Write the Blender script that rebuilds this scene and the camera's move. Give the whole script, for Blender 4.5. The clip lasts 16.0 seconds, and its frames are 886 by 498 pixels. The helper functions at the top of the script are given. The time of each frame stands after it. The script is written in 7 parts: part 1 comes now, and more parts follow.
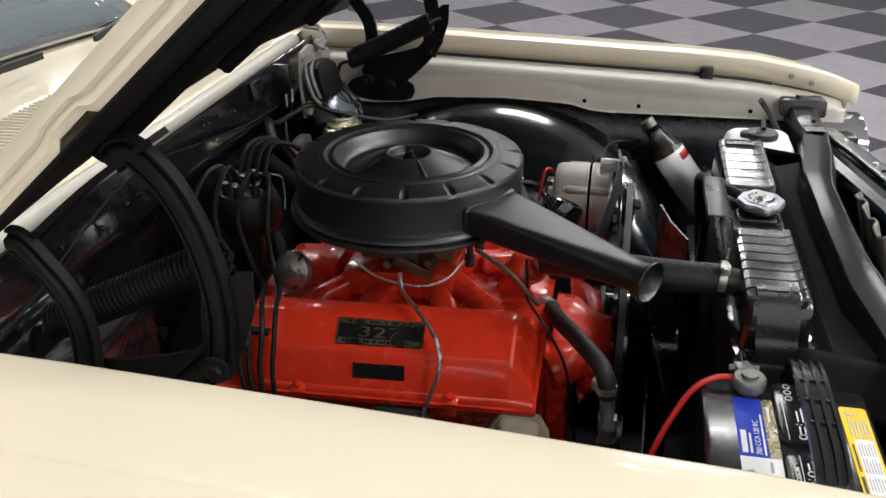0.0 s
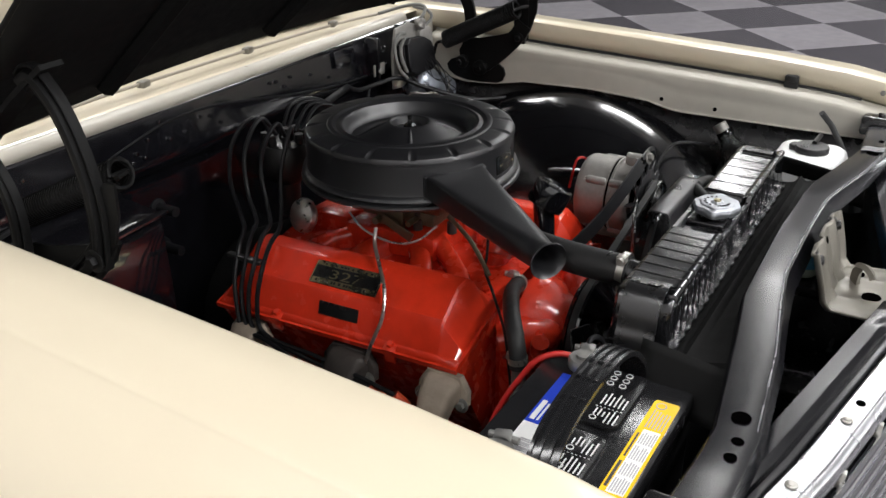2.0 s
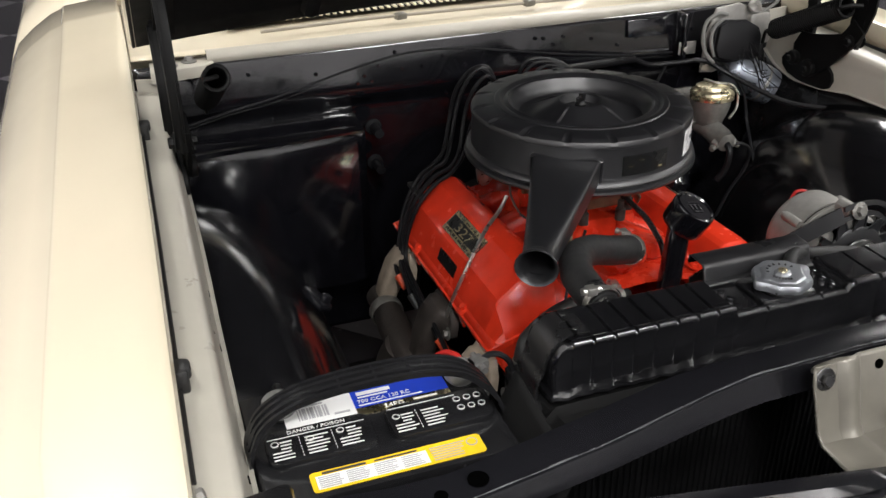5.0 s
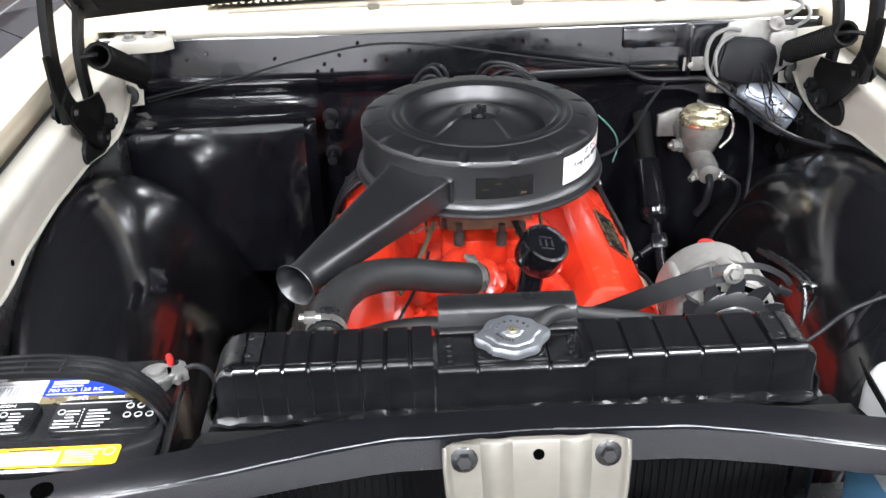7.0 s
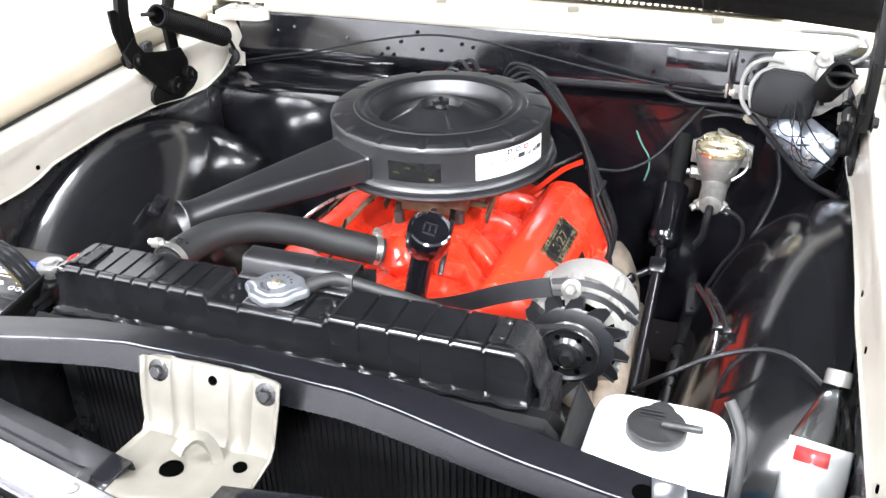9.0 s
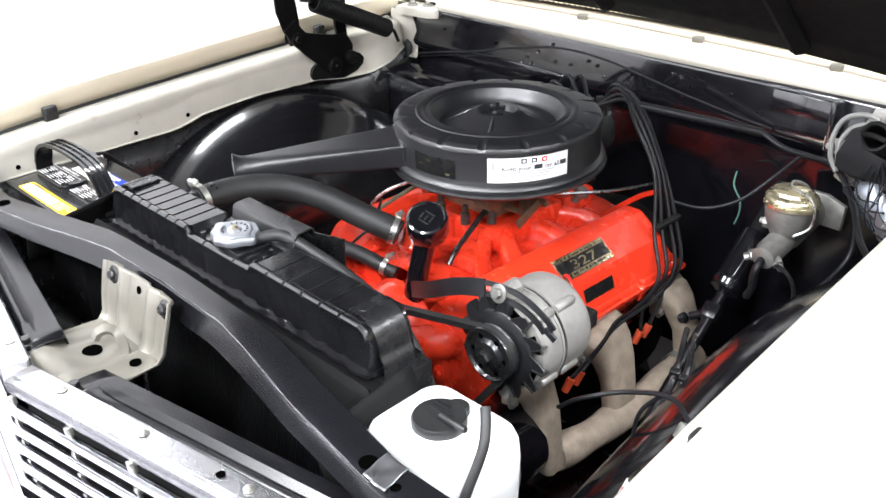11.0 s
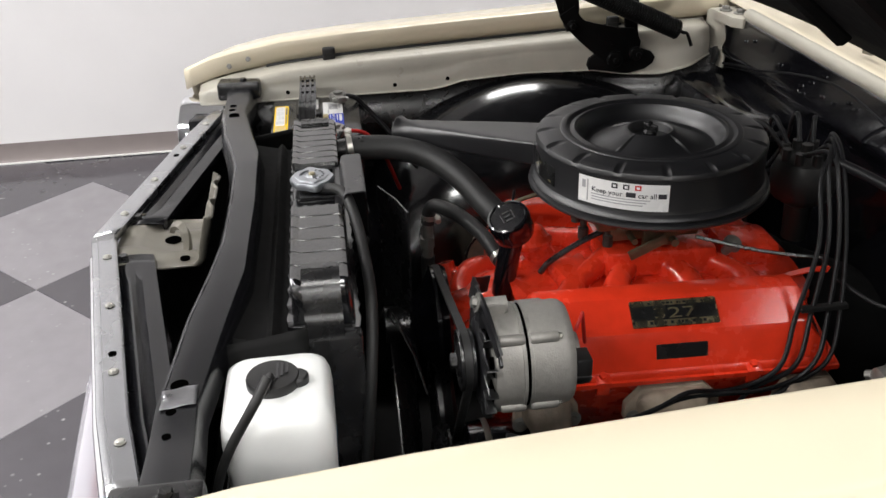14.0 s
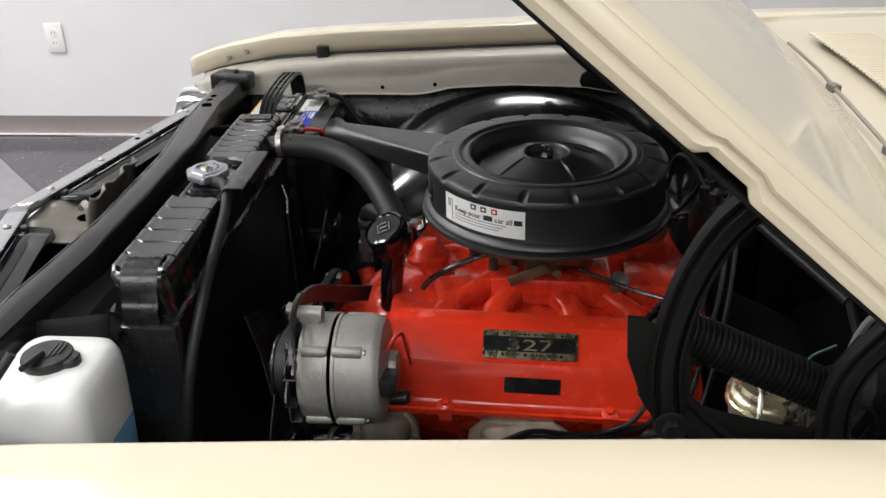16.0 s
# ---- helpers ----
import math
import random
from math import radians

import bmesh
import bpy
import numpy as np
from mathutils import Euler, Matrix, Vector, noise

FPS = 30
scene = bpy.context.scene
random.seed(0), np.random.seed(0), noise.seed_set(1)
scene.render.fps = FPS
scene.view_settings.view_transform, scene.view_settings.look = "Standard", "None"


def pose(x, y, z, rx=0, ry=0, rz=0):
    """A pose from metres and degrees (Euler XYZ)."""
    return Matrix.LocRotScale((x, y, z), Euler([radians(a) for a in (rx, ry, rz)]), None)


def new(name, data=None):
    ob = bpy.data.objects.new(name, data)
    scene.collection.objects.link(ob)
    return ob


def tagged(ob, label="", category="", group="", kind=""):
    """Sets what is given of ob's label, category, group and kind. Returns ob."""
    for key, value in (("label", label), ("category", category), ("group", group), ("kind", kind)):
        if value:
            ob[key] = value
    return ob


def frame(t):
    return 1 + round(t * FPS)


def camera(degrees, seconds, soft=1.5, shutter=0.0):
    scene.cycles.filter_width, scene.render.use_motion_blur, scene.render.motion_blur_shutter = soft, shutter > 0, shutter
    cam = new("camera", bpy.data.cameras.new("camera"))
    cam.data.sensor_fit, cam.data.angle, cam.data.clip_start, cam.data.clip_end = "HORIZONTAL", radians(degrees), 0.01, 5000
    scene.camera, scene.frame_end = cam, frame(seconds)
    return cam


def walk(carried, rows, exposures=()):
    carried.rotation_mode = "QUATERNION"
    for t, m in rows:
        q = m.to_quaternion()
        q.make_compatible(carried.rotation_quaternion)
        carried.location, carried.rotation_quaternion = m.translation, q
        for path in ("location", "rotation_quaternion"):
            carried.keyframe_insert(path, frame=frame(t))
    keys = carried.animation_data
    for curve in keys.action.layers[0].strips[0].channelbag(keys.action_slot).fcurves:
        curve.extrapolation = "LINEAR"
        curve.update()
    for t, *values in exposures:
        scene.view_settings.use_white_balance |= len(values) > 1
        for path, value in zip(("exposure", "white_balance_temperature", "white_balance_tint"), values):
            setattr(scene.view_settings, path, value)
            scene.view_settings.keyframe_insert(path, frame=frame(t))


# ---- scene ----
cam = camera(51.3, 16.0)
ROWS = [
    (0.0, -1.256, 0.1501, 1.3353, -78.12, -25.86, -0.78),
    (0.5, -1.2538, 0.0458, 1.335, -74.37, -25.86, -0.83),
    (1.0, -1.2481, -0.0607, 1.3354, -69.81, -25.92, -0.68),
    (1.5, -1.2319, -0.1787, 1.3371, -64.87, -26.08, -0.78),
    (2.0, -1.2037, -0.3116, 1.336, -59.2, -25.98, -0.72),
    (2.5, -1.1593, -0.44, 1.339, -53.75, -26.08, -0.74),
    (3.0, -1.0934, -0.5418, 1.3414, -46.76, -26.14, -0.81),
    (3.5, -1.0043, -0.6128, 1.3386, -39.76, -26.75, -0.76),
    (6.0, -0.3818, -0.7805, 1.3499, -9.09, -29.04, -1.1),
    (6.5, -0.244, -0.7833, 1.3495, -5.89, -29.43, -1.23),
    (7.0, -0.1053, -0.7798, 1.3505, -2.11, -29.52, -1.25),
    (7.5, 0.0353, -0.7855, 1.3522, 3.28, -29.46, -1.08),
    (8.0, 0.1824, -0.7947, 1.3548, 8.72, -29.21, -1.17),
    (8.5, 0.3271, -0.798, 1.3585, 14.47, -29.26, -1.36),
    (9.0, 0.4754, -0.792, 1.3634, 21.01, -29.14, -1.5),
    (11.5, 1.0467, -0.5231, 1.3717, 52.04, -27.68, -1.48),
    (12.0, 1.1296, -0.4365, 1.3694, 58.61, -27.59, -1.52),
    (12.5, 1.1847, -0.3303, 1.3695, 65.64, -27.74, -1.71),
    (13.0, 1.2151, -0.2224, 1.3647, 73.09, -27.83, -1.79),
    (13.5, 1.2301, -0.1062, 1.3619, 78.69, -27.89, -2.03),
    (14.0, 1.2389, 0.0005, 1.3633, 83.29, -27.94, -2.08),
    (14.5, 1.243, 0.1104, 1.359, 86.85, -27.99, -2.04),
    (15.0, 1.2354, 0.2305, 1.3567, 91.03, -27.87, -2.03),
    (15.5, 1.228, 0.3468, 1.3541, 93.52, -27.46, -1.92),
    (16.0, 1.2253, 0.4433, 1.3557, 96.16, -27.54, -1.85),
]
# the carried camera opens up in front of the dark engine bay
EXPOSURES = [(0.0, -0.2, 6250, 10), (2.0, -0.22, 6250, 10), (3.0, -0.32, 6250, 10), (4.6, -0.15, 6350, 10), (6.0, 0.28, 6200, 10), (6.6, 0.88, 6000, 10), (7.5, 1.52, 5900, 10), (9.0, 1.92, 5900, 10), (11.3, 1.05, 6000, 10), (12.2, 0.55, 6200, 10), (13.0, 0.02, 6400, 10), (16.0, -0.36, 6300, 10)]
walk(cam, [(t, pose(x, y, z, 90, 0, yaw) @ pose(0, 0, 0, pitch, 0, 0) @ pose(0, 0, 0, 0, 0, roll)) for t, x, y, z, yaw, pitch, roll in ROWS], EXPOSURES)

# ---- light ----
world = bpy.data.worlds.new("World")
scene.world = world
world.use_nodes = True
world.node_tree.nodes["Background"].inputs[0].default_value = (0.75, 0.85, 1.0, 1)
world.node_tree.nodes["Background"].inputs[1].default_value = 0.02
CEIL = 3.5


def lamp(name, x, y, z, sx, sy, watts, color=(1.0, 0.972, 0.935)):
    d = bpy.data.lights.new(name, "AREA")
    d.shape, d.size, d.size_y, d.energy, d.color = "RECTANGLE", sx, sy, watts, color
    ob = new(name, d)
    ob.location = (x, y, z)
    return ob


LIGHT_ROWS = [(-1.0, -2.3, 72), (1.3, -2.3, 66), (-1.0, -4.6, 125), (1.3, -4.6, 125), (1.7, 0.2, 44), (4.0, -2.3, 60), (4.0, 0.2, 60), (-1.55, 0.5, 42), (1.6, 2.7, 45), (4.0, 2.7, 45), (7.2, -1.0, 60), (7.2, 2.0, 60)]
for lx, ly, watts in LIGHT_ROWS:
    lamp("ceiling_lamp", lx, ly, CEIL - 0.09, 0.5, 1.15, watts)

# ---- materials ----


def material(name, color, rough=0.5, metal=0.0, coat=0.0, grain=0.0, scale=60.0, spread=0.15, bump=0.0, bump_scale=200.0, rough_var=0.08, spec=0.5, pieces=False, transmission=0.0, sss=0.0):
    m = bpy.data.materials.new(name)
    m.use_nodes = True
    nt = m.node_tree
    b = nt.nodes["Principled BSDF"]
    b.inputs["Base Color"].default_value = (*color, 1)
    b.inputs["Roughness"].default_value = rough
    b.inputs["Metallic"].default_value = metal
    b.inputs["Coat Weight"].default_value = coat
    b.inputs["Coat Roughness"].default_value = 0.04
    b.inputs["Specular IOR Level"].default_value = spec
    b.inputs["Transmission Weight"].default_value = transmission
    if sss:
        b.inputs["Subsurface Weight"].default_value = sss
        b.inputs["Subsurface Radius"].default_value = (0.02, 0.02, 0.02)
        b.inputs["Subsurface Scale"].default_value = 1.0
    co = nt.nodes.new("ShaderNodeTexCoord")
    geo = nt.nodes.new("ShaderNodeNewGeometry")
    big = nt.nodes.new("ShaderNodeTexNoise")
    big.inputs["Scale"].default_value, big.inputs["Detail"].default_value = scale * 0.12, 4
    fine = nt.nodes.new("ShaderNodeTexNoise")
    fine.inputs["Scale"].default_value, fine.inputs["Detail"].default_value = scale, 5
    for n in (big, fine):
        nt.links.new(geo.outputs["Position"], n.inputs["Vector"])
    add = nt.nodes.new("ShaderNodeMath")
    add.operation = "ADD"
    nt.links.new(big.outputs["Fac"], add.inputs[0])
    nt.links.new(fine.outputs["Fac"], add.inputs[1])
    if grain:
        ramp = nt.nodes.new("ShaderNodeMapRange")
        ramp.inputs["From Min"].default_value, ramp.inputs["From Max"].default_value = 0.7, 1.3
        ramp.inputs["To Min"].default_value, ramp.inputs["To Max"].default_value = 1 - grain, 1 + grain
        nt.links.new(add.outputs[0], ramp.inputs["Value"])
        mul = nt.nodes.new("ShaderNodeVectorMath")
        mul.operation = "SCALE"
        mul.inputs[0].default_value = color
        nt.links.new(ramp.outputs[0], mul.inputs["Scale"])
        nt.links.new(mul.outputs[0], b.inputs["Base Color"])
    rr = nt.nodes.new("ShaderNodeMapRange")
    rr.inputs["From Min"].default_value, rr.inputs["From Max"].default_value = 0.7, 1.3
    rr.inputs["To Min"].default_value, rr.inputs["To Max"].default_value = max(0.02, rough - rough_var), rough + rough_var
    nt.links.new(add.outputs[0], rr.inputs["Value"])
    nt.links.new(rr.outputs[0], b.inputs["Roughness"])
    if bump:
        bn = nt.nodes.new("ShaderNodeTexNoise")
        bn.inputs["Scale"].default_value, bn.inputs["Detail"].default_value = bump_scale, 3
        nt.links.new(geo.outputs["Position"], bn.inputs["Vector"])
        bp = nt.nodes.new("ShaderNodeBump")
        bp.inputs["Strength"].default_value, bp.inputs["Distance"].default_value = bump, 0.002
        nt.links.new(bn.outputs["Fac"], bp.inputs["Height"])
        nt.links.new(bp.outputs[0], b.inputs["Normal"])
    return m


CREAM = material("cream_paint", (0.67, 0.60, 0.455), 0.24, coat=0.5, grain=0.02, scale=8, rough_var=0.03)
# duller body cream for inner panels, its colour also darkened to stand for shade
CREAM_DULL_SHADE = material("cream_paint_dull_shaded", (0.40, 0.38, 0.325), 0.36, coat=0.1, grain=0.06, scale=30, rough_var=0.1, bump=0.05, bump_scale=90)
BLACK_GLOSS = material("black_gloss_paint", (0.0045, 0.0045, 0.0060), 0.14, coat=0.3, spec=0.8, grain=0.3, scale=40, rough_var=0.06, bump=0.07, bump_scale=45)
WHEELHOUSE_BLACK = material("wheelhouse_gloss_paint", (0.005, 0.005, 0.0058), 0.15, coat=0.2, spec=1.0, grain=0.15, scale=60, rough_var=0.04, bump=0.18, bump_scale=11)
BLACK_SATIN = material("black_satin_paint", (0.0075, 0.0075, 0.0088), 0.40, spec=0.95, grain=0.12, scale=160, rough_var=0.02, bump=0.03, bump_scale=600)
BLACK_SEMI = material("black_semigloss_metal", (0.010, 0.010, 0.0105), 0.27, spec=0.7, grain=0.1, scale=40, rough_var=0.03, bump=0.015, bump_scale=120)
TANK_BLACK = material("radiator_tank_paint", (0.0075, 0.0075, 0.0085), 0.17, spec=0.85, coat=0.2, grain=0.25, scale=50, rough_var=0.09, bump=0.05, bump_scale=150)
GREY_SUPPORT = material("worn_charcoal_paint", (0.0065, 0.0065, 0.008), 0.23, grain=0.10, scale=30, rough_var=0.03, bump=0.006, bump_scale=60, spec=0.4)
# silver for worn metal that also paints in the support bar's highlights
WORN_EDGE_GLINT = material("worn_bare_glint", (0.21, 0.21, 0.22), 0.32, metal=0.85, grain=0.5, scale=25, rough_var=0.15)
LEAD = material("dull_lead", (0.25, 0.245, 0.235), 0.45, metal=0.6, grain=0.25, scale=60, rough_var=0.15, bump=0.15, bump_scale=200)
HINGE_BLACK = material("hinge_black_paint", (0.006, 0.006, 0.006), 0.45, grain=0.1, scale=60, rough_var=0.05, spec=0.1)
RUBBER = material("black_rubber", (0.014, 0.014, 0.014), 0.55, grain=0.2, scale=120, rough_var=0.1, bump=0.08, bump_scale=400)
PLASTIC = material("black_plastic", (0.012, 0.012, 0.012), 0.4, grain=0.2, scale=120, rough_var=0.1, bump=0.05, bump_scale=600)
ORANGE = material("engine_orange_paint", (0.76, 0.040, 0.013), 0.24, coat=0.3, grain=0.12, scale=35, rough_var=0.06, bump=0.09, bump_scale=70)
ORANGE_CAST = material("engine_orange_cast", (0.64, 0.036, 0.012), 0.27, coat=0.45, grain=0.22, scale=45, rough_var=0.12, bump=0.55, bump_scale=95)
ALT_ALU = material("matt_cast_aluminium", (0.31, 0.30, 0.28), 0.48, metal=0.45, grain=0.12, scale=120, rough_var=0.08, bump=0.2, bump_scale=420)
CAST_GREY = material("grey_cast_metal", (0.20, 0.195, 0.18), 0.42, metal=0.5, grain=0.25, scale=90, rough_var=0.12, bump=0.2, bump_scale=300)
TAN_IRON = material("tan_cast_iron", (0.30, 0.245, 0.19), 0.68, metal=0.1, grain=0.35, scale=45, rough_var=0.1, bump=0.35, bump_scale=180)
IRON = material("bare_cast_iron", (0.05, 0.042, 0.037), 0.58, metal=0.35, grain=0.4, scale=60, rough_var=0.12, bump=0.35, bump_scale=200)
STEEL = material("zinc_steel", (0.55, 0.54, 0.50), 0.33, metal=0.9, grain=0.2, scale=90, rough_var=0.12)
GOLD_ZINC = material("gold_zinc_steel", (0.56, 0.50, 0.34), 0.26, metal=0.9, grain=0.25, scale=60, rough_var=0.1)
# zinc darkened in its colour for the shadow under the air cleaner
CARB_ZINC_SHADE = material("shaded_carburetor_zinc", (0.17, 0.145, 0.095), 0.42, metal=0.7, grain=0.35, scale=60, rough_var=0.12, bump=0.2, bump_scale=200)
CAP_PLATE = material("bright_zinc_plate", (0.42, 0.44, 0.47), 0.36, metal=0.85, grain=0.08, scale=120, rough_var=0.1, bump=0.1, bump_scale=400)
CHROME = material("chrome", (0.80, 0.81, 0.83), 0.07, metal=1.0, grain=0.03, scale=30, rough_var=0.04)
BRIGHT = material("bright_anodised", (0.44, 0.445, 0.46), 0.27, metal=0.95, grain=0.02, scale=20, rough_var=0.02)
LATCH = material("grey_beige_paint", (0.175, 0.164, 0.138), 0.36, metal=0.3, grain=0.1, scale=50, rough_var=0.08)
WHITE_PLASTIC = material("milky_plastic", (0.80, 0.81, 0.80), 0.35, grain=0.03, scale=20, sss=0.25)
BLUE_FLUID = material("blue_fluid", (0.22, 0.50, 0.80), 0.2, grain=0.05, scale=30)
WHITE_LABEL = material("white_label", (0.78, 0.78, 0.77), 0.22, grain=0.02, scale=100)
INK = material("label_ink", (0.03, 0.03, 0.035), 0.5)
GREY_INK = material("grey_ink", (0.35, 0.35, 0.36), 0.5)
RED_INK = material("red_ink", (0.55, 0.02, 0.02), 0.45)
BLUE_INK = material("blue_ink", (0.02, 0.05, 0.45), 0.22)
YELLOW_INK = material("yellow_ink", (0.80, 0.52, 0.02), 0.25)
GOLD_INK = material("gold_plate", (0.80, 0.70, 0.43), 0.27, metal=1.0)
GREY_PLATE = material("dull_grey_painted_steel", (0.013, 0.013, 0.014), 0.32, spec=0.6, grain=0.3, scale=40, rough_var=0.08, bump=0.03, bump_scale=120)
PLATE_BLACK = material("plate_black", (0.01, 0.01, 0.01), 0.25)
RED_WIRE = material("red_cable", (0.42, 0.015, 0.012), 0.4)
BATTERY = material("battery_plastic", (0.012, 0.012, 0.013), 0.2, grain=0.2, scale=120, rough_var=0.08, bump=0.03, bump_scale=500)
DULL_BLACK = material("dull_black_plastic", (0.006, 0.006, 0.007), 0.5, grain=0.2, scale=120, spec=0.15)
BUMPER = material("bumper_chrome", (0.72, 0.71, 0.77), 0.24, metal=0.55, grain=0.04, scale=20, rough_var=0.05)
PLATE_BEIGE = material("plate_beige", (0.55, 0.45, 0.24), 0.4, grain=0.05, scale=40)
CABLE = material("black_cable", (0.008, 0.008, 0.009), 0.42, grain=0.1, scale=100, spec=0.2)
GREEN_WIRE = material("pale_green_wire", (0.09, 0.19, 0.15), 0.45)
MOTOR_CAN = material("blue_grey_plated_can", (0.34, 0.37, 0.42), 0.30, metal=0.8, grain=0.2, scale=40, rough_var=0.1)
HOSE_BEIGE = material("painted_hose", (0.30, 0.27, 0.22), 0.5)
GREY_CABLE = material("grey_cable", (0.16, 0.16, 0.15), 0.45)
ORANGE_BOOT = material("orange_boot", (0.50, 0.06, 0.018), 0.5)
HOLE = material("open_hole", (0.0008, 0.0008, 0.0008), 0.9, spec=0.0)
HOOD_BLACK = material("underhood_black", (0.005, 0.005, 0.005), 0.75, grain=0.2, scale=60, spec=0.15)
WALL_WHITE = material("wall_paint", (0.74, 0.73, 0.74), 0.6, grain=0.02, scale=6, bump=0.1, bump_scale=180)
WALL_GREY = material("grey_wall_paint", (0.22, 0.22, 0.235), 0.6, grain=0.05, scale=6)
CEILING = material("ceiling_paint", (0.55, 0.55, 0.545), 0.7, grain=0.05, scale=6)
BASE_GREY = material("vinyl_baseboard", (0.22, 0.19, 0.185), 0.45, grain=0.05, scale=20)
WHITE_TRIM = material("white_plastic_plate", (0.80, 0.80, 0.78), 0.35)
CORE = material("radiator_core", (0.02, 0.02, 0.021), 0.45, metal=0.4, grain=0.2, scale=200)


def tile_material(name, color, fleck):
    m = material(name, color, 0.14, grain=0.08, scale=14, rough_var=0.05)
    nt = m.node_tree
    b = nt.nodes["Principled BSDF"]
    geo = nt.nodes.new("ShaderNodeNewGeometry")
    vor = nt.nodes.new("ShaderNodeTexVoronoi")
    vor.inputs["Scale"].default_value = 26
    nt.links.new(geo.outputs["Position"], vor.inputs["Vector"])
    lt = nt.nodes.new("ShaderNodeMapRange")
    lt.inputs["From Min"].default_value, lt.inputs["From Max"].default_value = 0.06, 0.16
    lt.inputs["To Min"].default_value, lt.inputs["To Max"].default_value = 0.8, 0.0
    nt.links.new(vor.outputs["Distance"], lt.inputs["Value"])
    gate = nt.nodes.new("ShaderNodeTexNoise")
    gate.inputs["Scale"].default_value = 9
    nt.links.new(geo.outputs["Position"], gate.inputs["Vector"])
    gm = nt.nodes.new("ShaderNodeMapRange")
    gm.inputs["From Min"].default_value, gm.inputs["From Max"].default_value = 0.44, 0.56
    nt.links.new(gate.outputs["Fac"], gm.inputs["Value"])
    mm = nt.nodes.new("ShaderNodeMath")
    mm.operation = "MULTIPLY"
    nt.links.new(lt.outputs[0], mm.inputs[0])
    nt.links.new(gm.outputs[0], mm.inputs[1])
    info = nt.nodes.new("ShaderNodeObjectInfo")
    vary = nt.nodes.new("ShaderNodeMapRange")
    vary.inputs["To Min"].default_value, vary.inputs["To Max"].default_value = 0.88, 1.12
    nt.links.new(info.outputs["Random"], vary.inputs["Value"])
    old = b.inputs["Base Color"].links[0].from_socket
    sc = nt.nodes.new("ShaderNodeVectorMath")
    sc.operation = "SCALE"
    nt.links.new(old, sc.inputs[0])
    nt.links.new(vary.outputs[0], sc.inputs["Scale"])
    mix = nt.nodes.new("ShaderNodeMix")
    mix.data_type = "RGBA"
    nt.links.new(mm.outputs[0], mix.inputs[0])
    nt.links.new(sc.outputs[0], mix.inputs[6])
    mix.inputs[7].default_value = (*fleck, 1)
    nt.links.new(mix.outputs[2], b.inputs["Base Color"])
    return m


TILE_DARK = tile_material("dark_vinyl_tile", (0.062, 0.058, 0.066), (0.3, 0.3, 0.3))
TILE_LIGHT = tile_material("grey_vinyl_tile", (0.22, 0.21, 0.225), (0.3, 0.3, 0.3))

GLASS = bpy.data.materials.new("bottle_glass")
GLASS.use_nodes = True
g = GLASS.node_tree.nodes["Principled BSDF"]
g.inputs["Base Color"].default_value = (0.96, 0.98, 0.97, 1)
g.inputs["Roughness"].default_value = 0.05
g.inputs["Transmission Weight"].default_value = 1.0
g.inputs["IOR"].default_value = 1.45
WINDSHIELD = bpy.data.materials.new("tinted_glass")
WINDSHIELD.use_nodes = True
g = WINDSHIELD.node_tree.nodes["Principled BSDF"]
g.inputs["Base Color"].default_value = (0.55, 0.62, 0.66, 1)
g.inputs["Roughness"].default_value = 0.02
g.inputs["Transmission Weight"].default_value = 0.8

GLOW = bpy.data.materials.new("lamp_diffuser")
GLOW.use_nodes = True
g = GLOW.node_tree.nodes["Principled BSDF"]
g.inputs["Emission Color"].default_value = (1.0, 0.96, 0.9, 1)
g.inputs["Emission Strength"].default_value = 6.0

# ---- building helpers ----
V = Vector


def thing(name, base, label, category, group="", kind=""):
    ob = new(name)
    ob.empty_display_size = 0.05
    ob.location = base
    return tagged(ob, label, category, group, kind)


def finish(bm, name, mat, angle=38, flat=False):
    bmesh.ops.remove_doubles(bm, verts=bm.verts, dist=0.00005)
    bmesh.ops.recalc_face_normals(bm, faces=bm.faces)
    me = bpy.data.meshes.new(name)
    bm.to_mesh(me)
    bm.free()
    for m in (mat if isinstance(mat, (list, tuple)) else [mat]):
        me.materials.append(m)
    if not flat:
        for p in me.polygons:
            p.use_smooth = True
        me.set_sharp_from_angle(angle=radians(angle))
    return me


def part(name, bm, mat, parent=None, label="", angle=38, thick=0.0):
    me = bm if isinstance(bm, bpy.types.Mesh) else finish(bm, name, mat, angle)
    ob = new(name, me)
    if parent is not None:
        ob.parent = parent
        if parent.type == "EMPTY":
            ob.location = -parent.location
    if thick:
        s = ob.modifiers.new("thickness", "SOLIDIFY")
        s.thickness, s.offset = thick, 0
    if label:
        ob["label"] = label
    return ob


def setting(name, bm, mat, label, category, angle=38):
    ob = part(name, bm, mat, None, "", angle)
    return tagged(ob, label, category, kind="structure")


def basis(axis, up=(0, 0, 1)):
    z = V(axis).normalized()
    u = V(up)
    if abs(z.dot(u.normalized())) > 0.98:
        u = V((0, 1, 0)) if abs(z.y) < 0.9 else V((1, 0, 0))
    x = u.cross(z).normalized()
    return x, z.cross(x), z


def loft(bm, rings, closed=True, cap0=False, cap1=False):
    rows = [[bm.verts.new(p) for p in ring] for ring in rings]
    n = len(rows[0])
    for a, b in zip(rows, rows[1:]):
        for i in range(n if closed else n - 1):
            j = (i + 1) % n
            bm.faces.new((a[i], a[j], b[j], b[i]))
    if cap0:
        bm.faces.new(rows[0][::-1])
    if cap1:
        bm.faces.new(rows[-1])
    return rows


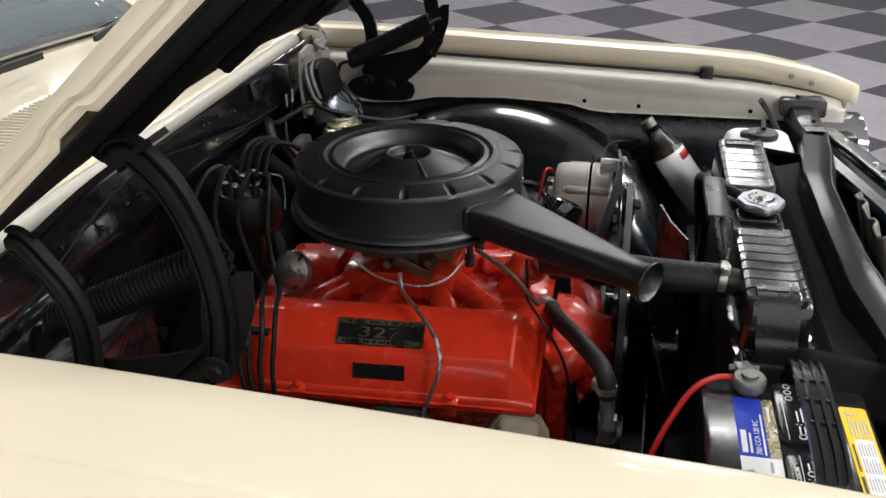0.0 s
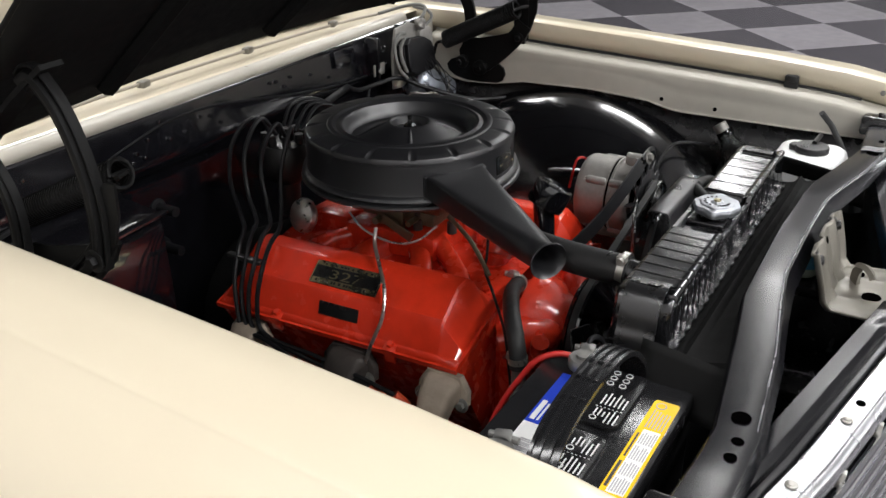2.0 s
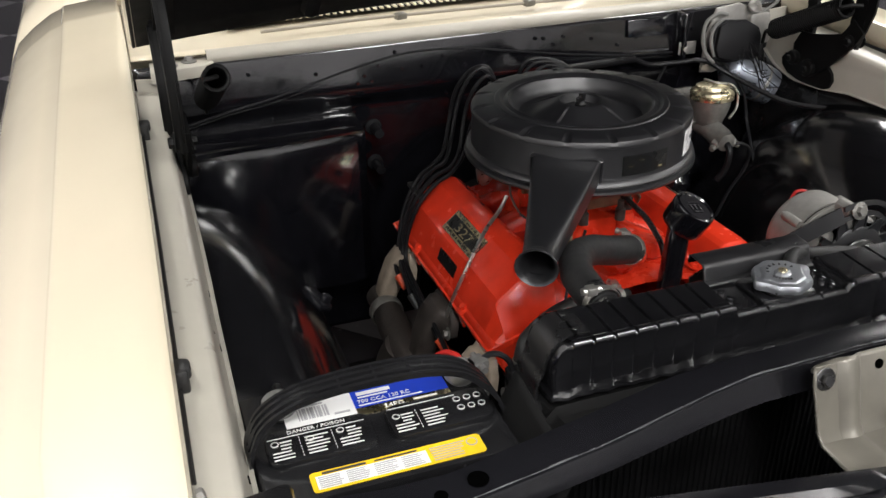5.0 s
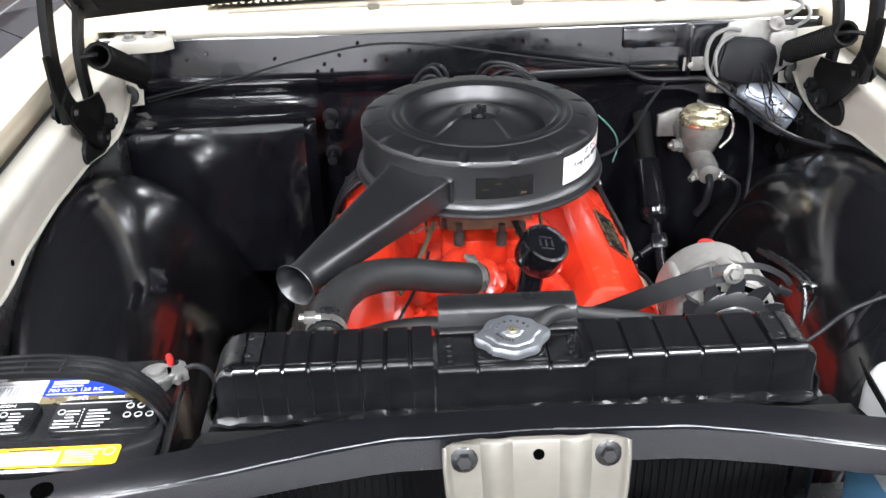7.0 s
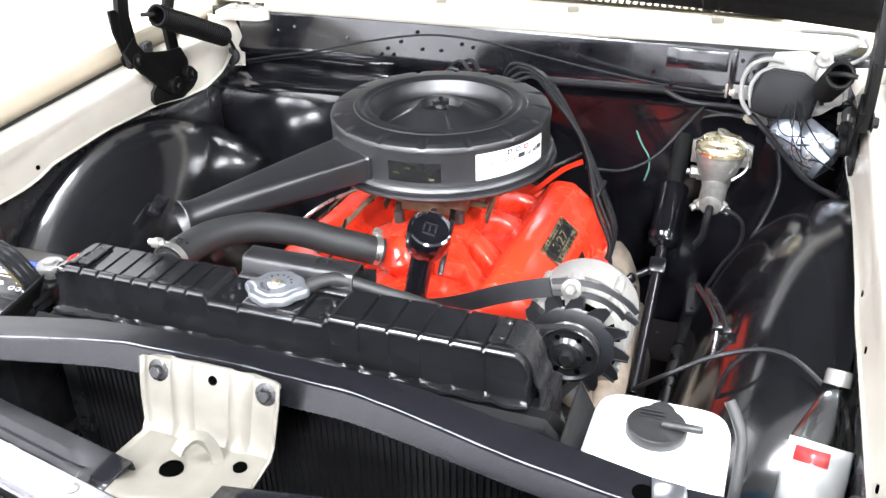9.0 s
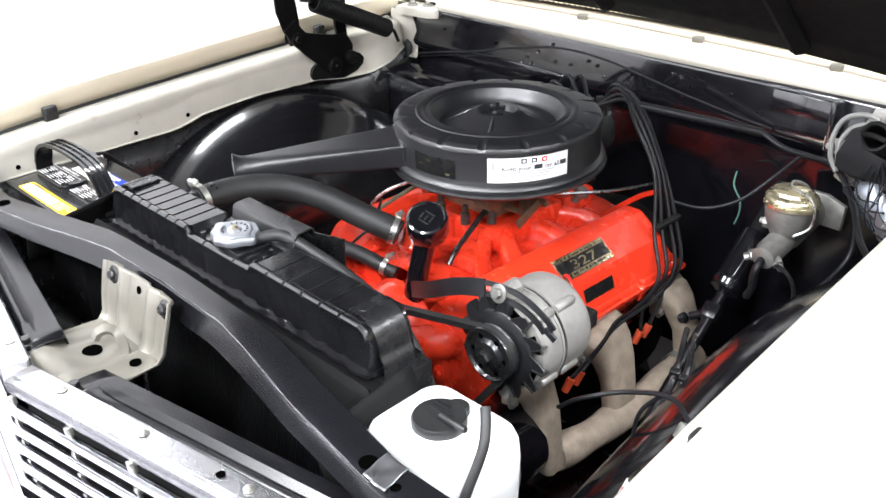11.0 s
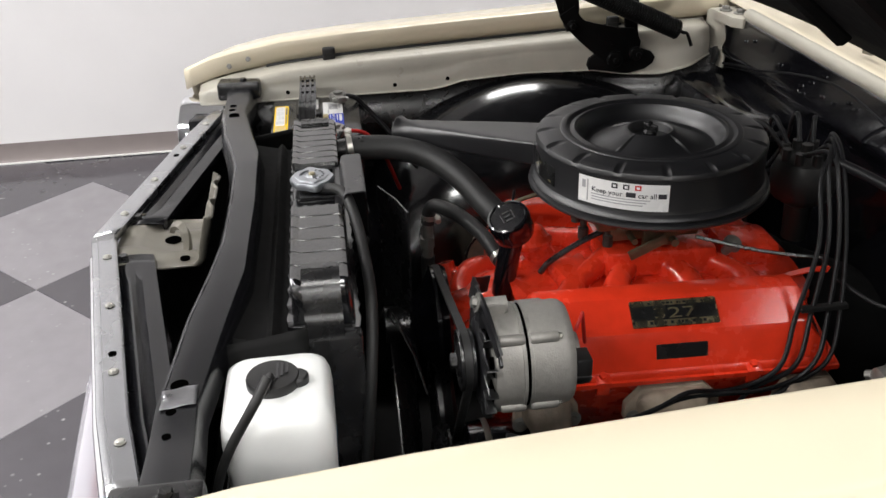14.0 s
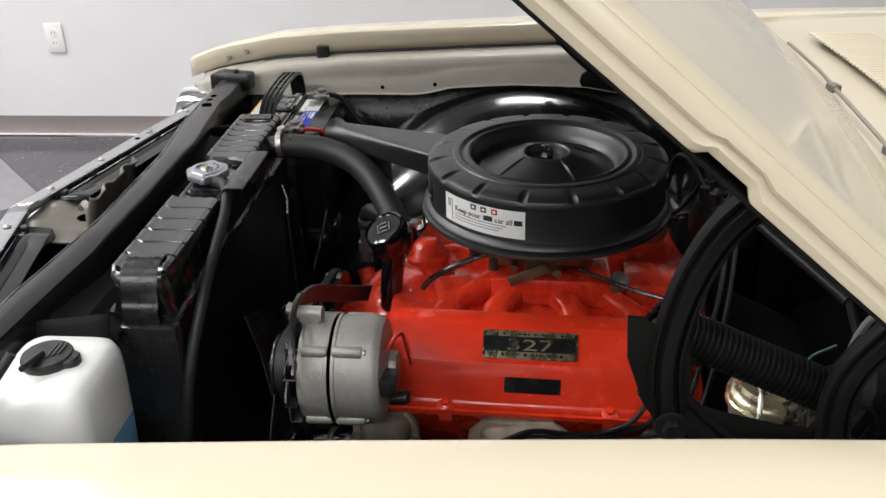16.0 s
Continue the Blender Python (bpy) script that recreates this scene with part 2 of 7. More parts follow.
def lathe(bm, origin, axis, prof, seg=32, cap0=True, cap1=True, squash=1.0):
    x, y, z = basis(axis)
    o = V(origin)
    rings = []
    for r, h in prof:
        r = max(r, 0.0002)
        rings.append([o + z * h + (x * math.cos(a) + y * math.sin(a) * squash) * r for a in [2 * math.pi * i / seg for i in range(seg)]])
    return loft(bm, rings, True, cap0, cap1)


def rod(bm, p0, p1, r0, r1=None, seg=16):
    d = V(p1) - V(p0)
    lathe(bm, p0, d, [(r0, 0), (r1 if r1 is not None else r0, d.length)], seg)
    return bm


def spline(pts, n=6):
    p = [V(q) for q in pts]
    p = [p[0] * 2 - p[1]] + p + [p[-1] * 2 - p[-2]]
    out = []
    for i in range(1, len(p) - 2):
        for k in range(n):
            t = k / n
            a, b, c, d = p[i - 1], p[i], p[i + 1], p[i + 2]
            out.append(0.5 * (2 * b + (c - a) * t + (2 * a - 5 * b + 4 * c - d) * t * t + (3 * b - a - 3 * c + d) * t * t * t))
    out.append(p[-2])
    return out


def tube(bm, pts, r, seg=8, n=6, cap=True, radii=None, up=None):
    path = spline(pts, n) if n > 1 else [V(q) for q in pts]
    rings = []
    x = None
    for i, p in enumerate(path):
        d = (path[min(i + 1, len(path) - 1)] - path[max(i - 1, 0)]).normalized()
        if x is None:
            x = basis(d)[0]
        x = (x - d * x.dot(d)).normalized()
        y = d.cross(x)
        rr = radii(i / (len(path) - 1)) if radii else r
        rings.append([p + (x * math.cos(a) + y * math.sin(a)) * rr for a in [2 * math.pi * k / seg for k in range(seg)]])
    loft(bm, rings, True, cap, cap)
    return bm


def ribbon(bm, pts, w, t, up=(0, 0, 1), n=6):
    """A flat bar along a path: w across, t thick."""
    path = spline(pts, n) if n > 1 else [V(q) for q in pts]
    rings = []
    for i, p in enumerate(path):
        d = (path[min(i + 1, len(path) - 1)] - path[max(i - 1, 0)]).normalized()
        u = V(up)
        s = d.cross(u).normalized()
        u = s.cross(d)
        rings.append([p + s * a + u * b for a, b in ((-w / 2, -t / 2), (w / 2, -t / 2), (w / 2, t / 2), (-w / 2, t / 2))])
    loft(bm, rings, True, True, True)
    return bm


def pressed(bm, pts, w, h, up=(0, 0, 1), n=6):
    """A pressed steel bar along a path: w across, with a raised rib h high on a thin flange."""
    path = spline(pts, n)
    rings = []
    for i, p in enumerate(path):
        d = (path[min(i + 1, len(path) - 1)] - path[max(i - 1, 0)]).normalized()
        s = d.cross(V(up)).normalized()
        u = s.cross(d)
        rings.append([p + s * a * w + u * b * h for a, b in ((-0.5, 0), (-0.5, 0.55), (-0.44, 0.72), (-0.36, 0.70), (-0.30, 0.45), (-0.24, 0.50), (-0.17, 0.95), (-0.10, 1.0), (0.10, 1.0), (0.17, 0.95), (0.24, 0.50), (0.30, 0.45), (0.36, 0.70), (0.44, 0.72), (0.5, 0.55), (0.5, 0))])
    loft(bm, rings, True, True, True)
    return bm


def duct(bm, stations, power=0.45, seg=20):
    """Rounded rectangles (centre, across, normal, width, height) joined in a row."""
    rings = []
    for c, a, b, w, h in stations:
        a, b = V(a).normalized(), V(b).normalized()
        ring = []
        for i in range(seg):
            t = 2 * math.pi * (i + 0.5) / seg
            k, m = math.cos(t), math.sin(t)
            ring.append(V(c) + a * (w / 2) * math.copysign(abs(k) ** power, k) + b * (h / 2) * math.copysign(abs(m) ** power, m))
        rings.append(ring)
    loft(bm, rings, True, True, True)
    return bm


def box(bm, c, s, rot=(0, 0, 0), bev=0.0, seg=2):
    m = pose(*c, *rot) @ Matrix.Diagonal((*s, 1))
    r = bmesh.ops.create_cube(bm, size=1.0, matrix=m)
    if bev:
        es = list({e for v in r["verts"] for e in v.link_edges})
        bmesh.ops.bevel(bm, geom=es, offset=bev, segments=seg, affect="EDGES", profile=0.5)
    return bm


def span(bm, x0, x1, y0, y1, z0, z1, bev=0.0, seg=2):
    return box(bm, ((x0 + x1) / 2, (y0 + y1) / 2, (z0 + z1) / 2), (x1 - x0, y1 - y0, z1 - z0), bev=bev, seg=seg)


def sheet(bm, fn, nu, nv):
    rows = [[bm.verts.new(fn(i / nu, j / nv)) for j in range(nv + 1)] for i in range(nu + 1)]
    for i in range(nu):
        for j in range(nv):
            bm.faces.new((rows[i][j], rows[i + 1][j], rows[i + 1][j + 1], rows[i][j + 1]))
    return bm


def prism(bm, outline, z0, z1, to=None, bev=0.0):
    """An outline in x, y pushed from z0 to z1, placed by the matrix to."""
    to = to or Matrix()
    lo = [bm.verts.new(to @ V((x, y, z0))) for x, y in outline]
    hi = [bm.verts.new(to @ V((x, y, z1))) for x, y in outline]
    n = len(outline)
    fs = [bm.faces.new(lo[::-1]), bm.faces.new(hi)]
    for i in range(n):
        fs.append(bm.faces.new((lo[i], lo[(i + 1) % n], hi[(i + 1) % n], hi[i])))
    if bev:
        es = list({e for e in fs[1].edges})
        bmesh.ops.bevel(bm, geom=es, offset=bev, segments=2, affect="EDGES", profile=0.5)
    return bm


def rounded(w, h, r, n=5):
    out = []
    for cx_, cy_, a0 in ((w / 2 - r, h / 2 - r, 0), (-w / 2 + r, h / 2 - r, 90), (-w / 2 + r, -h / 2 + r, 180), (w / 2 - r, -h / 2 + r, 270)):
        for i in range(n + 1):
            a = radians(a0 + 90 * i / n)
            out.append((cx_ + r * math.cos(a), cy_ + r * math.sin(a)))
    return out


def frame_on(origin, right, up):
    """A matrix whose x runs along right, y along up and z out of the face."""
    r = V(right).normalized()
    z = r.cross(V(up)).normalized()
    u = z.cross(r)
    return Matrix(((r.x, u.x, z.x, origin[0]), (r.y, u.y, z.y, origin[1]), (r.z, u.z, z.z, origin[2]), (0, 0, 0, 1)))


def decal(name, parent, to, x0, x1, y0, y1, mat, lift=0.0008, r=0.0, label=""):
    """A thin printed patch lying on a face."""
    bm = bmesh.new()
    w, h = x1 - x0, y1 - y0
    prism(bm, rounded(w, h, r, 3) if r else [(w / 2, h / 2), (-w / 2, h / 2), (-w / 2, -h / 2), (w / 2, -h / 2)], lift * 0.3, lift, to @ pose((x0 + x1) / 2, (y0 + y1) / 2, 0))
    return part(name, bm, mat, parent, label)


def lettering(text, parent, to, x, y, size, mat, lift=0.001, name="lettering", align="LEFT", bend=None):
    cu = bpy.data.curves.new(name, "FONT")
    cu.body, cu.size, cu.align_x, cu.extrude, cu.resolution_u = text, size, align, 0.0002, 2
    ob = bpy.data.objects.new(name, cu)
    me = bpy.data.meshes.new_from_object(ob)
    bpy.data.objects.remove(ob)
    me.transform(pose(x, y, lift))
    if bend:
        for v in me.vertices:
            v.co = bend(v.co)
    else:
        me.transform(to)
    me.materials.clear()
    me.materials.append(mat)
    return part(name, me, mat, parent)


BOLTS = {}


def bolt(parent, p, axis, r=0.008, mat=None, washer=True, name="bolt"):
    mat = mat or BLACK_SEMI
    key = (r, mat.name, washer)
    if key not in BOLTS:
        bm = bmesh.new()
        if washer:
            lathe(bm, (0, 0, 0), (0, 0, 1), [(r * 1.75, 0), (r * 1.75, r * 0.18), (r * 1.6, r * 0.28)], 16)
        lathe(bm, (0, 0, r * 0.2), (0, 0, 1), [(r, 0), (r, r * 0.75), (r * 0.85, r * 0.95)], 6)
        BOLTS[key] = finish(bm, name, mat)
    ob = new(name, BOLTS[key])
    x, y, z = basis(axis)
    q = V(p) - (parent.location if parent.type == "EMPTY" else V((0, 0, 0)))
    ob.matrix_basis = Matrix(((x.x, y.x, z.x, q.x), (x.y, y.y, z.y, q.y), (x.z, y.z, z.z, q.z), (0, 0, 0, 1)))
    ob.parent = parent
    return ob


def lathe_disc(p, r, h):
    """A low round rivet head standing on p."""
    bm = bmesh.new()
    lathe(bm, p, (0, 0, 1), [(r, 0), (r * 0.8, h * 0.8), (0.0, h)], 12)
    return bm


def clamp(parent, p, axis, r, mat=None):
    """A worm-drive hose clamp: band and screw."""
    mat = mat or STEEL
    bm = bmesh.new()
    z = V(axis).normalized()
    lathe(bm, V(p) - z * 0.0045, z, [(r, 0), (r + 0.0012, 0), (r + 0.0012, 0.009), (r, 0.009)], 28, False, False)
    x, y, _ = basis(axis)
    c = V(p) + (y * 0.8 + x * 0.6).normalized() * (r + 0.005)
    rod(bm, c - x * 0.011, c + x * 0.011, 0.0045, seg=10)
    box(bm, c, (0.012, 0.012, 0.009), bev=0.001)
    return part("hose_clamp", bm, mat, parent, "steel worm-drive hose clamp")


CX = 0.0

# ---- the room ----
TILE = 0.5763
HALF = TILE / math.sqrt(2)
bm = bmesh.new()
span(bm, -2.375, 12.0, -7.0, 9.0, -0.12, -0.004)
floor = setting("floor", bm, TILE_DARK, "checkered grey vinyl tile showroom floor", "floor")
bm = bmesh.new()
span(bm, -2.525, -2.375, -7.0, 9.0, 0.0, CEIL)
wall_west = setting("wall_west", bm, WALL_WHITE, "white painted wall beside the car", "wall")
for nm, a in (("wall_east", (12.0, 12.15, -7.0, 9.0)), ("wall_south", (-2.57, 12.15, -7.15, -7.0)), ("wall_north", (-2.57, 12.15, 9.0, 9.15))):
    bm = bmesh.new()
    span(bm, *a, 0.0, CEIL)
    setting(nm, bm, WALL_WHITE if nm == "wall_south" else WALL_GREY, "plain painted showroom wall", "wall")
bm = bmesh.new()
span(bm, -2.57, 12.15, -7.15, 9.15, CEIL, CEIL + 0.1)
setting("ceiling", bm, CEILING, "plain grey showroom ceiling", "ceiling")
bm = bmesh.new()
prism(bm, [(-2.371, 0.006), (-2.359, 0.006), (-2.367, 0.018), (-2.367, 0.082), (-2.371, 0.082)], -7.0, 9.0, Matrix(((1, 0, 0, 0), (0, 0, 1, 0), (0, 1, 0, 0), (0, 0, 0, 1))))
setting("baseboard", bm, BASE_GREY, "brown-grey vinyl baseboard along the wall", "baseboard")
bm = bmesh.new()
span(bm, -2.367, -2.353, -7.0, 9.0, 0.0, 0.006)
setting("trim", bm, WHITE_TRIM, "pale caulk line at the foot of the baseboard", "trim")

outlet = thing("wall_outlet", (-2.375, -1.52, 0.417), "white plastic duplex outlet on the white wall", "outlet")
bm = bmesh.new()
span(bm, -2.3735, -2.367, -1.557, -1.483, 0.357, 0.477, 0.002)
part("cover_plate", bm, WHITE_TRIM, outlet)
for zz in (0.439, 0.395):
    bm = bmesh.new()
    lathe(bm, (-2.368, -1.52, zz), (1, 0, 0), [(0.017, 0), (0.017, 0.003)], 20)
    rec = part("receptacle", bm, WHITE_TRIM, outlet)
    for dy in (-0.0065, 0.0065):
        bm = bmesh.new()
        span(bm, -2.3655, -2.3645, -1.52 + dy - 0.001, -1.52 + dy + 0.001, zz - 0.002, zz + 0.007)
        part("slot", bm, INK, rec)

for lx, ly, watts in LIGHT_ROWS:
    fix = thing("ceiling_light", (lx, ly, CEIL), "white recessed fluorescent ceiling light, lit", "ceiling light", "showroom ceiling lights")
    bm = bmesh.new()
    for a, b, c, d in ((-0.32, 0.32, -0.64, -0.59), (-0.32, 0.32, 0.59, 0.64), (-0.32, -0.26, -0.59, 0.59), (0.26, 0.32, -0.59, 0.59)):
        span(bm, lx + a, lx + b, ly + c, ly + d, CEIL - 0.07, CEIL, 0.004)
    part("frame", bm, WHITE_TRIM, fix)
    bm = bmesh.new()
    span(bm, lx - 0.26, lx + 0.26, ly - 0.59, ly + 0.59, CEIL - 0.06, CEIL - 0.05)
    part("diffuser", bm, GLOW, fix)

# ---- the car body ----
FY = [-0.30, -0.25, -0.2, -0.1, 0.04, 0.3, 0.64, 1.0, 1.6, 2.8]
FZ = [0.812, 0.833, 0.846, 0.863, 0.874, 0.886, 0.900, 0.906, 0.907, 0.907]


def top_z(side, y):
    return float(np.interp(y, FY, FZ))


def edge_x(y):
    return float(np.interp(y, [-0.3, -0.2, 0.3, 1.0, 3.0], [0.676, 0.663, 0.654, 0.645, 0.645]))


def apron_z(y):
    """The wavy lower edge of the apron, which rises over the wheelhouse."""
    return float(np.interp(y, [-0.3, 0.1, 0.20, 0.235, 0.27, 0.4, 0.55, 0.62, 0.70, 0.76, 0.80], [0.755, 0.757, 0.757, 0.762, 0.772, 0.779, 0.775, 0.762, 0.757, 0.770, 0.795]))


def arch_z(y):
    d = 0.40 ** 2 - (y - 0.42) ** 2
    return max(0.24, 0.30 + math.sqrt(d)) if d > 0 else 0.24


def fender_ring(side, y, inner=True):
    t, e = top_z(side, y), edge_x(y)
    nose = float(np.interp(y, [-0.30, -0.26, -0.2, -0.1], [0.45, 0.75, 0.93, 1.0]))
    drop = float(np.interp(y, [-0.30, -0.24, -0.15], [0.008, 0.002, 0.0]))
    pts = [(0.0, t - 0.040), (0.0, t - 0.010), (0.0025, t - 0.003), (0.009, t + 0.0005), (0.05, t - 0.004), (0.102, t - 0.0105), (0.1075, t - 0.0112), (0.1100, t - 0.0132), (0.1125, t - 0.0160), (0.135, t - 0.025), (0.175, t - 0.051), (0.207, t - 0.078), (0.228, t - 0.115), (0.238, t - 0.22), (0.236, max(t - 0.40, arch_z(y) + 0.01)), (0.226, max(0.25, arch_z(y)))]
    return [V((CX + side * (e + o * (nose if o > 0.05 else 1)), y, z - (drop if o > 0.03 else 0))) for o, z in pts]


car = thing("car_body", (CX, 0.9, 0.0), "cream 1960s sedan body with its hood open", "car")
for side in (-1, 1):
    ys = [-0.30, -0.285, -0.265, -0.24, -0.2, -0.15, -0.1, -0.03, 0.04, 0.12, 0.2, 0.3, 0.4, 0.5, 0.6, 0.7, 0.8, 0.9, 1.0, 1.15, 1.3]
    bm = bmesh.new()
    loft(bm, [fender_ring(side, y) for y in ys], False)
    fender = part("fender", bm, CREAM, car, "cream painted front fender", thick=0.002)
    bm = bmesh.new()
    loft(bm, [fender_ring(side, y) for y in (1.306, 1.6, 2.0, 2.4)], False)
    part("front_door", bm, CREAM, car, "cream painted door", thick=0.002)
    # ledge and apron below the hood gap
    bm = bmesh.new()
    rings = []
    for i in range(61):
        y = -0.27 + 1.07 * i / 60
        t, e, az = top_z(side, y), edge_x(y), apron_z(y)
        fold = az + 0.020 + 0.016 * min(1.0, max(0.0, (y + 0.10) / 0.5))
        rings.append([V((CX + side * x, y, z)) for x, z in ((e - 0.001, t - 0.044), (e - 0.005, t - 0.048), (e - 0.032, t - 0.0525), (e - 0.037, t - 0.055), (e - 0.040, t - 0.060), (e - 0.0425, (t - 0.06 + fold) / 2), (e - 0.0435, fold + 0.003), (e - 0.0470, fold - 0.003), (e - 0.0480, az + 0.006), (e - 0.0500, az + 0.001), (e - 0.055, az))])
    loft(bm, rings, False)
    apron = part("apron", bm, CREAM_DULL_SHADE, car, "dull cream inner apron, colour darkened for shade, with a wavy lower edge", thick=0.0016)
    bm = bmesh.new()
    tube(bm, [(CX + side * (edge_x(y) - 0.002), y, top_z(side, y) - 0.043) for y in np.linspace(-0.13, 0.62, 16)], 0.0028, 6, 2)
    part("hood_seal", bm, RUBBER, car)
    for yb in ((0.0, 0.60) if side < 0 else (0.0,)):
        bm = bmesh.new()
        box(bm, (CX + side * (edge_x(yb) - 0.005), yb, top_z(side, yb) - 0.038), (0.014, 0.026, 0.028), bev=0.004)
        box(bm, (CX + side * (edge_x(yb) - 0.009), yb, top_z(side, yb) - 0.030), (0.012, 0.020, 0.014), bev=0.004)
        part("hood_bumper", bm, RUBBER, car, "black rubber hood bumper")
    for yb, dz in ((-0.165, -0.012), (-0.19, -0.048), (-0.205, -0.018)):
        bolt(car, (CX + side * (edge_x(yb) - 0.004 - (0.036 if dz < -0.04 else 0)), yb, top_z(side, yb) + dz - 0.008), (-side, 0, 0.4), 0.0055, CAST_GREY, False)
    for yb in (0.13, -0.09, 0.24):
        bm = bmesh.new()
        lathe(bm, (CX + side * (edge_x(yb) - 0.0478), yb, apron_z(yb) + 0.014), (-side, 0, 0.1), [(0.0042, 0), (0.0042, 0.0016)], 12)
        part("plug", bm, HOLE, car)

    # wheelhouse
    def wheelhouse(u, v, side=side):
        y = -0.02 + 0.90 * u
        k = (y - 0.43) / 0.45
        zt = 0.34 + 0.435 * math.sqrt(max(0.0, 1 - k * k)) if abs(k) < 1 else 0.34
        w = 1 - v
        x = 0.37 + (0.620 - 0.37) * (1 - (1 - math.cos(v * math.pi / 2)) * 1.0)
        z = 0.20 + (zt - 0.20) * (1 - min(1.0, max(0.0, (0.66 - x) / 0.29)) ** 2.4) ** 0.5 if x < 0.66 else zt
        x = x - 0.05 * max(0.0, -k) ** 2
        return V((CX + side * x, y, z + 0.004 * math.sin(y * 21) * v))
    bm = bmesh.new()
    sheet(bm, wheelhouse, 44, 28)
    part("wheelhouse", bm, WHEELHOUSE_BLACK, car, "glossy black inner wheelhouse panel", thick=0.002)
    # strip of inner panel in front of the wheelhouse
    bm = bmesh.new()
    sheet(bm, lambda u, v, side=side: V((CX + side * (0.625 - 0.10 * v * v + 0.02 * math.sin(u * 9) * v), -0.26 + 0.42 * u, 0.757 - 0.45 * v)), 12, 8)
    part("inner_panel", bm, BLACK_SEMI, car, "black inner fender panel", thick=0.002)
    # closing panel between apron and wheelhouse
    bm = bmesh.new()
    sheet(bm, lambda u, v, side=side: V((CX + side * (edge_x(-0.26 + 1.12 * u) - 0.046 + 0.008 * v), -0.26 + 1.12 * u, apron_z(-0.26 + 1.12 * u) + 0.012 - (apron_z(-0.26 + 1.12 * u) - 0.16) * v)), 24, 6)
    part("closing_panel", bm, BLACK_SEMI, car, "black inner fender panel", thick=0.002)
    # wheel
    bm = bmesh.new()
    lathe(bm, (CX + side * 0.70, 0.42, 0.33), (side, 0, 0), [(0.19, 0), (0.30, 0.0), (0.325, 0.03), (0.33, 0.09), (0.325, 0.15), (0.30, 0.18), (0.2, 0.185)], 40, False, False)
    wheel = thing("wheel", (CX + side * 0.79, 0.42, 0.0), "black tyre on a steel rim under the fender", "wheel", "car wheels")
    part("tyre", bm, RUBBER, wheel)
    bm = bmesh.new()
    lathe(bm, (CX + side * 0.74, 0.42, 0.33), (side, 0, 0), [(0.2, 0), (0.2, 0.12), (0.17, 0.13), (0.13, 0.10), (0.06, 0.12), (0.0, 0.125)], 32, False, True)
    part("rim", bm, CHROME, wheel)

bm = bmesh.new()
sheet(bm, lambda u, v: V((CX - 0.62 + 1.24 * u, -0.30 + 1.15 * v, 0.20 + 0.01 * math.sin(v * 12))), 6, 12)
part("splash_pan", bm, HOOD_BLACK, car, "black pan under the engine bay", thick=0.003)
bm = bmesh.new()
sheet(bm, lambda u, v: V((CX - 0.58 + 1.16 * u, -0.285 - 0.02 * v, 0.20 + 0.36 * v)), 6, 4)
part("front_valance", bm, HOOD_BLACK, car, "black valance behind the bumper", thick=0.003)
# firewall
bm = bmesh.new()


def firewall(u, v):
    x = -0.655 + 1.31 * u
    z = 0.30 + 0.585 * v
    y = 0.820 + 0.006 * math.cos(x * 2)
    if z < 0.80:
        y += 0.022 * min(1, (0.80 - z) / 0.03)
    else:
        y += 0.16 * (z - 0.80)
    y += 0.003 * math.sin(x * 9) * math.sin(z * 11)
    return V((CX + x, y, z))


sheet(bm, firewall, 70, 60)
fw = part("firewall", bm, BLACK_GLOSS, car, "glossy black firewall with dimples and a pressed crease", thick=0.003)
rng = random.Random(4)
for i in range(34):
    x = rng.uniform(-0.5, 0.5)
    z = rng.choice((0.815, 0.83, 0.845, 0.79, 0.77, 0.86)) + rng.uniform(-0.006, 0.006)
    bolt(fw, (CX + x, firewall((x + 0.655) / 1.31, (z - 0.3) / 0.585).y - 0.002, z), (0, -1, 0), 0.0035, BLACK_GLOSS, False, "rivet")
BEAD = [(-0.575, 0.777), (-0.49, 0.795), (-0.403, 0.812), (-0.283, 0.841), (-0.168, 0.860), (-0.058, 0.857), (0.05, 0.840), (0.156, 0.823), (0.28, 0.808), (0.39, 0.803)]
for dz, r in ((0.0, 0.0030), (-0.0075, 0.0018)):
    bm = bmesh.new()
    tube(bm, [(x, firewall((x + 0.655) / 1.31, (max(z, 0.801) + dz - 0.3) / 0.585).y + 0.0004, z + dz) for x, z in BEAD], r, 8, 5)
    part("pressed_bead", bm, DULL_BLACK, fw)
bm = bmesh.new()
box(bm, (0.338, 0.8275, 0.858), (0.105, 0.004, 0.034), (-9, 1, 0), 0.001)
part("tag_plate", bm, BLACK_GLOSS, fw)
bm = bmesh.new()
span(bm, 0.396, 0.405, 0.797, 0.83, 0.79, 0.884, 0.002)
part("step_flange", bm, BLACK_GLOSS, fw)
# rolled cowl lip
LIP = [(-0.522, 0.845), (-0.48, 0.845), (-0.3, 0.846), (-0.05, 0.847), (0.2, 0.848), (0.4, 0.850), (0.575, 0.850)]
bm = bmesh.new()
tube(bm, [(CX + x, y, 0.889) for x, y in LIP], 0.0135, 12, 5)
part("cowl_lip", bm, CREAM_DULL_SHADE, car, "rolled cowl edge, cream darkened for shade")
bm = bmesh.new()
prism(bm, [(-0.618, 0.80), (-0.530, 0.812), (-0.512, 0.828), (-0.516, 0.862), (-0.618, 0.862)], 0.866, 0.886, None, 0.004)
part("cowl_step", bm, CREAM_DULL_SHADE, car, "dull cream step, darkened for shade, at the end of the cowl edge")
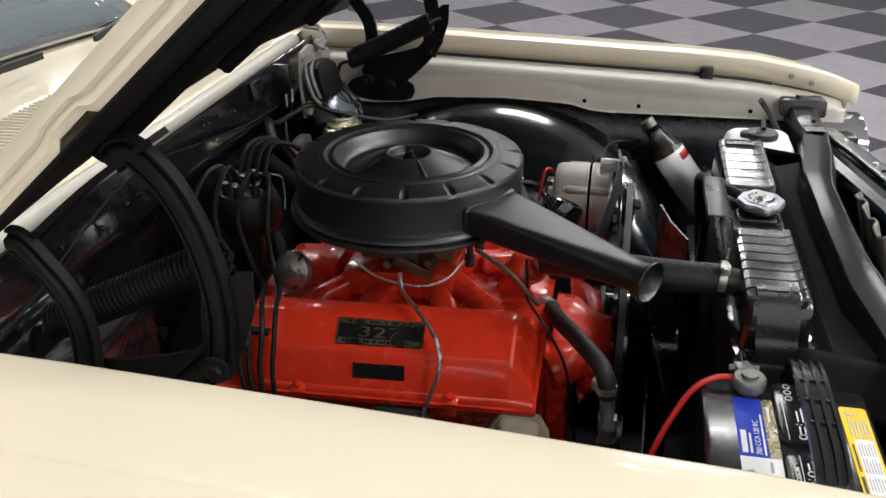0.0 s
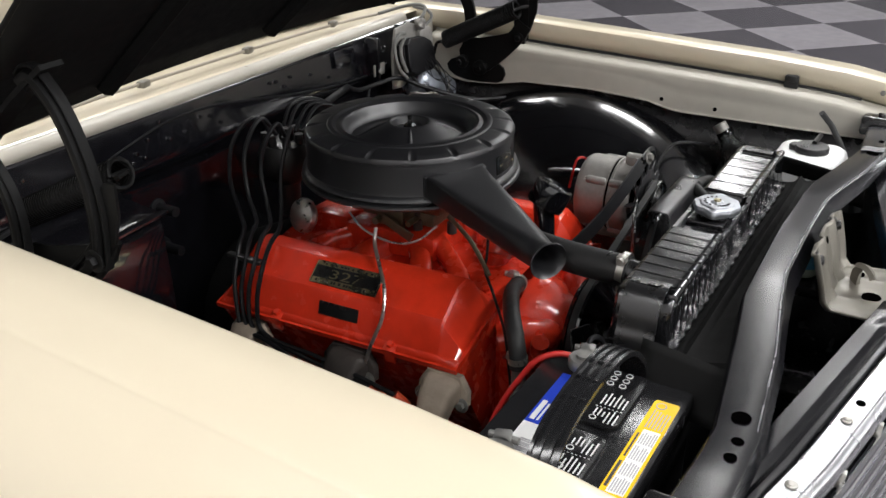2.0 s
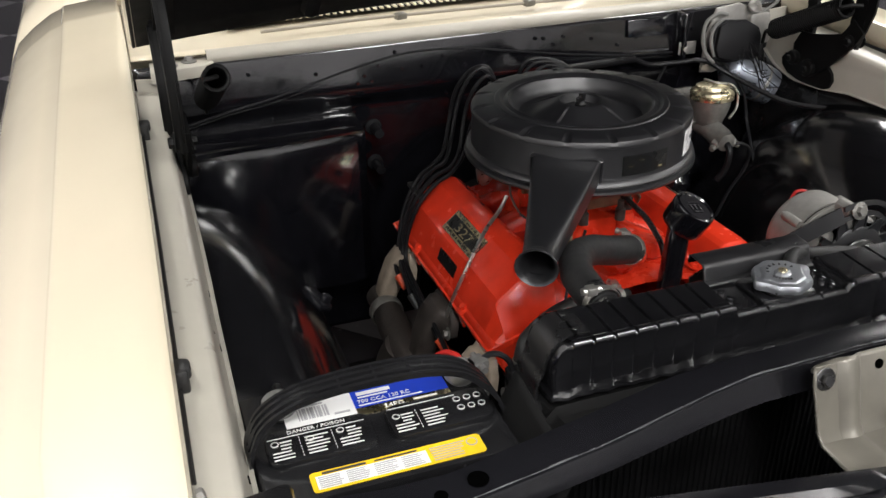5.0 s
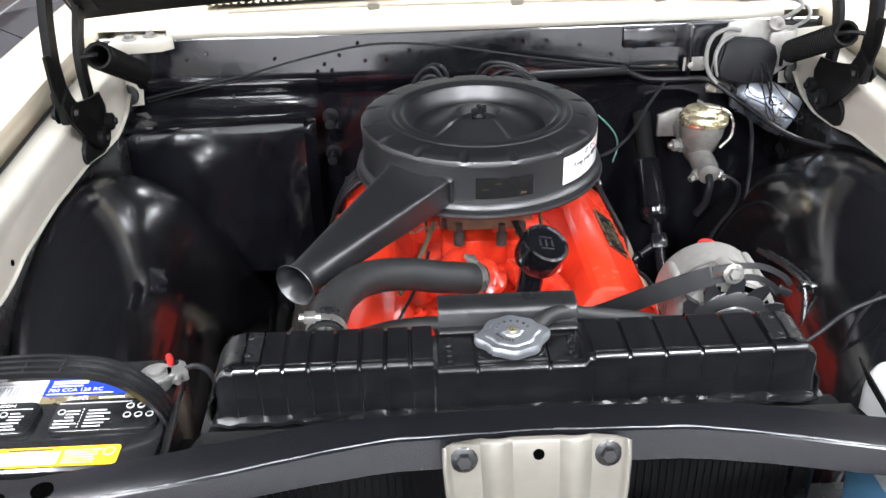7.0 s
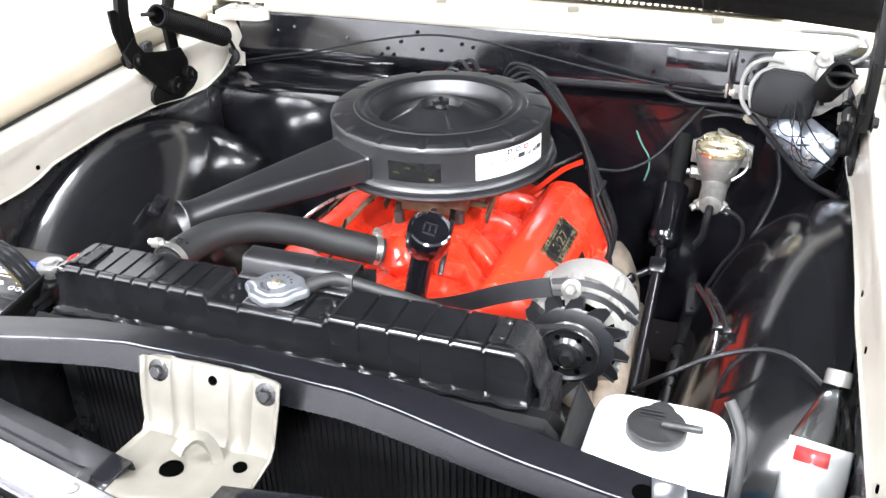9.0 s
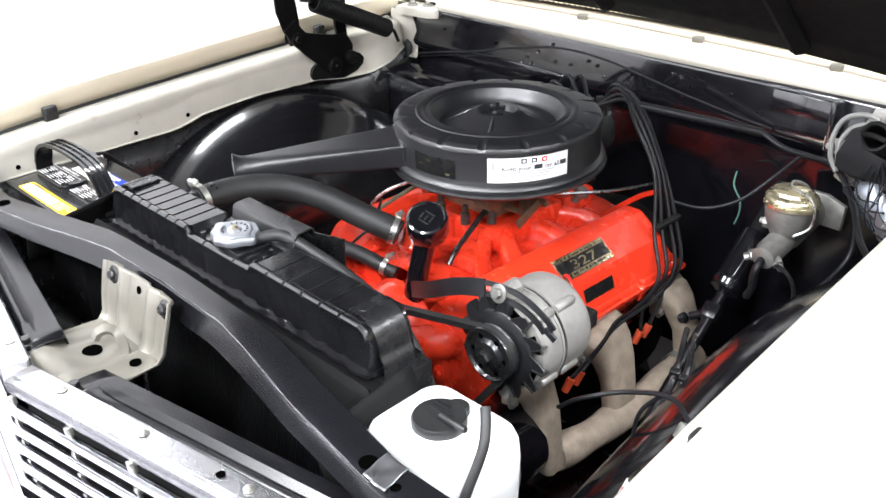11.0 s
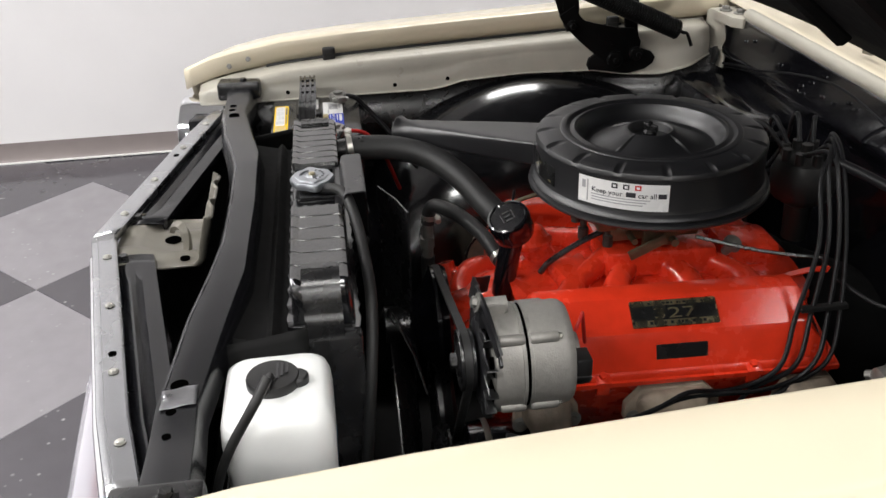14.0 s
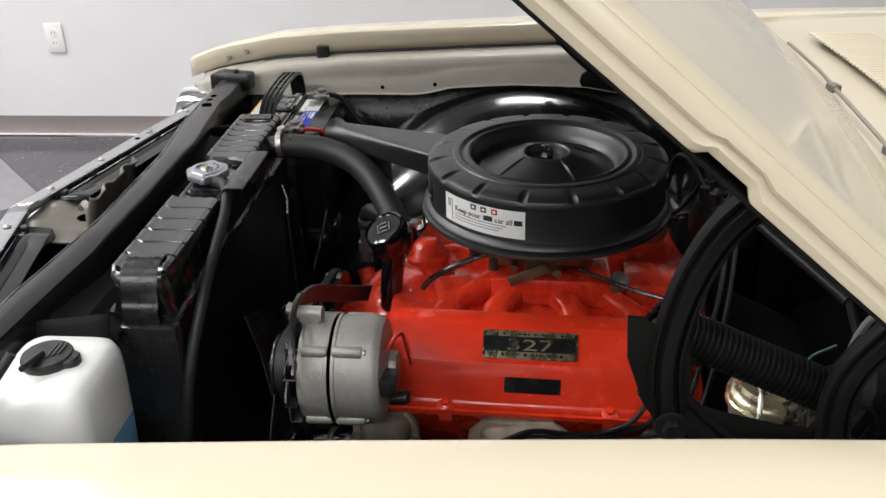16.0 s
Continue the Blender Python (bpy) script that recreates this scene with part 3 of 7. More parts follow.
for p in ((-0.585, 0.822, 0.887), (-0.552, 0.838, 0.887)):
    bolt(car, p, (0, 0, 1), 0.0075, CAST_GREY)
bm = bmesh.new()


def cowl(u, v):
    x = -0.645 + 1.29 * u
    y0 = float(np.interp(x, [p[0] for p in LIP], [p[1] for p in LIP])) + 0.004
    y1 = 1.30 - 0.10 * (x / 0.64) ** 2
    y = y0 + (y1 - y0) * v
    z = 0.894 + 0.014 * v + 0.006 * math.sin(v * math.pi)
    return V((CX + x, y, z))


sheet(bm, cowl, 40, 16)
cowl_panel = part("cowl", bm, CREAM, car, "cream cowl panel with pressed louvers", thick=0.002)
bm = bmesh.new()
sheet(bm, lambda u, v: V((CX - 0.47 + 0.94 * u, 0.968 - 0.05 * ((u - 0.5) * 1.6) ** 2 + 0.10 * v, 0.9115 + 0.002 * v)), 24, 2)
part("vent_opening", bm, HOOD_BLACK, cowl_panel)
bm = bmesh.new()
box(bm, (0, 0, 0), (0.0075, 0.108, 0.004), (0, 12, 0), 0.0012)
louver_mesh = finish(bm, "louver", CREAM)
for i in range(71):
    x = -0.47 + 0.94 * i / 70
    ob = part("louver", louver_mesh, None, cowl_panel)
    ob.location = (CX + x, 1.018 - 0.05 * ((x / 0.94) * 1.6) ** 2, 0.9145)
bm = bmesh.new()
tube(bm, [(CX - 0.42, 0.885, 0.912), (CX - 0.25, 0.892, 0.914), (CX - 0.16, 0.890, 0.915), (CX + 0.1, 0.890, 0.914), (CX + 0.35, 0.884, 0.912), (CX + 0.52, 0.866, 0.909)], 0.003, 8, 6)
part("washer_hose", bm, HOSE_BEIGE, car, "thin beige washer hose clipped to the cowl")
for x, y in ((-0.16, 0.890), (0.1, 0.890), (0.36, 0.884)):
    bm = bmesh.new()
    box(bm, (CX + x, y, 0.914), (0.022, 0.016, 0.012), (0, 0, 15), 0.003)
    part("clip", bm, LATCH, car)
# windshield and cabin
bm = bmesh.new()
sheet(bm, lambda u, v: V((CX - 0.62 + 1.24 * u - (u - 0.5) * 0.2 * v, 1.32 - 0.11 * ((u - 0.5) * 2) ** 2 + 0.55 * v, 0.925 + 0.40 * v)), 16, 6)
part("windshield", bm, WINDSHIELD, car, "curved tinted windshield", thick=0.004)
bm = bmesh.new()
tube(bm, [(CX - 0.63 + 1.26 * i / 12, 1.31 - 0.11 * (i / 6 - 1) ** 2, 0.922) for i in range(13)], 0.009, 8, 2)
part("windshield_trim", bm, CHROME, car, "chrome windshield moulding")
bm = bmesh.new()
sheet(bm, lambda u, v: V((CX - 0.56 + 1.12 * u, 1.83 + 1.5 * v, 1.325 + 0.05 * math.sin(math.pi * (0.1 + 0.9 * v)) + 0.02 * math.sin(math.pi * u))), 10, 10)
part("roof", bm, CREAM, car, "cream roof panel", thick=0.02)
for side in (-1, 1):
    bm = bmesh.new()
    ribbon(bm, [(CX + side * 0.635, 1.22, 0.91), (CX + side * 0.59, 1.53, 1.13), (CX + side * 0.545, 1.83, 1.33)], 0.05, 0.03, (side, 0, 0.2))
    part("windshield_pillar", bm, CREAM, car)
bm = bmesh.new()
span(bm, CX - 0.6, CX + 0.6, 1.36, 1.7, 0.80, 0.90, 0.03)
part("dashboard", bm, HOSE_BEIGE, car)
bm = bmesh.new()
span(bm, CX - 0.85, CX + 0.85, 1.35, 3.6, 0.25, 0.80, 0.08)
part("cabin_shell", bm, CREAM, car)
for px, tx, tz in ((-0.30, -0.02, 0.93), (0.28, 0.55, 0.93)):
    wip = thing("wiper", (CX + px, 1.08, 0.91), "bright metal wiper arm and blade lying on the cowl", "wiper", "windshield wipers")
    bm = bmesh.new()
    lathe(bm, (CX + px, 1.08, 0.91), (0, 0, 1), [(0.014, 0), (0.013, 0.02), (0.006, 0.026)], 16)
    part("pivot", bm, CHROME, wip)
    bm = bmesh.new()
    ribbon(bm, [(CX + px, 1.08, 0.93), (CX + (px + tx) / 2, 1.12, 0.945), (CX + tx, 1.17, 0.945)], 0.014, 0.007)
    part("arm", bm, BRIGHT, wip)
    bm = bmesh.new()
    ribbon(bm, [(CX + tx - 0.22, 1.155, 0.938), (CX + tx, 1.185, 0.942), (CX + tx + 0.2, 1.17, 0.942)], 0.008, 0.012)
    part("blade", bm, RUBBER, wip)

# radiator support bar


def bar_ring(x):
    a = abs(x)
    rear = float(np.interp(a, [0, 0.2, 0.3, 0.45, 0.6], [-0.122, -0.126, -0.142, -0.163, -0.156]))
    front = float(np.interp(a, [0, 0.13, 0.2, 0.3, 0.45, 0.6], [-0.162, -0.164, -0.174, -0.192, -0.208, -0.206]))
    z = float(np.interp(a, [0, 0.15, 0.3, 0.42, 0.5, 0.6], [0.812, 0.810, 0.800, 0.792, 0.789, 0.795]))
    low = float(np.interp(a, [0, 0.15, 0.3, 0.6], [0.026, 0.025, 0.023, 0.022]))
    fwd = float(np.interp(a, [0, 0.15, 0.3, 0.6], [0.010, 0.009, 0.006, 0.003]))
    return [V((CX + x, y, zz)) for y, zz in ((rear + 0.004, z - 0.035), (rear, z - 0.004), (rear - 0.003, z - 0.0005), (rear * 0.5 + front * 0.5, z + 0.001), (front + 0.004, z), (front + 0.0012, z - 0.001), (front, z - 0.0035), (front - fwd, z - low), (front - fwd + 0.004, z - low - 0.004), (front + 0.012, z - low - 0.002))]


bm = bmesh.new()
loft(bm, [bar_ring(float(x)) for x in np.linspace(-0.60, 0.60, 49)], True, True, True)
support = part("radiator_support", bm, GREY_SUPPORT, car, "worn charcoal upper radiator support bar")
# thin silver tube: worn edge plus the highlight line along the front lip
for sx in (-1, 1):
    bm = bmesh.new()
    edge = [bar_ring(float(q))[4] for q in np.linspace(0.0, 0.44 * sx, 30)]
    tube(bm, [q + V((0, 0.0004, 0.0002 + 0.0003 * math.sin(k * 1.7))) for k, q in enumerate(edge)], 0.0013, 6, 2, radii=lambda t: 0.0008 + 0.0003 * math.sin(t * 40) * math.sin(t * 17))
    part("worn_edge_glint", bm, WORN_EDGE_GLINT, support, "silver worn front edge with its highlight put into the colour")
for x, y, z, r in ((-0.428, -0.184, 0.7935, 0.0095), (0.420, -0.186, 0.7935, 0.0095), (0.462, -0.19, 0.791, 0.0055), (0.500, -0.19, 0.7905, 0.0045), (-0.464, -0.190, 0.791, 0.0062), (-0.490, -0.190, 0.7905, 0.0062)):
    bm = bmesh.new()
    lathe(bm, (CX + x, y, z - 0.002), (0, 0, 1), [(r, 0), (r, 0.0025)], 18)
    part("hole", bm, HOLE, support)
# bare crease whose silver also paints the highlight on the fold
bm = bmesh.new()
sheet(bm, lambda u, v: V((0.424 + 0.030 * u + 0.006 * v, -0.166 - 0.036 * v, 0.7945 - 0.0022 * u + 0.0012 * math.sin(u * 7 + v * 4) * math.sin(v * 5) - 0.004 * max(0.0, v - 0.85))), 14, 10)
part("bare_patch_glint", bm, WORN_EDGE_GLINT, support, "creased bare metal patch, silver also for the fold's highlight", thick=0.0006)
for side in (-1, 1):
    bm = bmesh.new()
    box(bm, (CX + side * 0.615, -0.185, 0.785), (0.07, 0.085, 0.035), (0, side * 8, 0), 0.006)
    part("support_end", bm, BLACK_SEMI, car)
    bolt(car, (CX + side * 0.60, -0.175, 0.803), (0, 0, 1), 0.007)
# sealing panel between bar and radiator, with a raised rib
bm = bmesh.new()


def baffle(u, v):
    x = -0.345 + 0.69 * u
    y = -0.142 + 0.085 * v
    z = 0.775 - 0.022 * v + 0.010 * math.exp(-((v - 0.55) / 0.06) ** 2)
    if u < 0.03 or u > 0.97:
        z -= 0.02
    return V((CX + x, y, z))


sheet(bm, baffle, 40, 24)
part("radiator_baffle", bm, HOOD_BLACK, car, "black sealing panel in front of the radiator", thick=0.002)
for side in (-1, 1):
    bm = bmesh.new()
    sheet(bm, lambda u, v, side=side: V((CX + side * (0.335 + 0.03 * u), -0.192 + 0.14 * v, 0.775 - 0.06 * u + 0.02 * v)), 6, 8)
    part("baffle_end", bm, HOOD_BLACK, car, thick=0.002)

# header beams, grille and front end


def grille_y(x):
    return -0.362 + 0.20 * abs(x) + 0.06 * max(0.0, abs(x) - 0.42)


def strip_z(x):
    return 0.772 - 0.02 * abs(x)


for side in (-1, 1):
    bm = bmesh.new()
    rings = []
    for i in range(21):
        x = 0.05 + 0.53 * i / 20
        gy, gz = grille_y(x), strip_z(x)
        groove = 0.006 if 1 < i < 17 else 0.0
        rings.append([V((CX + side * x, y, z)) for y, z in ((gy + 0.034, gz - 0.012), (gy + 0.048, gz - 0.008), (gy + 0.056, gz - 0.008 - groove), (gy + 0.064, gz - 0.008), (gy + 0.082, gz - 0.010), (gy + 0.086, gz - 0.035))])
    loft(bm, rings, False)
    part("header_beam", bm, GREY_SUPPORT, car, "charcoal grille header beam with a pressed groove", thick=0.003)
    bm = bmesh.new()
    loft(bm, [[V((CX + side * x, grille_y(x) + q, strip_z(x) + h)) for q, h in ((0.004, -0.022), (0.0005, -0.016), (0.0, -0.006), (0.0015, -0.0015), (0.004, 0.0), (0.0095, 0.0), (0.0105, 0.0022), (0.032, 0.0026), (0.034, 0.001), (0.0345, -0.008))] for x in [0.55 * i / 22 for i in range(23)]], False)
    part("grille_cap", bm, BRIGHT, car, "bright metal grille top moulding", thick=0.0015)
    for x in (0.070, 0.200, 0.345, 0.47):
        bm = bmesh.new()
        lathe(bm, (CX + side * x, grille_y(x) + 0.0215, strip_z(x) + 0.0038), (0, 0, 1), [(0.0062, 0.0), (0.0058, 0.0012), (0.0045, 0.0014), (0.0040, 0.0026), (0.0018, 0.0034), (0.0, 0.0034)], 16)
        part("screw", bm, STEEL, car)
    bm = bmesh.new()
    lathe(bm, (CX + side * 0.308, grille_y(0.308) + 0.0215, strip_z(0.308) + 0.0030), (0, 0, 1), [(0.0048, 0.0), (0.0048, 0.0012)], 16)
    part("hole", bm, HOLE, car)

bm = bmesh.new()
for side in (-1, 1):
    sheet(bm, lambda u, v, side=side: V((CX + side * 0.56 * u, grille_y(0.56 * u) + 0.078, 0.745 - 0.25 * v)), 8, 3)
part("header_panel", bm, HOOD_BLACK, car, "black panel behind the grille", thick=0.002)
grille = thing("grille", (CX, -0.34, 0.60), "chrome horizontal-bar front grille", "grille")
for k in range(5):
    z = 0.735 - 0.0265 * k
    dy = -0.002 - 0.0015 * k
    bm = bmesh.new()
    for side in (-1, 1):
        loft(bm, [[V((CX + side * x, grille_y(x) + dy + 0.008 * math.cos(a), z - 0.02 * x + 0.0062 * math.sin(a))) for a in [2 * math.pi * j / 10 for j in range(10)]] for x in [0.0, 0.1, 0.2, 0.3, 0.4, 0.47, 0.53]], True, False, True)
    part("grille_bar", bm, CHROME, grille)
bm = bmesh.new()
for side in (-1, 1):
    sheet(bm, lambda u, v, side=side: V((CX + side * 0.54 * u, grille_y(0.54 * u) + 0.03, 0.75 - 0.16 * v)), 8, 2)
part("grille_backing", bm, HOOD_BLACK, grille)
for i in range(11):
    x = -0.5 + 0.1 * i
    bm = bmesh.new()
    box(bm, (CX + x, grille_y(x) + 0.006, 0.685), (0.008, 0.008, 0.125), (4, 0, 0), 0.001)
    part("grille_post", bm, STEEL, grille)
for k, (mat, z0, z1) in enumerate(((CHROME, 0.594, 0.612), (RED_INK, 0.5912, 0.592), (CHROME, 0.580, 0.590), (RED_INK, 0.5772, 0.578), (CHROME, 0.556, 0.576))):
    bm = bmesh.new()
    for side in (-1, 1):
        loft(bm, [[V((CX + side * x, grille_y(x) - 0.018, z0)), V((CX + side * x, grille_y(x) - 0.022, (z0 + z1) / 2)), V((CX + side * x, grille_y(x) - 0.016, z1)), V((CX + side * x, grille_y(x) + 0.01, (z0 + z1) / 2))] for x in [0.0, 0.15, 0.3, 0.45, 0.55]], True, False, True)
    part("lower_moulding" if mat is CHROME else "red_stripe", bm, mat, grille)

bumper = thing("bumper", (CX, -0.40, 0.30), "chrome front bumper below the grille", "bumper")
bm = bmesh.new()
rings = []
for i in range(33):
    x = -0.92 + 1.84 * i / 32
    y = -0.41 + 0.10 * abs(x) + 0.28 * max(0, abs(x) - 0.72)
    rings.append([V((CX + x, y + a, 0.452 + b)) for a, b in ((0.05, 0.10), (0.008, 0.098), (-0.004, 0.08), (-0.01, 0.02), (0.0, -0.05), (0.03, -0.09), (0.06, -0.095))])
loft(bm, rings, False)
part("bumper_bar", bm, BUMPER, bumper, thick=0.003)
bm = bmesh.new()
box(bm, (CX + 0.11, -0.416, 0.385), (0.20, 0.004, 0.11), (4, 0, 0), 0.001)
part("license_plate", bm, PLATE_BEIGE, bumper, "pale yellow front plate")

for side in (-1, 1):
    hl = thing("headlight", (CX + side * 0.70, -0.30, 0.60), "chrome dual headlight bezel at the fender tip", "headlight", "front headlights")
    for dx in (0.0, 0.15):
        bm = bmesh.new()
        lathe(bm, (CX + side * (0.645 + dx), -0.216 + 0.06 * (dx > 0), 0.672), (side * 0.12, -1, 0.02), [(0.088, -0.03), (0.090, 0.075), (0.088, 0.092), (0.080, 0.095), (0.073, 0.08), (0.070, 0.06)], 36, False, False)
        part("bezel", bm, CHROME, hl)
        bm = bmesh.new()
        lathe(bm, (CX + side * (0.645 + dx), -0.216 + 0.06 * (dx > 0), 0.672), (side * 0.12, -1, 0.02), [(0.071, 0.055), (0.06, 0.068), (0.03, 0.076), (0.0, 0.078)], 32, False, True)
        part("lens", bm, GLASS, hl)
    bm = bmesh.new()
    box(bm, (CX + side * 0.575, -0.262, 0.715), (0.05, 0.05, 0.06), (0, 0, side * 15), 0.008)
    part("bracket", bm, GREY_SUPPORT, hl)

# hood
hood = thing("hood", (CX, 0.72, 0.95), "cream painted hood standing open, black underneath", "hood")


def hood_pt(u, v, w):
    """u across, v from rear to front, w up from the underside."""
    s = u * 2 - 1
    yr, zr = 0.752, 0.944
    ang = radians(41.2)
    d = V((0, -math.cos(ang), math.sin(ang)))
    n = V((0, math.sin(ang), math.cos(ang)))
    crown = 0.035 * (1 - s * s) * (0.4 + 0.6 * (1 - v))
    return V((CX + s * 0.640, yr, zr)) + d * 1.16 * v + n * (crown + w)


bm = bmesh.new()
sheet(bm, lambda u, v: hood_pt(u, v, 0.0), 24, 20)
part("hood_inner", bm, HOOD_BLACK, hood, "matt black hood underside", thick=0.003)
bm = bmesh.new()
sheet(bm, lambda u, v: hood_pt(u, v, 0.034), 24, 20)
part("hood_skin", bm, CREAM, hood, "cream hood skin", thick=0.002)
for side, u in ((-1, 0.0), (1, 1.0)):
    bm = bmesh.new()
    rings = []
    for i in range(181):
        v = i / 180
        p0, p1 = hood_pt(u, v, 0.0), hood_pt(u, v, 0.034)
        d0, d1 = (0.185, 0.236)
        dent = max(0.0, min(1.0, (v - d0) / 0.008)) * max(0.0, min(1.0, (d1 - v) / 0.008))
        o = V((side * 0.004, 0, 0))
        p0 = p0.lerp(p1, 0.28 * dent)
        rings.append([p0 - V((side * 0.006, 0, 0)), p0 - V((side * 0.002, 0, 0)), p0.lerp(p1, 0.25) + o * 0.6, p0.lerp(p1, 0.5), p0.lerp(p1, 0.6) + o, p1 + o * 0.4])
    loft(bm, rings, False)
    part("hood_flange", bm, CREAM, hood, "folded cream hood side flange", thick=0.002)
bm = bmesh.new()
loft(bm, [[hood_pt(i / 20, 0, 0.0), hood_pt(i / 20, -0.006, 0.017), hood_pt(i / 20, 0, 0.034)] for i in range(21)], False)
part("hood_rear_edge", bm, CREAM, hood, thick=0.002)
for u in (0.22, 0.5, 0.78):
    bm = bmesh.new()
    tube(bm, [hood_pt(u, v, -0.006) for v in (0.03, 0.5, 0.97)], 0.016, 8, 3)
    part("hood_brace", bm, HOOD_BLACK, hood)

# ---- hood hinges ----
for side in (-1, 1):
    x = CX + side * 0.592
    dy, dz = (-0.062, 0.003) if side < 0 else (0.0, 0.0)
    inn, out = (-side, 0, 0), (side, 0, 0)

    def at(y, z, dx=0.0, x=x, dy=dy, dz=dz, side=side):
        return (x - side * dx, y + dy, z + dz)
    bm = bmesh.new()
    outline = [(0.596, 0.784), (0.602, 0.770), (0.616, 0.763), (0.650, 0.760), (0.690, 0.761), (0.722, 0.767), (0.740, 0.779), (0.744, 0.792), (0.734, 0.804), (0.712, 0.812), (0.680, 0.816), (0.645, 0.815), (0.615, 0.808), (0.600, 0.798)]
    prism(bm, outline, -0.004, 0.004, frame_on((x + side * 0.008, dy, dz), (0, 1, 0), (0, 0, 1)), 0.003)
    hinge = part("hood_hinge", bm, HINGE_BLACK, hood, "black painted hood hinge with a coil spring")
    bm = bmesh.new()
    pressed(bm, [at(*q) for q in ((0.634, 1.066), (0.624, 1.074), (0.610, 1.072), (0.586, 1.046), (0.568, 1.008), (0.557, 0.966), (0.553, 0.925), (0.557, 0.885), (0.563, 0.862))], 0.027, 0.016, out)
    part("front_arm", bm, HINGE_BLACK, hinge)
    bm = bmesh.new()
    pressed(bm, [at(*q, -0.010) for q in ((0.742, 0.986), (0.734, 0.985), (0.720, 0.969), (0.697, 0.935), (0.688, 0.901), (0.690, 0.86), (0.697, 0.815))], 0.026, 0.014, out)
    part("rear_arm", bm, HINGE_BLACK, hinge)
    bm = bmesh.new()
    pressed(bm, [at(*q, 0.004) for q in ((0.548, 0.902), (0.565, 0.876), (0.605, 0.836), (0.640, 0.808), (0.652, 0.800))], 0.036, 0.011, out)
    part("lower_link", bm, HINGE_BLACK, hinge)
    # plate that carries the spring's front hook
    bm = bmesh.new()
    prism(bm, [(0.520, 0.968), (0.522, 0.930), (0.535, 0.892), (0.550, 0.866), (0.572, 0.872), (0.575, 0.905), (0.570, 0.945), (0.560, 0.962), (0.542, 0.960), (0.534, 0.967)], -0.002, 0.002, frame_on((x + side * 0.003, dy, dz), (0, 1, 0), (0, 0, 1)))
    part("spring_plate", bm, HINGE_BLACK, hinge)
    bm = bmesh.new()
    prism(bm, [(0.553, 0.868), (0.572, 0.884), (0.612, 0.872), (0.655, 0.862), (0.692, 0.858), (0.708, 0.830), (0.704, 0.800), (0.672, 0.786), (0.640, 0.792), (0.604, 0.818), (0.570, 0.848)], -0.002, 0.002, frame_on((x - side * 0.001, dy, dz), (0, 1, 0), (0, 0, 1)), 0.001)
    part("side_plate", bm, HINGE_BLACK, hinge)
    for q, r in (((0.652, 0.797), 0.017), ((0.697, 0.806), 0.014)):
        bm = bmesh.new()
        lathe(bm, at(*q, 0.002), inn, [(r, 0), (r, 0.010), (r - 0.002, 0.012), (0.0, 0.013)], 28)
        part("pivot_boss", bm, HINGE_BLACK, hinge)
    bm = bmesh.new()
    ribbon(bm, [at(0.59, 1.088), at(0.66, 1.040), at(0.735, 0.978)], 0.030, 0.006)
    part("hood_bracket", bm, HINGE_BLACK, hinge)
    # coil spring
    bm = bmesh.new()
    a, b = (V((-0.540, 0.508, 0.957)), V((-0.542, 0.722, 0.856))) if side < 0 else (V((0.556, 0.546, 0.942)), V((0.548, 0.735, 0.852)))
    d = (b - a).normalized()
    ux, uy, _ = basis(d)
    turns = 36
    pts = []
    for i in range(turns * 12 + 1):
        s = i / (turns * 12)
        an = 2 * math.pi * turns * s
        pts.append(a.lerp(b, 0.02 + 0.90 * s) + (ux * math.cos(an) + uy * math.sin(an)) * 0.0172)
    tube(bm, pts, 0.0030, 6, 1)
    part("spring", bm, HINGE_BLACK, hinge)
    bm = bmesh.new()
    tube(bm, [a.lerp(b, 0.91) + ux * 0.016, b - d * 0.006, b + ux * 0.004 + d * 0.006, b + d * 0.016 - V((0, 0, 0.02))], 0.0036, 6, 4)
    part("spring_hook", bm, HINGE_BLACK, hinge)
    bm = bmesh.new()
    tube(bm, [a.lerp(b, 0.04) + ux * 0.016, a - d * 0.004, a - d * 0.012 + V((side * 0.02, 0, -0.004))], 0.0036, 6, 4)
    part("spring_hook", bm, HINGE_BLACK, hinge)
    bolt(hinge, at(0.560, 0.872, 0.006), inn, 0.007, HINGE_BLACK)
    bolt(hinge, at(0.560, 0.872, -0.016), out, 0.008, HINGE_BLACK)
    for q in ((0.652, 0.796), (0.700, 0.805)):
        bolt(hinge, at(*q, 0.012), inn, 0.006, HINGE_BLACK)
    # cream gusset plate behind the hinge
    gus = part("gusset", prism(bmesh.new(), [(-0.035, 0), (0.03, 0.0), (0.035, 0.05), (0.02, 0.10), (-0.035, 0.11)], 0, 0.003, frame_on((CX + side * 0.61, 0.82, 0.765), (-side, 0.3, 0), (0, 0, 1))), CREAM_DULL_SHADE, car, "dull cream cowl gusset, darkened for shade")
    bm = bmesh.new()
    lathe(bm, (CX + side * 0.602, 0.816, 0.787), (0, -1, 0.2), [(0.018, 0), (0.017, 0.006), (0.008, 0.008)], 20)
    part("grommet", bm, RUBBER, car)

# ---- heater box ----
heater = thing("heater_box", (-0.44, 0.78, 0.45), "glossy black heater housing on the firewall", "heater")
bm = bmesh.new()
rings = []
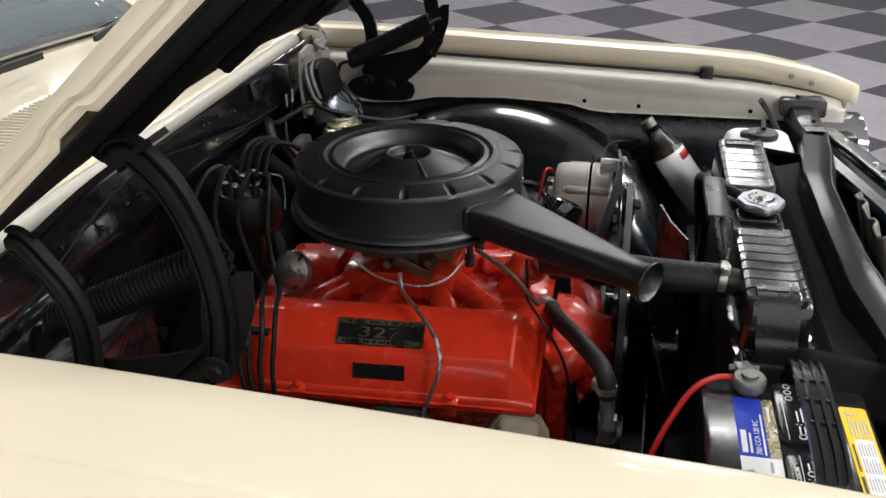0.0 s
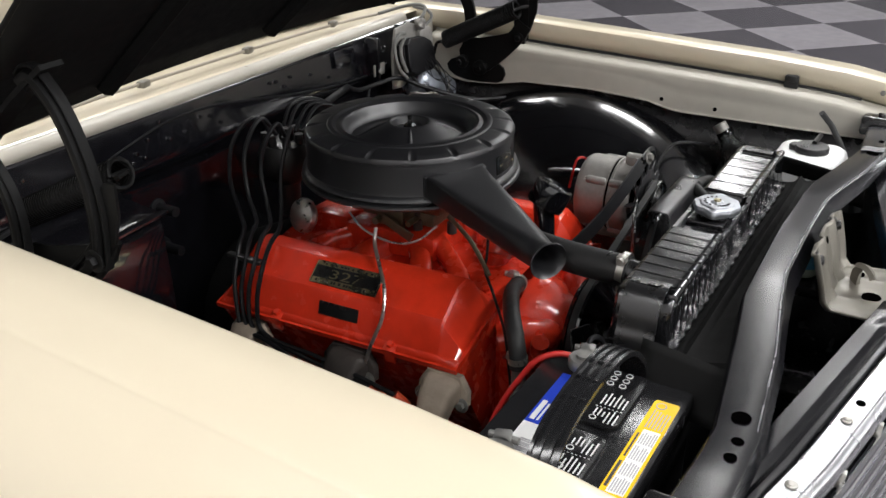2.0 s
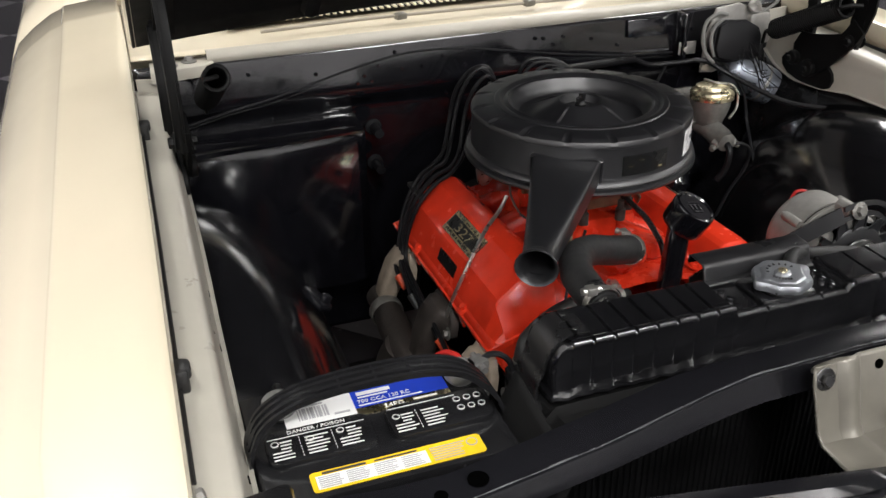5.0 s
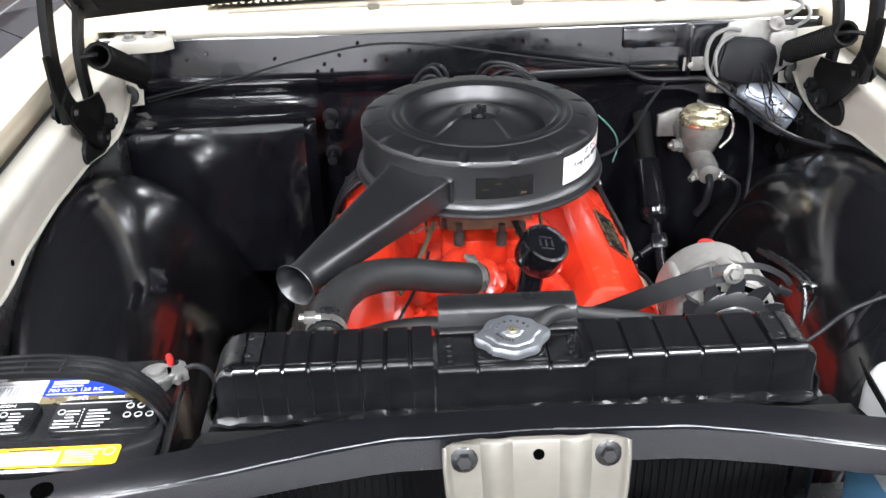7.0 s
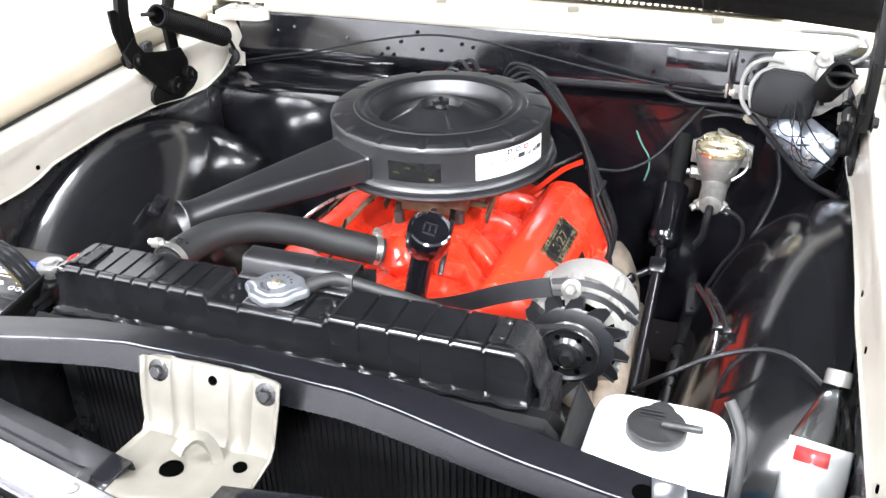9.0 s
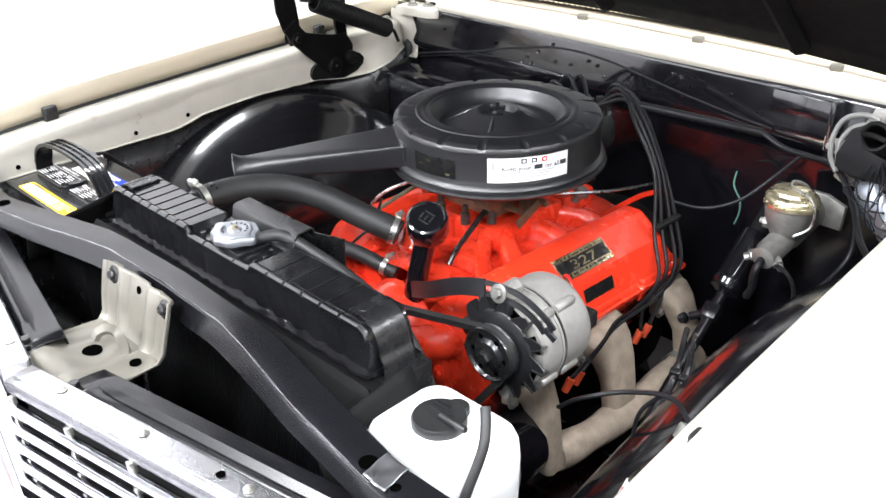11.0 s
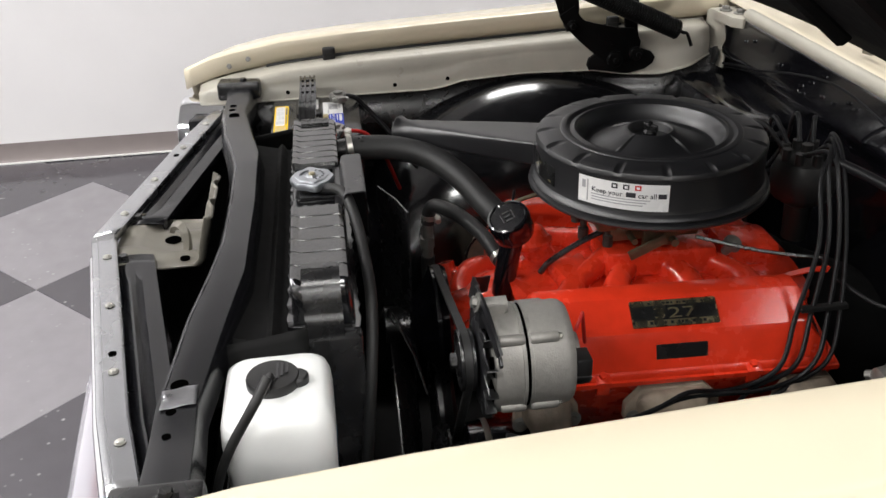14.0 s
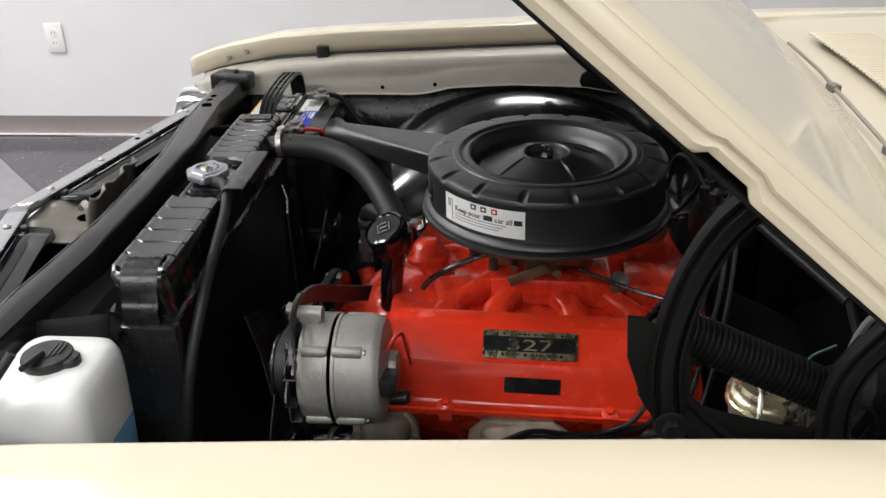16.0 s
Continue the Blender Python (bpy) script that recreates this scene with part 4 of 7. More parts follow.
for x, sh in ((-0.615, 0.025), (-0.60, 0.008), (-0.58, 0.0), (-0.44, 0.0), (-0.33, 0.0), (-0.29, 0.006), (-0.27, 0.03)):
    rings.append([V((x, y, z)) for y, z in ((0.865, 0.752), (0.775 + sh * 0.4, 0.752 - sh * 0.3), (0.762 + sh * 0.6, 0.746 - sh * 0.5), (0.756 + sh, 0.732 - sh), (0.752 + sh, 0.60), (0.76 + sh, 0.45), (0.865, 0.44))])
loft(bm, rings, True, True, True)
part("housing", bm, BLACK_GLOSS, heater)
bm = bmesh.new()
ribbon(bm, [(-0.614, 0.752, 0.745), (-0.5, 0.748, 0.752), (-0.28, 0.76, 0.754)], 0.012, 0.004)
part("seam_flange", bm, BLACK_GLOSS, heater)
for p in ((-0.245, 0.822, 0.735), (-0.245, 0.822, 0.665)):
    bm = bmesh.new()
    rod(bm, p, (p[0], p[1] - 0.045, p[2]), 0.0085)
    lathe(bm, (p[0], p[1] - 0.002, p[2]), (0, -1, 0), [(0.015, 0), (0.015, 0.004), (0.009, 0.006)], 20)
    part("hose_nipple", bm, DULL_BLACK, heater)
heater.location += V((0.0, -0.014, 0.004))

# ---- engine ----


def tilt(bm):
    for v in bm.verts:
        v.co.z += (0.46 - v.co.y) * 0.03
    return bm


engine = thing("engine", (0.0, 0.46, 0.28), "orange-red painted V8 engine block with valve covers", "engine")
bm = bmesh.new()
span(bm, -0.11, 0.11, 0.23, 0.70, 0.36, 0.60, 0.02)
for s in (-1, 1):
    prism(bm, [(s * 0.02, 0.56), (s * 0.09, 0.640), (s * 0.236, 0.588), (s * 0.15, 0.43), (s * 0.05, 0.42)][::s], 0.235 - 0.012 * s, 0.684 - 0.012 * s, Matrix(((1, 0, 0, 0), (0, 0, 1, 0), (0, 1, 0, 0), (0, 0, 0, 1))))
part("block", tilt(bm), ORANGE_CAST, engine, "orange painted cylinder block and heads")

for s in (-1, 1):
    # cover cross section: inner flange, inner wall, top, plate face, lower face, outer flange
    sec = [(0.098, 0.646), (0.106, 0.649), (0.119, 0.665), (0.133, 0.6835), (0.141, 0.6883), (0.148, 0.6900), (0.168, 0.6895), (0.174, 0.6877), (0.2145, 0.6548), (0.2185, 0.648), (0.2335, 0.606), (0.242, 0.598)]
    shift = -0.012 * s
    bm = bmesh.new()
    rings = []
    for y, k in ((0.231, 0.0), (0.234, 0.0), (0.236, 0.10), (0.240, 0.24), (0.264, 0.93), (0.268, 0.985), (0.274, 1.0), (0.46, 1.0), (0.640, 1.0), (0.646, 0.985), (0.650, 0.93), (0.674, 0.24), (0.678, 0.10), (0.680, 0.0), (0.684, 0.0)):
        ring = []
        for i, (x, z) in enumerate(sec):
            base_t = (i / (len(sec) - 1))
            bx, bz = 0.098 + base_t * 0.144, 0.646 - base_t * 0.048
            if 0 < i < len(sec) - 1:
                x, z = bx + (x - bx) * k, bz + (z - bz) * k
            ring.append(V((s * x, y + shift, z)))
        rings.append(ring)
    loft(bm, rings, False)
    cover = part("valve_cover", tilt(bm), ORANGE, engine, "orange-red painted steel valve cover", angle=17, thick=0.002)
    bm = bmesh.new()
    prism(bm, [(x * s, z) for x, z in ((0.096, 0.640), (0.244, 0.589), (0.246, 0.597), (0.099, 0.648))][::s], 0.229 + shift, 0.687 + shift, Matrix(((1, 0, 0, 0), (0, 0, 1, 0), (0, 1, 0, 0), (0, 0, 0, 1))))
    part("flange", tilt(bm), ORANGE, cover)
    for y in (0.345 + shift, 0.562 + shift):
        bolt(engine, (s * 0.237, y, 0.603 + (0.46 - y) * 0.03), (s * 0.45, 0, 0.9), 0.006, ORANGE)
        bm = bmesh.new()
        box(bm, (s * 0.236, y, 0.601), (0.022, 0.022, 0.006), (0, s * 27, 0), 0.001)
        box(bm, (s * 0.2405, y, 0.588), (0.006, 0.018, 0.026), (0, s * 12, 0), 0.001)
        part("hold_down_tab", tilt(bm), ORANGE, cover)
    # plate
    fy0, fy1 = (0.382, 0.506) if s > 0 else (0.402, 0.526)
    c = V((s * 0.1943, (fy0 + fy1) / 2, 0.6714 + (0.46 - (fy0 + fy1) / 2) * 0.03))
    to = frame_on(c, (0, s, -s * 0.03), (-s * 0.0405, 0, 0.0329)) @ Matrix.Diagonal((1, 0.90, 1, 1))
    bm = bmesh.new()
    prism(bm, rounded(0.125, 0.043, 0.002, 2), 0.0008, 0.0028, to)
    plate = part("name_plate", bm, PLATE_BLACK, cover, "black plate with pale numbers 327")
    for a in ((-0.062, 0.062, 0.0198, 0.021), (-0.062, 0.062, -0.021, -0.0198), (-0.062, -0.0608, -0.021, 0.021), (0.0608, 0.062, -0.021, 0.021)):
        decal("plate_border", plate, to, *a, GOLD_INK, 0.0034)
    decal("plate_band", plate, to, -0.059, 0.059, -0.0205, -0.011, GOLD_INK, 0.0033)
    decal("plate_band", plate, to, -0.059, 0.059, 0.0125, 0.0195, GOLD_INK, 0.0033)
    rng = random.Random(3)
    for z0, z1, c in ((-0.0180, -0.0135, -0.052), (0.0145, 0.0175, -0.046)):
        while c < 0.044:
            w = rng.uniform(0.0025, 0.0050)
            decal("plate_bar", plate, to, c, c + w, z0, z1, PLATE_BLACK, 0.0037)
            c += w + rng.choice((0.0018, 0.0018, 0.0018, 0.006))
    lettering("327", plate, to @ Matrix.Diagonal((1.75, 1, 1, 1)), 0, -0.0085, 0.0245, GOLD_INK, 0.0034, align="CENTER")
    c2 = V((s * 0.2252, (fy0 + fy1) / 2 + s * 0.004, 0.6292 + (0.46 - (fy0 + fy1) / 2) * 0.03))
    to2 = frame_on(c2, (0, s, -s * 0.03), (-s * 0.015, 0, 0.042))
    bm = bmesh.new()
    prism(bm, rounded(0.074, 0.021, 0.001, 2), 0.0006, 0.0018, to2)
    part("lower_plate", bm, PLATE_BLACK, cover, "small black plate")

bm = bmesh.new()
ribbon(bm, [(0.085, 0.635, 0.640), (0.11, 0.650, 0.662), (0.145, 0.670, 0.690), (0.178, 0.674, 0.708)], 0.009, 0.003, (0.0, -0.7, 0.7))
part("lifting_bracket", bm, ORANGE, engine, "orange painted steel bracket")
# intake manifold
bm = bmesh.new()
loft(bm, [[V((x, y, z)) for x, z in ((-0.115, 0.60), (-0.10, 0.645), (-0.05, 0.655), (0.0, 0.66), (0.05, 0.655), (0.10, 0.645), (0.115, 0.60))] for y in (0.24, 0.30, 0.5, 0.66, 0.695)], False)
intake = part("intake_manifold", tilt(bm), ORANGE_CAST, engine, "orange painted cast intake manifold", angle=50)
for s in (-1, 1):
    for y0, y1 in ((0.30, 0.40), (0.38, 0.44), (0.52, 0.47), (0.62, 0.52)):
        bm = bmesh.new()
        c0, c1, c2 = V((s * 0.126, y0, 0.628)), V((s * 0.080, y0 * 0.7 + y1 * 0.3, 0.655)), V((s * 0.03, y1, 0.672))
        duct(bm, [(c0, (0, 1, 0), (0, 0, 1), 0.058, 0.036), (c0.lerp(c1, 0.5), (0, 1, 0), (s * 0.3, 0, 1), 0.046, 0.042), (c1, (0, 1, 0), (s * 0.3, 0, 1), 0.042, 0.044), (c2, (0, 1, 0), (0, 0, 1), 0.048, 0.046)], 0.65, 16)
        part("runner", tilt(bm), ORANGE_CAST, intake, angle=50)
    bm = bmesh.new()
    span(bm, s * 0.10 - 0.018, s * 0.10 + 0.018, 0.25, 0.69, 0.628, 0.645, 0.004)
    part("flange", tilt(bm), ORANGE_CAST, intake)
bm = bmesh.new()
span(bm, -0.065, 0.065, 0.385, 0.56, 0.655, 0.70, 0.008)
part("carburetor_pad", tilt(bm), ORANGE_CAST, intake)
bm = bmesh.new()
tube(bm, [(-0.01, 0.31, 0.65), (-0.015, 0.285, 0.685), (-0.018, 0.268, 0.700)], 0.0215, 16, 4)
part("water_neck", tilt(bm), ORANGE_CAST, intake)
bm = bmesh.new()
span(bm, -0.03, 0.05, 0.58, 0.67, 0.65, 0.69, 0.01)
part("rear_boss", tilt(bm), ORANGE_CAST, intake)
bm = bmesh.new()
box(bm, (0.055, 0.335, 0.668), (0.05, 0.06, 0.03), (0, 12, 20), 0.008)
part("front_boss", tilt(bm), ORANGE_CAST, intake)
for s in (-1, 1):
    for y in (0.27, 0.35, 0.43, 0.51, 0.59, 0.66):
        bolt(engine, (s * 0.100, y, 0.646 + (0.46 - y) * 0.052), (s * 0.3, 0, 1), 0.006, ORANGE)
bm = bmesh.new()
lathe(bm, (-0.012, 0.287, 0.690), (-0.1, -0.1, 1), [(0.033, 0), (0.033, 0.007), (0.026, 0.014), (0.020, 0.028), (0.012, 0.033)], 20)
part("thermostat_housing", bm, ORANGE_CAST, engine)

# front of the engine: timing cover, water pump, pulley and fan
bm = bmesh.new()
span(bm, -0.12, 0.12, 0.205, 0.24, 0.42, 0.60, 0.012)
lathe(bm, (0.0, 0.235, 0.565), (0, -1, 0), [(0.075, 0), (0.07, 0.03), (0.05, 0.05), (0.04, 0.085), (0.03, 0.10)], 24)
for s in (-1, 1):
    tube(bm, [(s * 0.03, 0.19, 0.555), (s * 0.07, 0.19, 0.575), (s * 0.105, 0.21, 0.585), (s * 0.12, 0.235, 0.58)], 0.028, 12, 5)
    bolt(engine, (s * 0.10, 0.18, 0.60), (0, -1, 0.2), 0.007, ORANGE)
    bolt(engine, (s * 0.125, 0.19, 0.555), (0, -1, 0.2), 0.007, ORANGE)
tube(bm, [(-0.03, 0.19, 0.545), (-0.10, 0.18, 0.55), (-0.125, 0.165, 0.60)], 0.014, 10, 4)
part("water_pump", tilt(bm), ORANGE_CAST, engine, "orange painted water pump and timing cover")
bm = bmesh.new()
lathe(bm, (0.0, 0.138, 0.575), (0, -1, 0), [(0.04, -0.012), (0.085, -0.012), (0.088, -0.006), (0.080, 0.0), (0.088, 0.006), (0.088, 0.012), (0.075, 0.016), (0.05, 0.036), (0.03, 0.05), (0.0, 0.05)], 40)
part("pump_pulley", bm, BLACK_GLOSS, engine, "glossy black water pump pulley")
bm = bmesh.new()
rod(bm, (0, 0.10, 0.575), (0, 0.05, 0.575), 0.03)
fan = part("fan", bm, BLACK_SEMI, engine, "black steel cooling fan")
for k in range(5):
    bm = bmesh.new()
    a = 2 * math.pi * k / 5 + 0.35
    e, f = V((math.cos(a), 0, math.sin(a))), V((-math.sin(a), 0, math.cos(a)))
    o = V((0, 0.075, 0.575))
    w = [(0.03, 0.018), (0.08, 0.04), (0.15, 0.05), (0.215, 0.055)]
    loft(bm, [[o + e * r - f * h + V((0, 0.018, 0)), o + e * r + V((0, 0.004, 0)), o + e * r + f * h - V((0, 0.018, 0)), o + e * r + f * h - V((0, 0.0205, 0)), o + e * r + V((0, 0.0015, 0)), o + e * r - f * h + V((0, 0.0155, 0))] for r, h in w], True, True, True)
    part("blade", bm, BLACK_SEMI, fan)
bm = bmesh.new()
lathe(bm, (0.0, 0.150, 0.40), (0, -1, 0), [(0.04, 0), (0.095, 0), (0.098, 0.006), (0.09, 0.012), (0.098, 0.02), (0.098, 0.028), (0.06, 0.03), (0.03, 0.02)], 36)
part("crank_pulley", bm, BLACK_SEMI, engine)


def belt(c):
    """A belt round three pulleys (x, z, radius), as a convex outline."""
    pts = []
    for x, z, r in c:
        for k in range(40):
            a = 2 * math.pi * k / 40
            pts.append((x + r * math.cos(a), z + r * math.sin(a)))
    pts = sorted(pts)

    def half(seq):
        h = []
        for p in seq:
            while len(h) > 1 and (h[-1][0] - h[-2][0]) * (p[1] - h[-2][1]) - (h[-1][1] - h[-2][1]) * (p[0] - h[-2][0]) <= 0:
                h.pop()
            h.append(p)
        return h[:-1]
    return half(pts) + half(pts[::-1])


ALT = V((0.282, 0.0, 0.691))
loop = belt([(0.0, 0.575, 0.087), (ALT.x, ALT.z, 0.036), (0.0, 0.40, 0.097)])
bm = bmesh.new()
rings = []
for i, (x, z) in enumerate(loop):
    p, q = loop[i - 1], loop[(i + 1) % len(loop)]
    t = V((q[0] - p[0], 0, q[1] - p[1])).normalized()
    n = V((t.z, 0, -t.x))
    rings.append([V((x, 0.136 + a, z)) + n * b for a, b in ((-0.0055, 0.0015), (0.0055, 0.0015), (0.004, -0.008), (-0.004, -0.008))])
loft(bm, rings + rings[:1], True)
part("fan_belt", bm, RUBBER, engine, "black rubber fan belt")

# oil filler tube and cap
bm = bmesh.new()
tube(bm, [(0.024, 0.230, 0.59), (0.030, 0.232, 0.63), (0.042, 0.240, 0.70), (0.0515, 0.2475, 0.753)], 0.017, 14, 4)
part("oil_filler_tube", bm, BLACK_GLOSS, engine, "black oil filler tube")
bm = bmesh.new()
ax = V((0.09, -0.10, 0.25)).normalized()
lathe(bm, V((0.0515, 0.2475, 0.745)), ax, [(0.02, 0), (0.030, 0.002), (0.0315, 0.008), (0.0315, 0.034), (0.030, 0.039), (0.027, 0.0405), (0.025, 0.038), (0.0, 0.038)], 32)
cap = part("oil_cap", bm, BLACK_GLOSS, engine, "glossy black push-on oil filler cap")
to = frame_on(V((0.0515, 0.2475, 0.745)) + ax * 0.0382, (1, 0.2, -0.28), (0, 1, 0.4))
for a in ((-0.009, 0.009, 0.008, 0.0095), (-0.009, 0.009, -0.0095, -0.008), (-0.002, 0.0005, -0.005, 0.005), (-0.010, -0.0075, -0.005, 0.005), (0.0065, 0.009, -0.005, 0.005)):
    decal("cap_mark", cap, to, *a, BLACK_SATIN, 0.001)

# carburettor
carb = thing("carburetor", (0, 0.47, 0.72), "zinc carburetor under the air cleaner", "carburetor")
bm = bmesh.new()
span(bm, -0.055, 0.055, 0.40, 0.54, 0.712, 0.735, 0.004)
span(bm, -0.06, 0.06, 0.385, 0.53, 0.735, 0.785, 0.008)
lathe(bm, (0, 0.46, 0.785), (0, 0, 1), [(0.06, 0), (0.058, 0.02)], 24)
span(bm, 0.03, 0.065, 0.38, 0.41, 0.735, 0.765, 0.004)
part("body", bm, CARB_ZINC_SHADE, carb)
for s in (-1, 1):
    bm = bmesh.new()
    box(bm, (s * 0.072, 0.47, 0.725), (0.008, 0.05, 0.03), (0, 0, 0), 0.002)
    rod(bm, (s * 0.05, 0.49, 0.72), (s * 0.09, 0.49, 0.72), 0.006)
    rod(bm, (s * 0.05, 0.43, 0.725), (s * 0.085, 0.43, 0.725), 0.005)
    box(bm, (s * 0.085, 0.45, 0.715), (0.004, 0.06, 0.016), (25, 0, 0), 0.001)
    part("throttle_link", bm, CARB_ZINC_SHADE, carb)
bm = bmesh.new()
tube(bm, [(-0.075, 0.36, 0.75), (-0.095, 0.31, 0.728), (-0.125, 0.262, 0.695)], 0.0036, 8, 5)
part("fuel_line", bm, CARB_ZINC_SHADE, carb, "bare steel fuel line")
bm = bmesh.new()
lathe(bm, (-0.088, 0.632, 0.699), (-0.9, 0.2, 0.3), [(0.012, -0.01), (0.028, 0.0), (0.031, 0.006), (0.028, 0.014), (0.012, 0.022)], 24)
part("choke_pulloff", bm, STEEL, carb)
bm = bmesh.new()
tube(bm, [(0.09, 0.52, 0.728), (0.14, 0.60, 0.722), (0.175, 0.68, 0.72)], 0.0028, 6, 4)
part("throttle_rod", bm, BLACK_SEMI, carb)
bm = bmesh.new()
tube(bm, [(-0.09, 0.54, 0.725), (-0.105, 0.50, 0.708), (-0.112, 0.44, 0.702), (-0.105, 0.40, 0.712), (-0.085, 0.375, 0.735)], 0.0018, 6, 6)
part("choke_rod", bm, STEEL, carb)
bm = bmesh.new()
tube(bm, [(0.04, 0.40, 0.728), (0.052, 0.35, 0.712), (0.056, 0.31, 0.690), (0.056, 0.295, 0.672)], 0.0045, 8, 5)
part("vent_tube", bm, BLACK_SEMI, carb)
for x, y in ((-0.04, 0.375), (0.02, 0.37), (0.05, 0.40), (-0.055, 0.43)):
    bm = bmesh.new()
    lathe(bm, (x, y, 0.705), (0, 0, 1), [(0.008, 0), (0.008, 0.018), (0.005, 0.02), (0.005, 0.032)], 10)
    part("fitting", bm, IRON, carb)
bm = bmesh.new()
lathe(bm, (0.095, 0.575, 0.712), (0.5, 0.2, 0.8), [(0.007, -0.02), (0.008, -0.004), (0.014, 0.0), (0.014, 0.005), (0.012, 0.008), (0.006, 0.010)], 18)
part("vacuum_switch", bm, CAST_GREY, carb)
carb.location += V((0.0, -0.010, 0.004))

# ---- air cleaner ----
AC = V((-0.004, 0.463, 0.006))
air = thing("air_cleaner", (AC.x, AC.y, 0.78), "satin black round air cleaner with a snorkel", "air cleaner")
bm = bmesh.new()
prof = [(0.06, 0.776), (0.13, 0.776), (0.168, 0.779), (0.1765, 0.7815), (0.1795, 0.785), (0.1785, 0.789), (0.1735, 0.791), (0.1765, 0.795), (0.1750, 0.799), (0.1695, 0.8025), (0.168, 0.809), (0.168, 0.850)]
lathe(bm, AC, (0, 0, 1), prof, 128, True, False)
part("housing", bm, BLACK_SATIN, air)
bm = bmesh.new()
prof = [(0.1675, 0.8495), (0.1692, 0.8505), (0.1694, 0.855), (0.1672, 0.8595), (0.1625, 0.8625), (0.157, 0.8638), (0.148, 0.8648), (0.139, 0.8654), (0.1335, 0.8657), (0.1318, 0.8672), (0.1285, 0.8678), (0.1245, 0.8674), (0.1215, 0.8652), (0.1185, 0.8640), (0.115, 0.8650), (0.112, 0.8662), (0.1085, 0.8645), (0.1055, 0.860), (0.1030, 0.853), (0.0995, 0.8465), (0.0955, 0.8430), (0.089, 0.8420), (0.080, 0.8440), (0.066, 0.8500), (0.050, 0.8575), (0.0395, 0.8625), (0.0355, 0.8645), (0.0325, 0.8648), (0.0302, 0.8625), (0.0285, 0.856), (0.0270, 0.8525), (0.006, 0.852)]
rows = lathe(bm, AC, (0, 0, 1), prof, 320, False, True)
for ring, depth in ((3, 0.0014), (4, 0.0038), (5, 0.0044), (6, 0.0016)):
    for i, v in enumerate(rows[ring]):
        if i % 20 in (9, 10, 11):
            v.co.z -= depth * (1.0 if i % 20 == 10 else 0.75)
for ring, lift in ((22, 0.0008), (23, 0.0028), (24, 0.0030), (25, 0.0010)):
    for i, v in enumerate(rows[ring]):
        if i % 80 in (27, 28, 29, 30, 31):
            v.co.z += lift if i % 80 in (28, 29, 30) else lift * 0.5
part("lid", bm, BLACK_SATIN, air, "satin black pressed lid with rim dimples", angle=30)
bm = bmesh.new()
rod(bm, (AC.x, AC.y, 0.853), (AC.x, AC.y, 0.880), 0.0035, seg=10)
lathe(bm, (AC.x, AC.y, 0.858), (0, 0, 1), [(0.010, 0), (0.010, 0.006), (0.006, 0.010)], 6)
box(bm, (AC.x, AC.y, 0.872), (0.026, 0.005, 0.011), (0, 0, 35), 0.002)
part("wing_nut", bm, BLACK_SEMI, air)
bm = bmesh.new()
base_c, tip = V((-0.092, 0.330, 0.8225)), V((-0.240, 0.107, 0.8085))
d = (tip - base_c).normalized()
sx = d.cross(V((0, 0, 1))).normalized()
sz = sx.cross(d)
rings = []
for k, w, h, sq in ((-0.16, 0.0480, 0.0190, 0.13), (0.0, 0.0480, 0.0190, 0.13), (0.03, 0.0475, 0.0190, 0.14), (0.3, 0.0395, 0.0190, 0.22), (0.6, 0.0300, 0.0190, 0.42), (0.82, 0.0235, 0.0190, 0.7), (0.93, 0.0210, 0.0195, 0.95), (0.965, 0.0225, 0.0215, 1.0), (0.985, 0.0255, 0.0245, 1.0), (0.995, 0.0268, 0.0258, 1.0), (1.0, 0.0262, 0.0252, 1.0), (0.985, 0.0225, 0.0215, 1.0), (0.85, 0.0185, 0.0170, 0.9), (0.6, 0.026, 0.016, 0.6)):
    ring = []
    for i in range(48):
        a = 2 * math.pi * (i + 0.5) / 48
        c, q = math.cos(a), math.sin(a)
        ring.append(base_c.lerp(tip, k) + sx * w * math.copysign(abs(c) ** sq, c) + sz * h * math.copysign(abs(q) ** sq, q))
    rings.append(ring)
loft(bm, rings, True, True, True)
part("snorkel", bm, BLACK_SATIN, air, "tapered black intake snorkel with a flared mouth", angle=45)
# folded collar where the snorkel joins the housing
bm = bmesh.new()
loft(bm, [[base_c + d * k + sx * a * w + sz * b * h for a, b in ((-1, -1), (-1, 0.8), (-0.9, 1), (0.9, 1), (1, 0.8), (1, -1))] for k, w, h in ((-0.012, 0.0515, 0.0215), (0.004, 0.0515, 0.0215), (0.007, 0.0490, 0.0200))], True)
part("snorkel_collar", bm, BLACK_SATIN, air)


def on_wall(a0, r=0.1686):
    """Bends flat label coordinates (x along, y up, z out) onto the round housing, from angle a0."""
    def f(co):
        a = a0 + co.x / r
        return V((AC.x + (r + co.z) * math.cos(a), AC.y + (r + co.z) * math.sin(a), co.y + AC.z))
    return f


def wall_patch(name, a0, x0, x1, z0, z1, mat, lift, parent, label=""):
    bm = bmesh.new()
    f = on_wall(a0)
    n = max(2, int((x1 - x0) / 0.006))
    rings = [[f(V((x0 + (x1 - x0) * i / n, z, l))) for z, l in ((z0, lift * 0.2), (z0, lift), (z1, lift), (z1, lift * 0.2))] for i in range(n + 1)]
    loft(bm, rings, True, True, True)
    return part(name, bm, mat, parent, label)


LA = radians(-53.0)
sticker = wall_patch("sticker", LA, 0, 0.128, 0.8075, 0.8465, WHITE_LABEL, 0.0006, air, "white printed service sticker")
f = on_wall(LA)
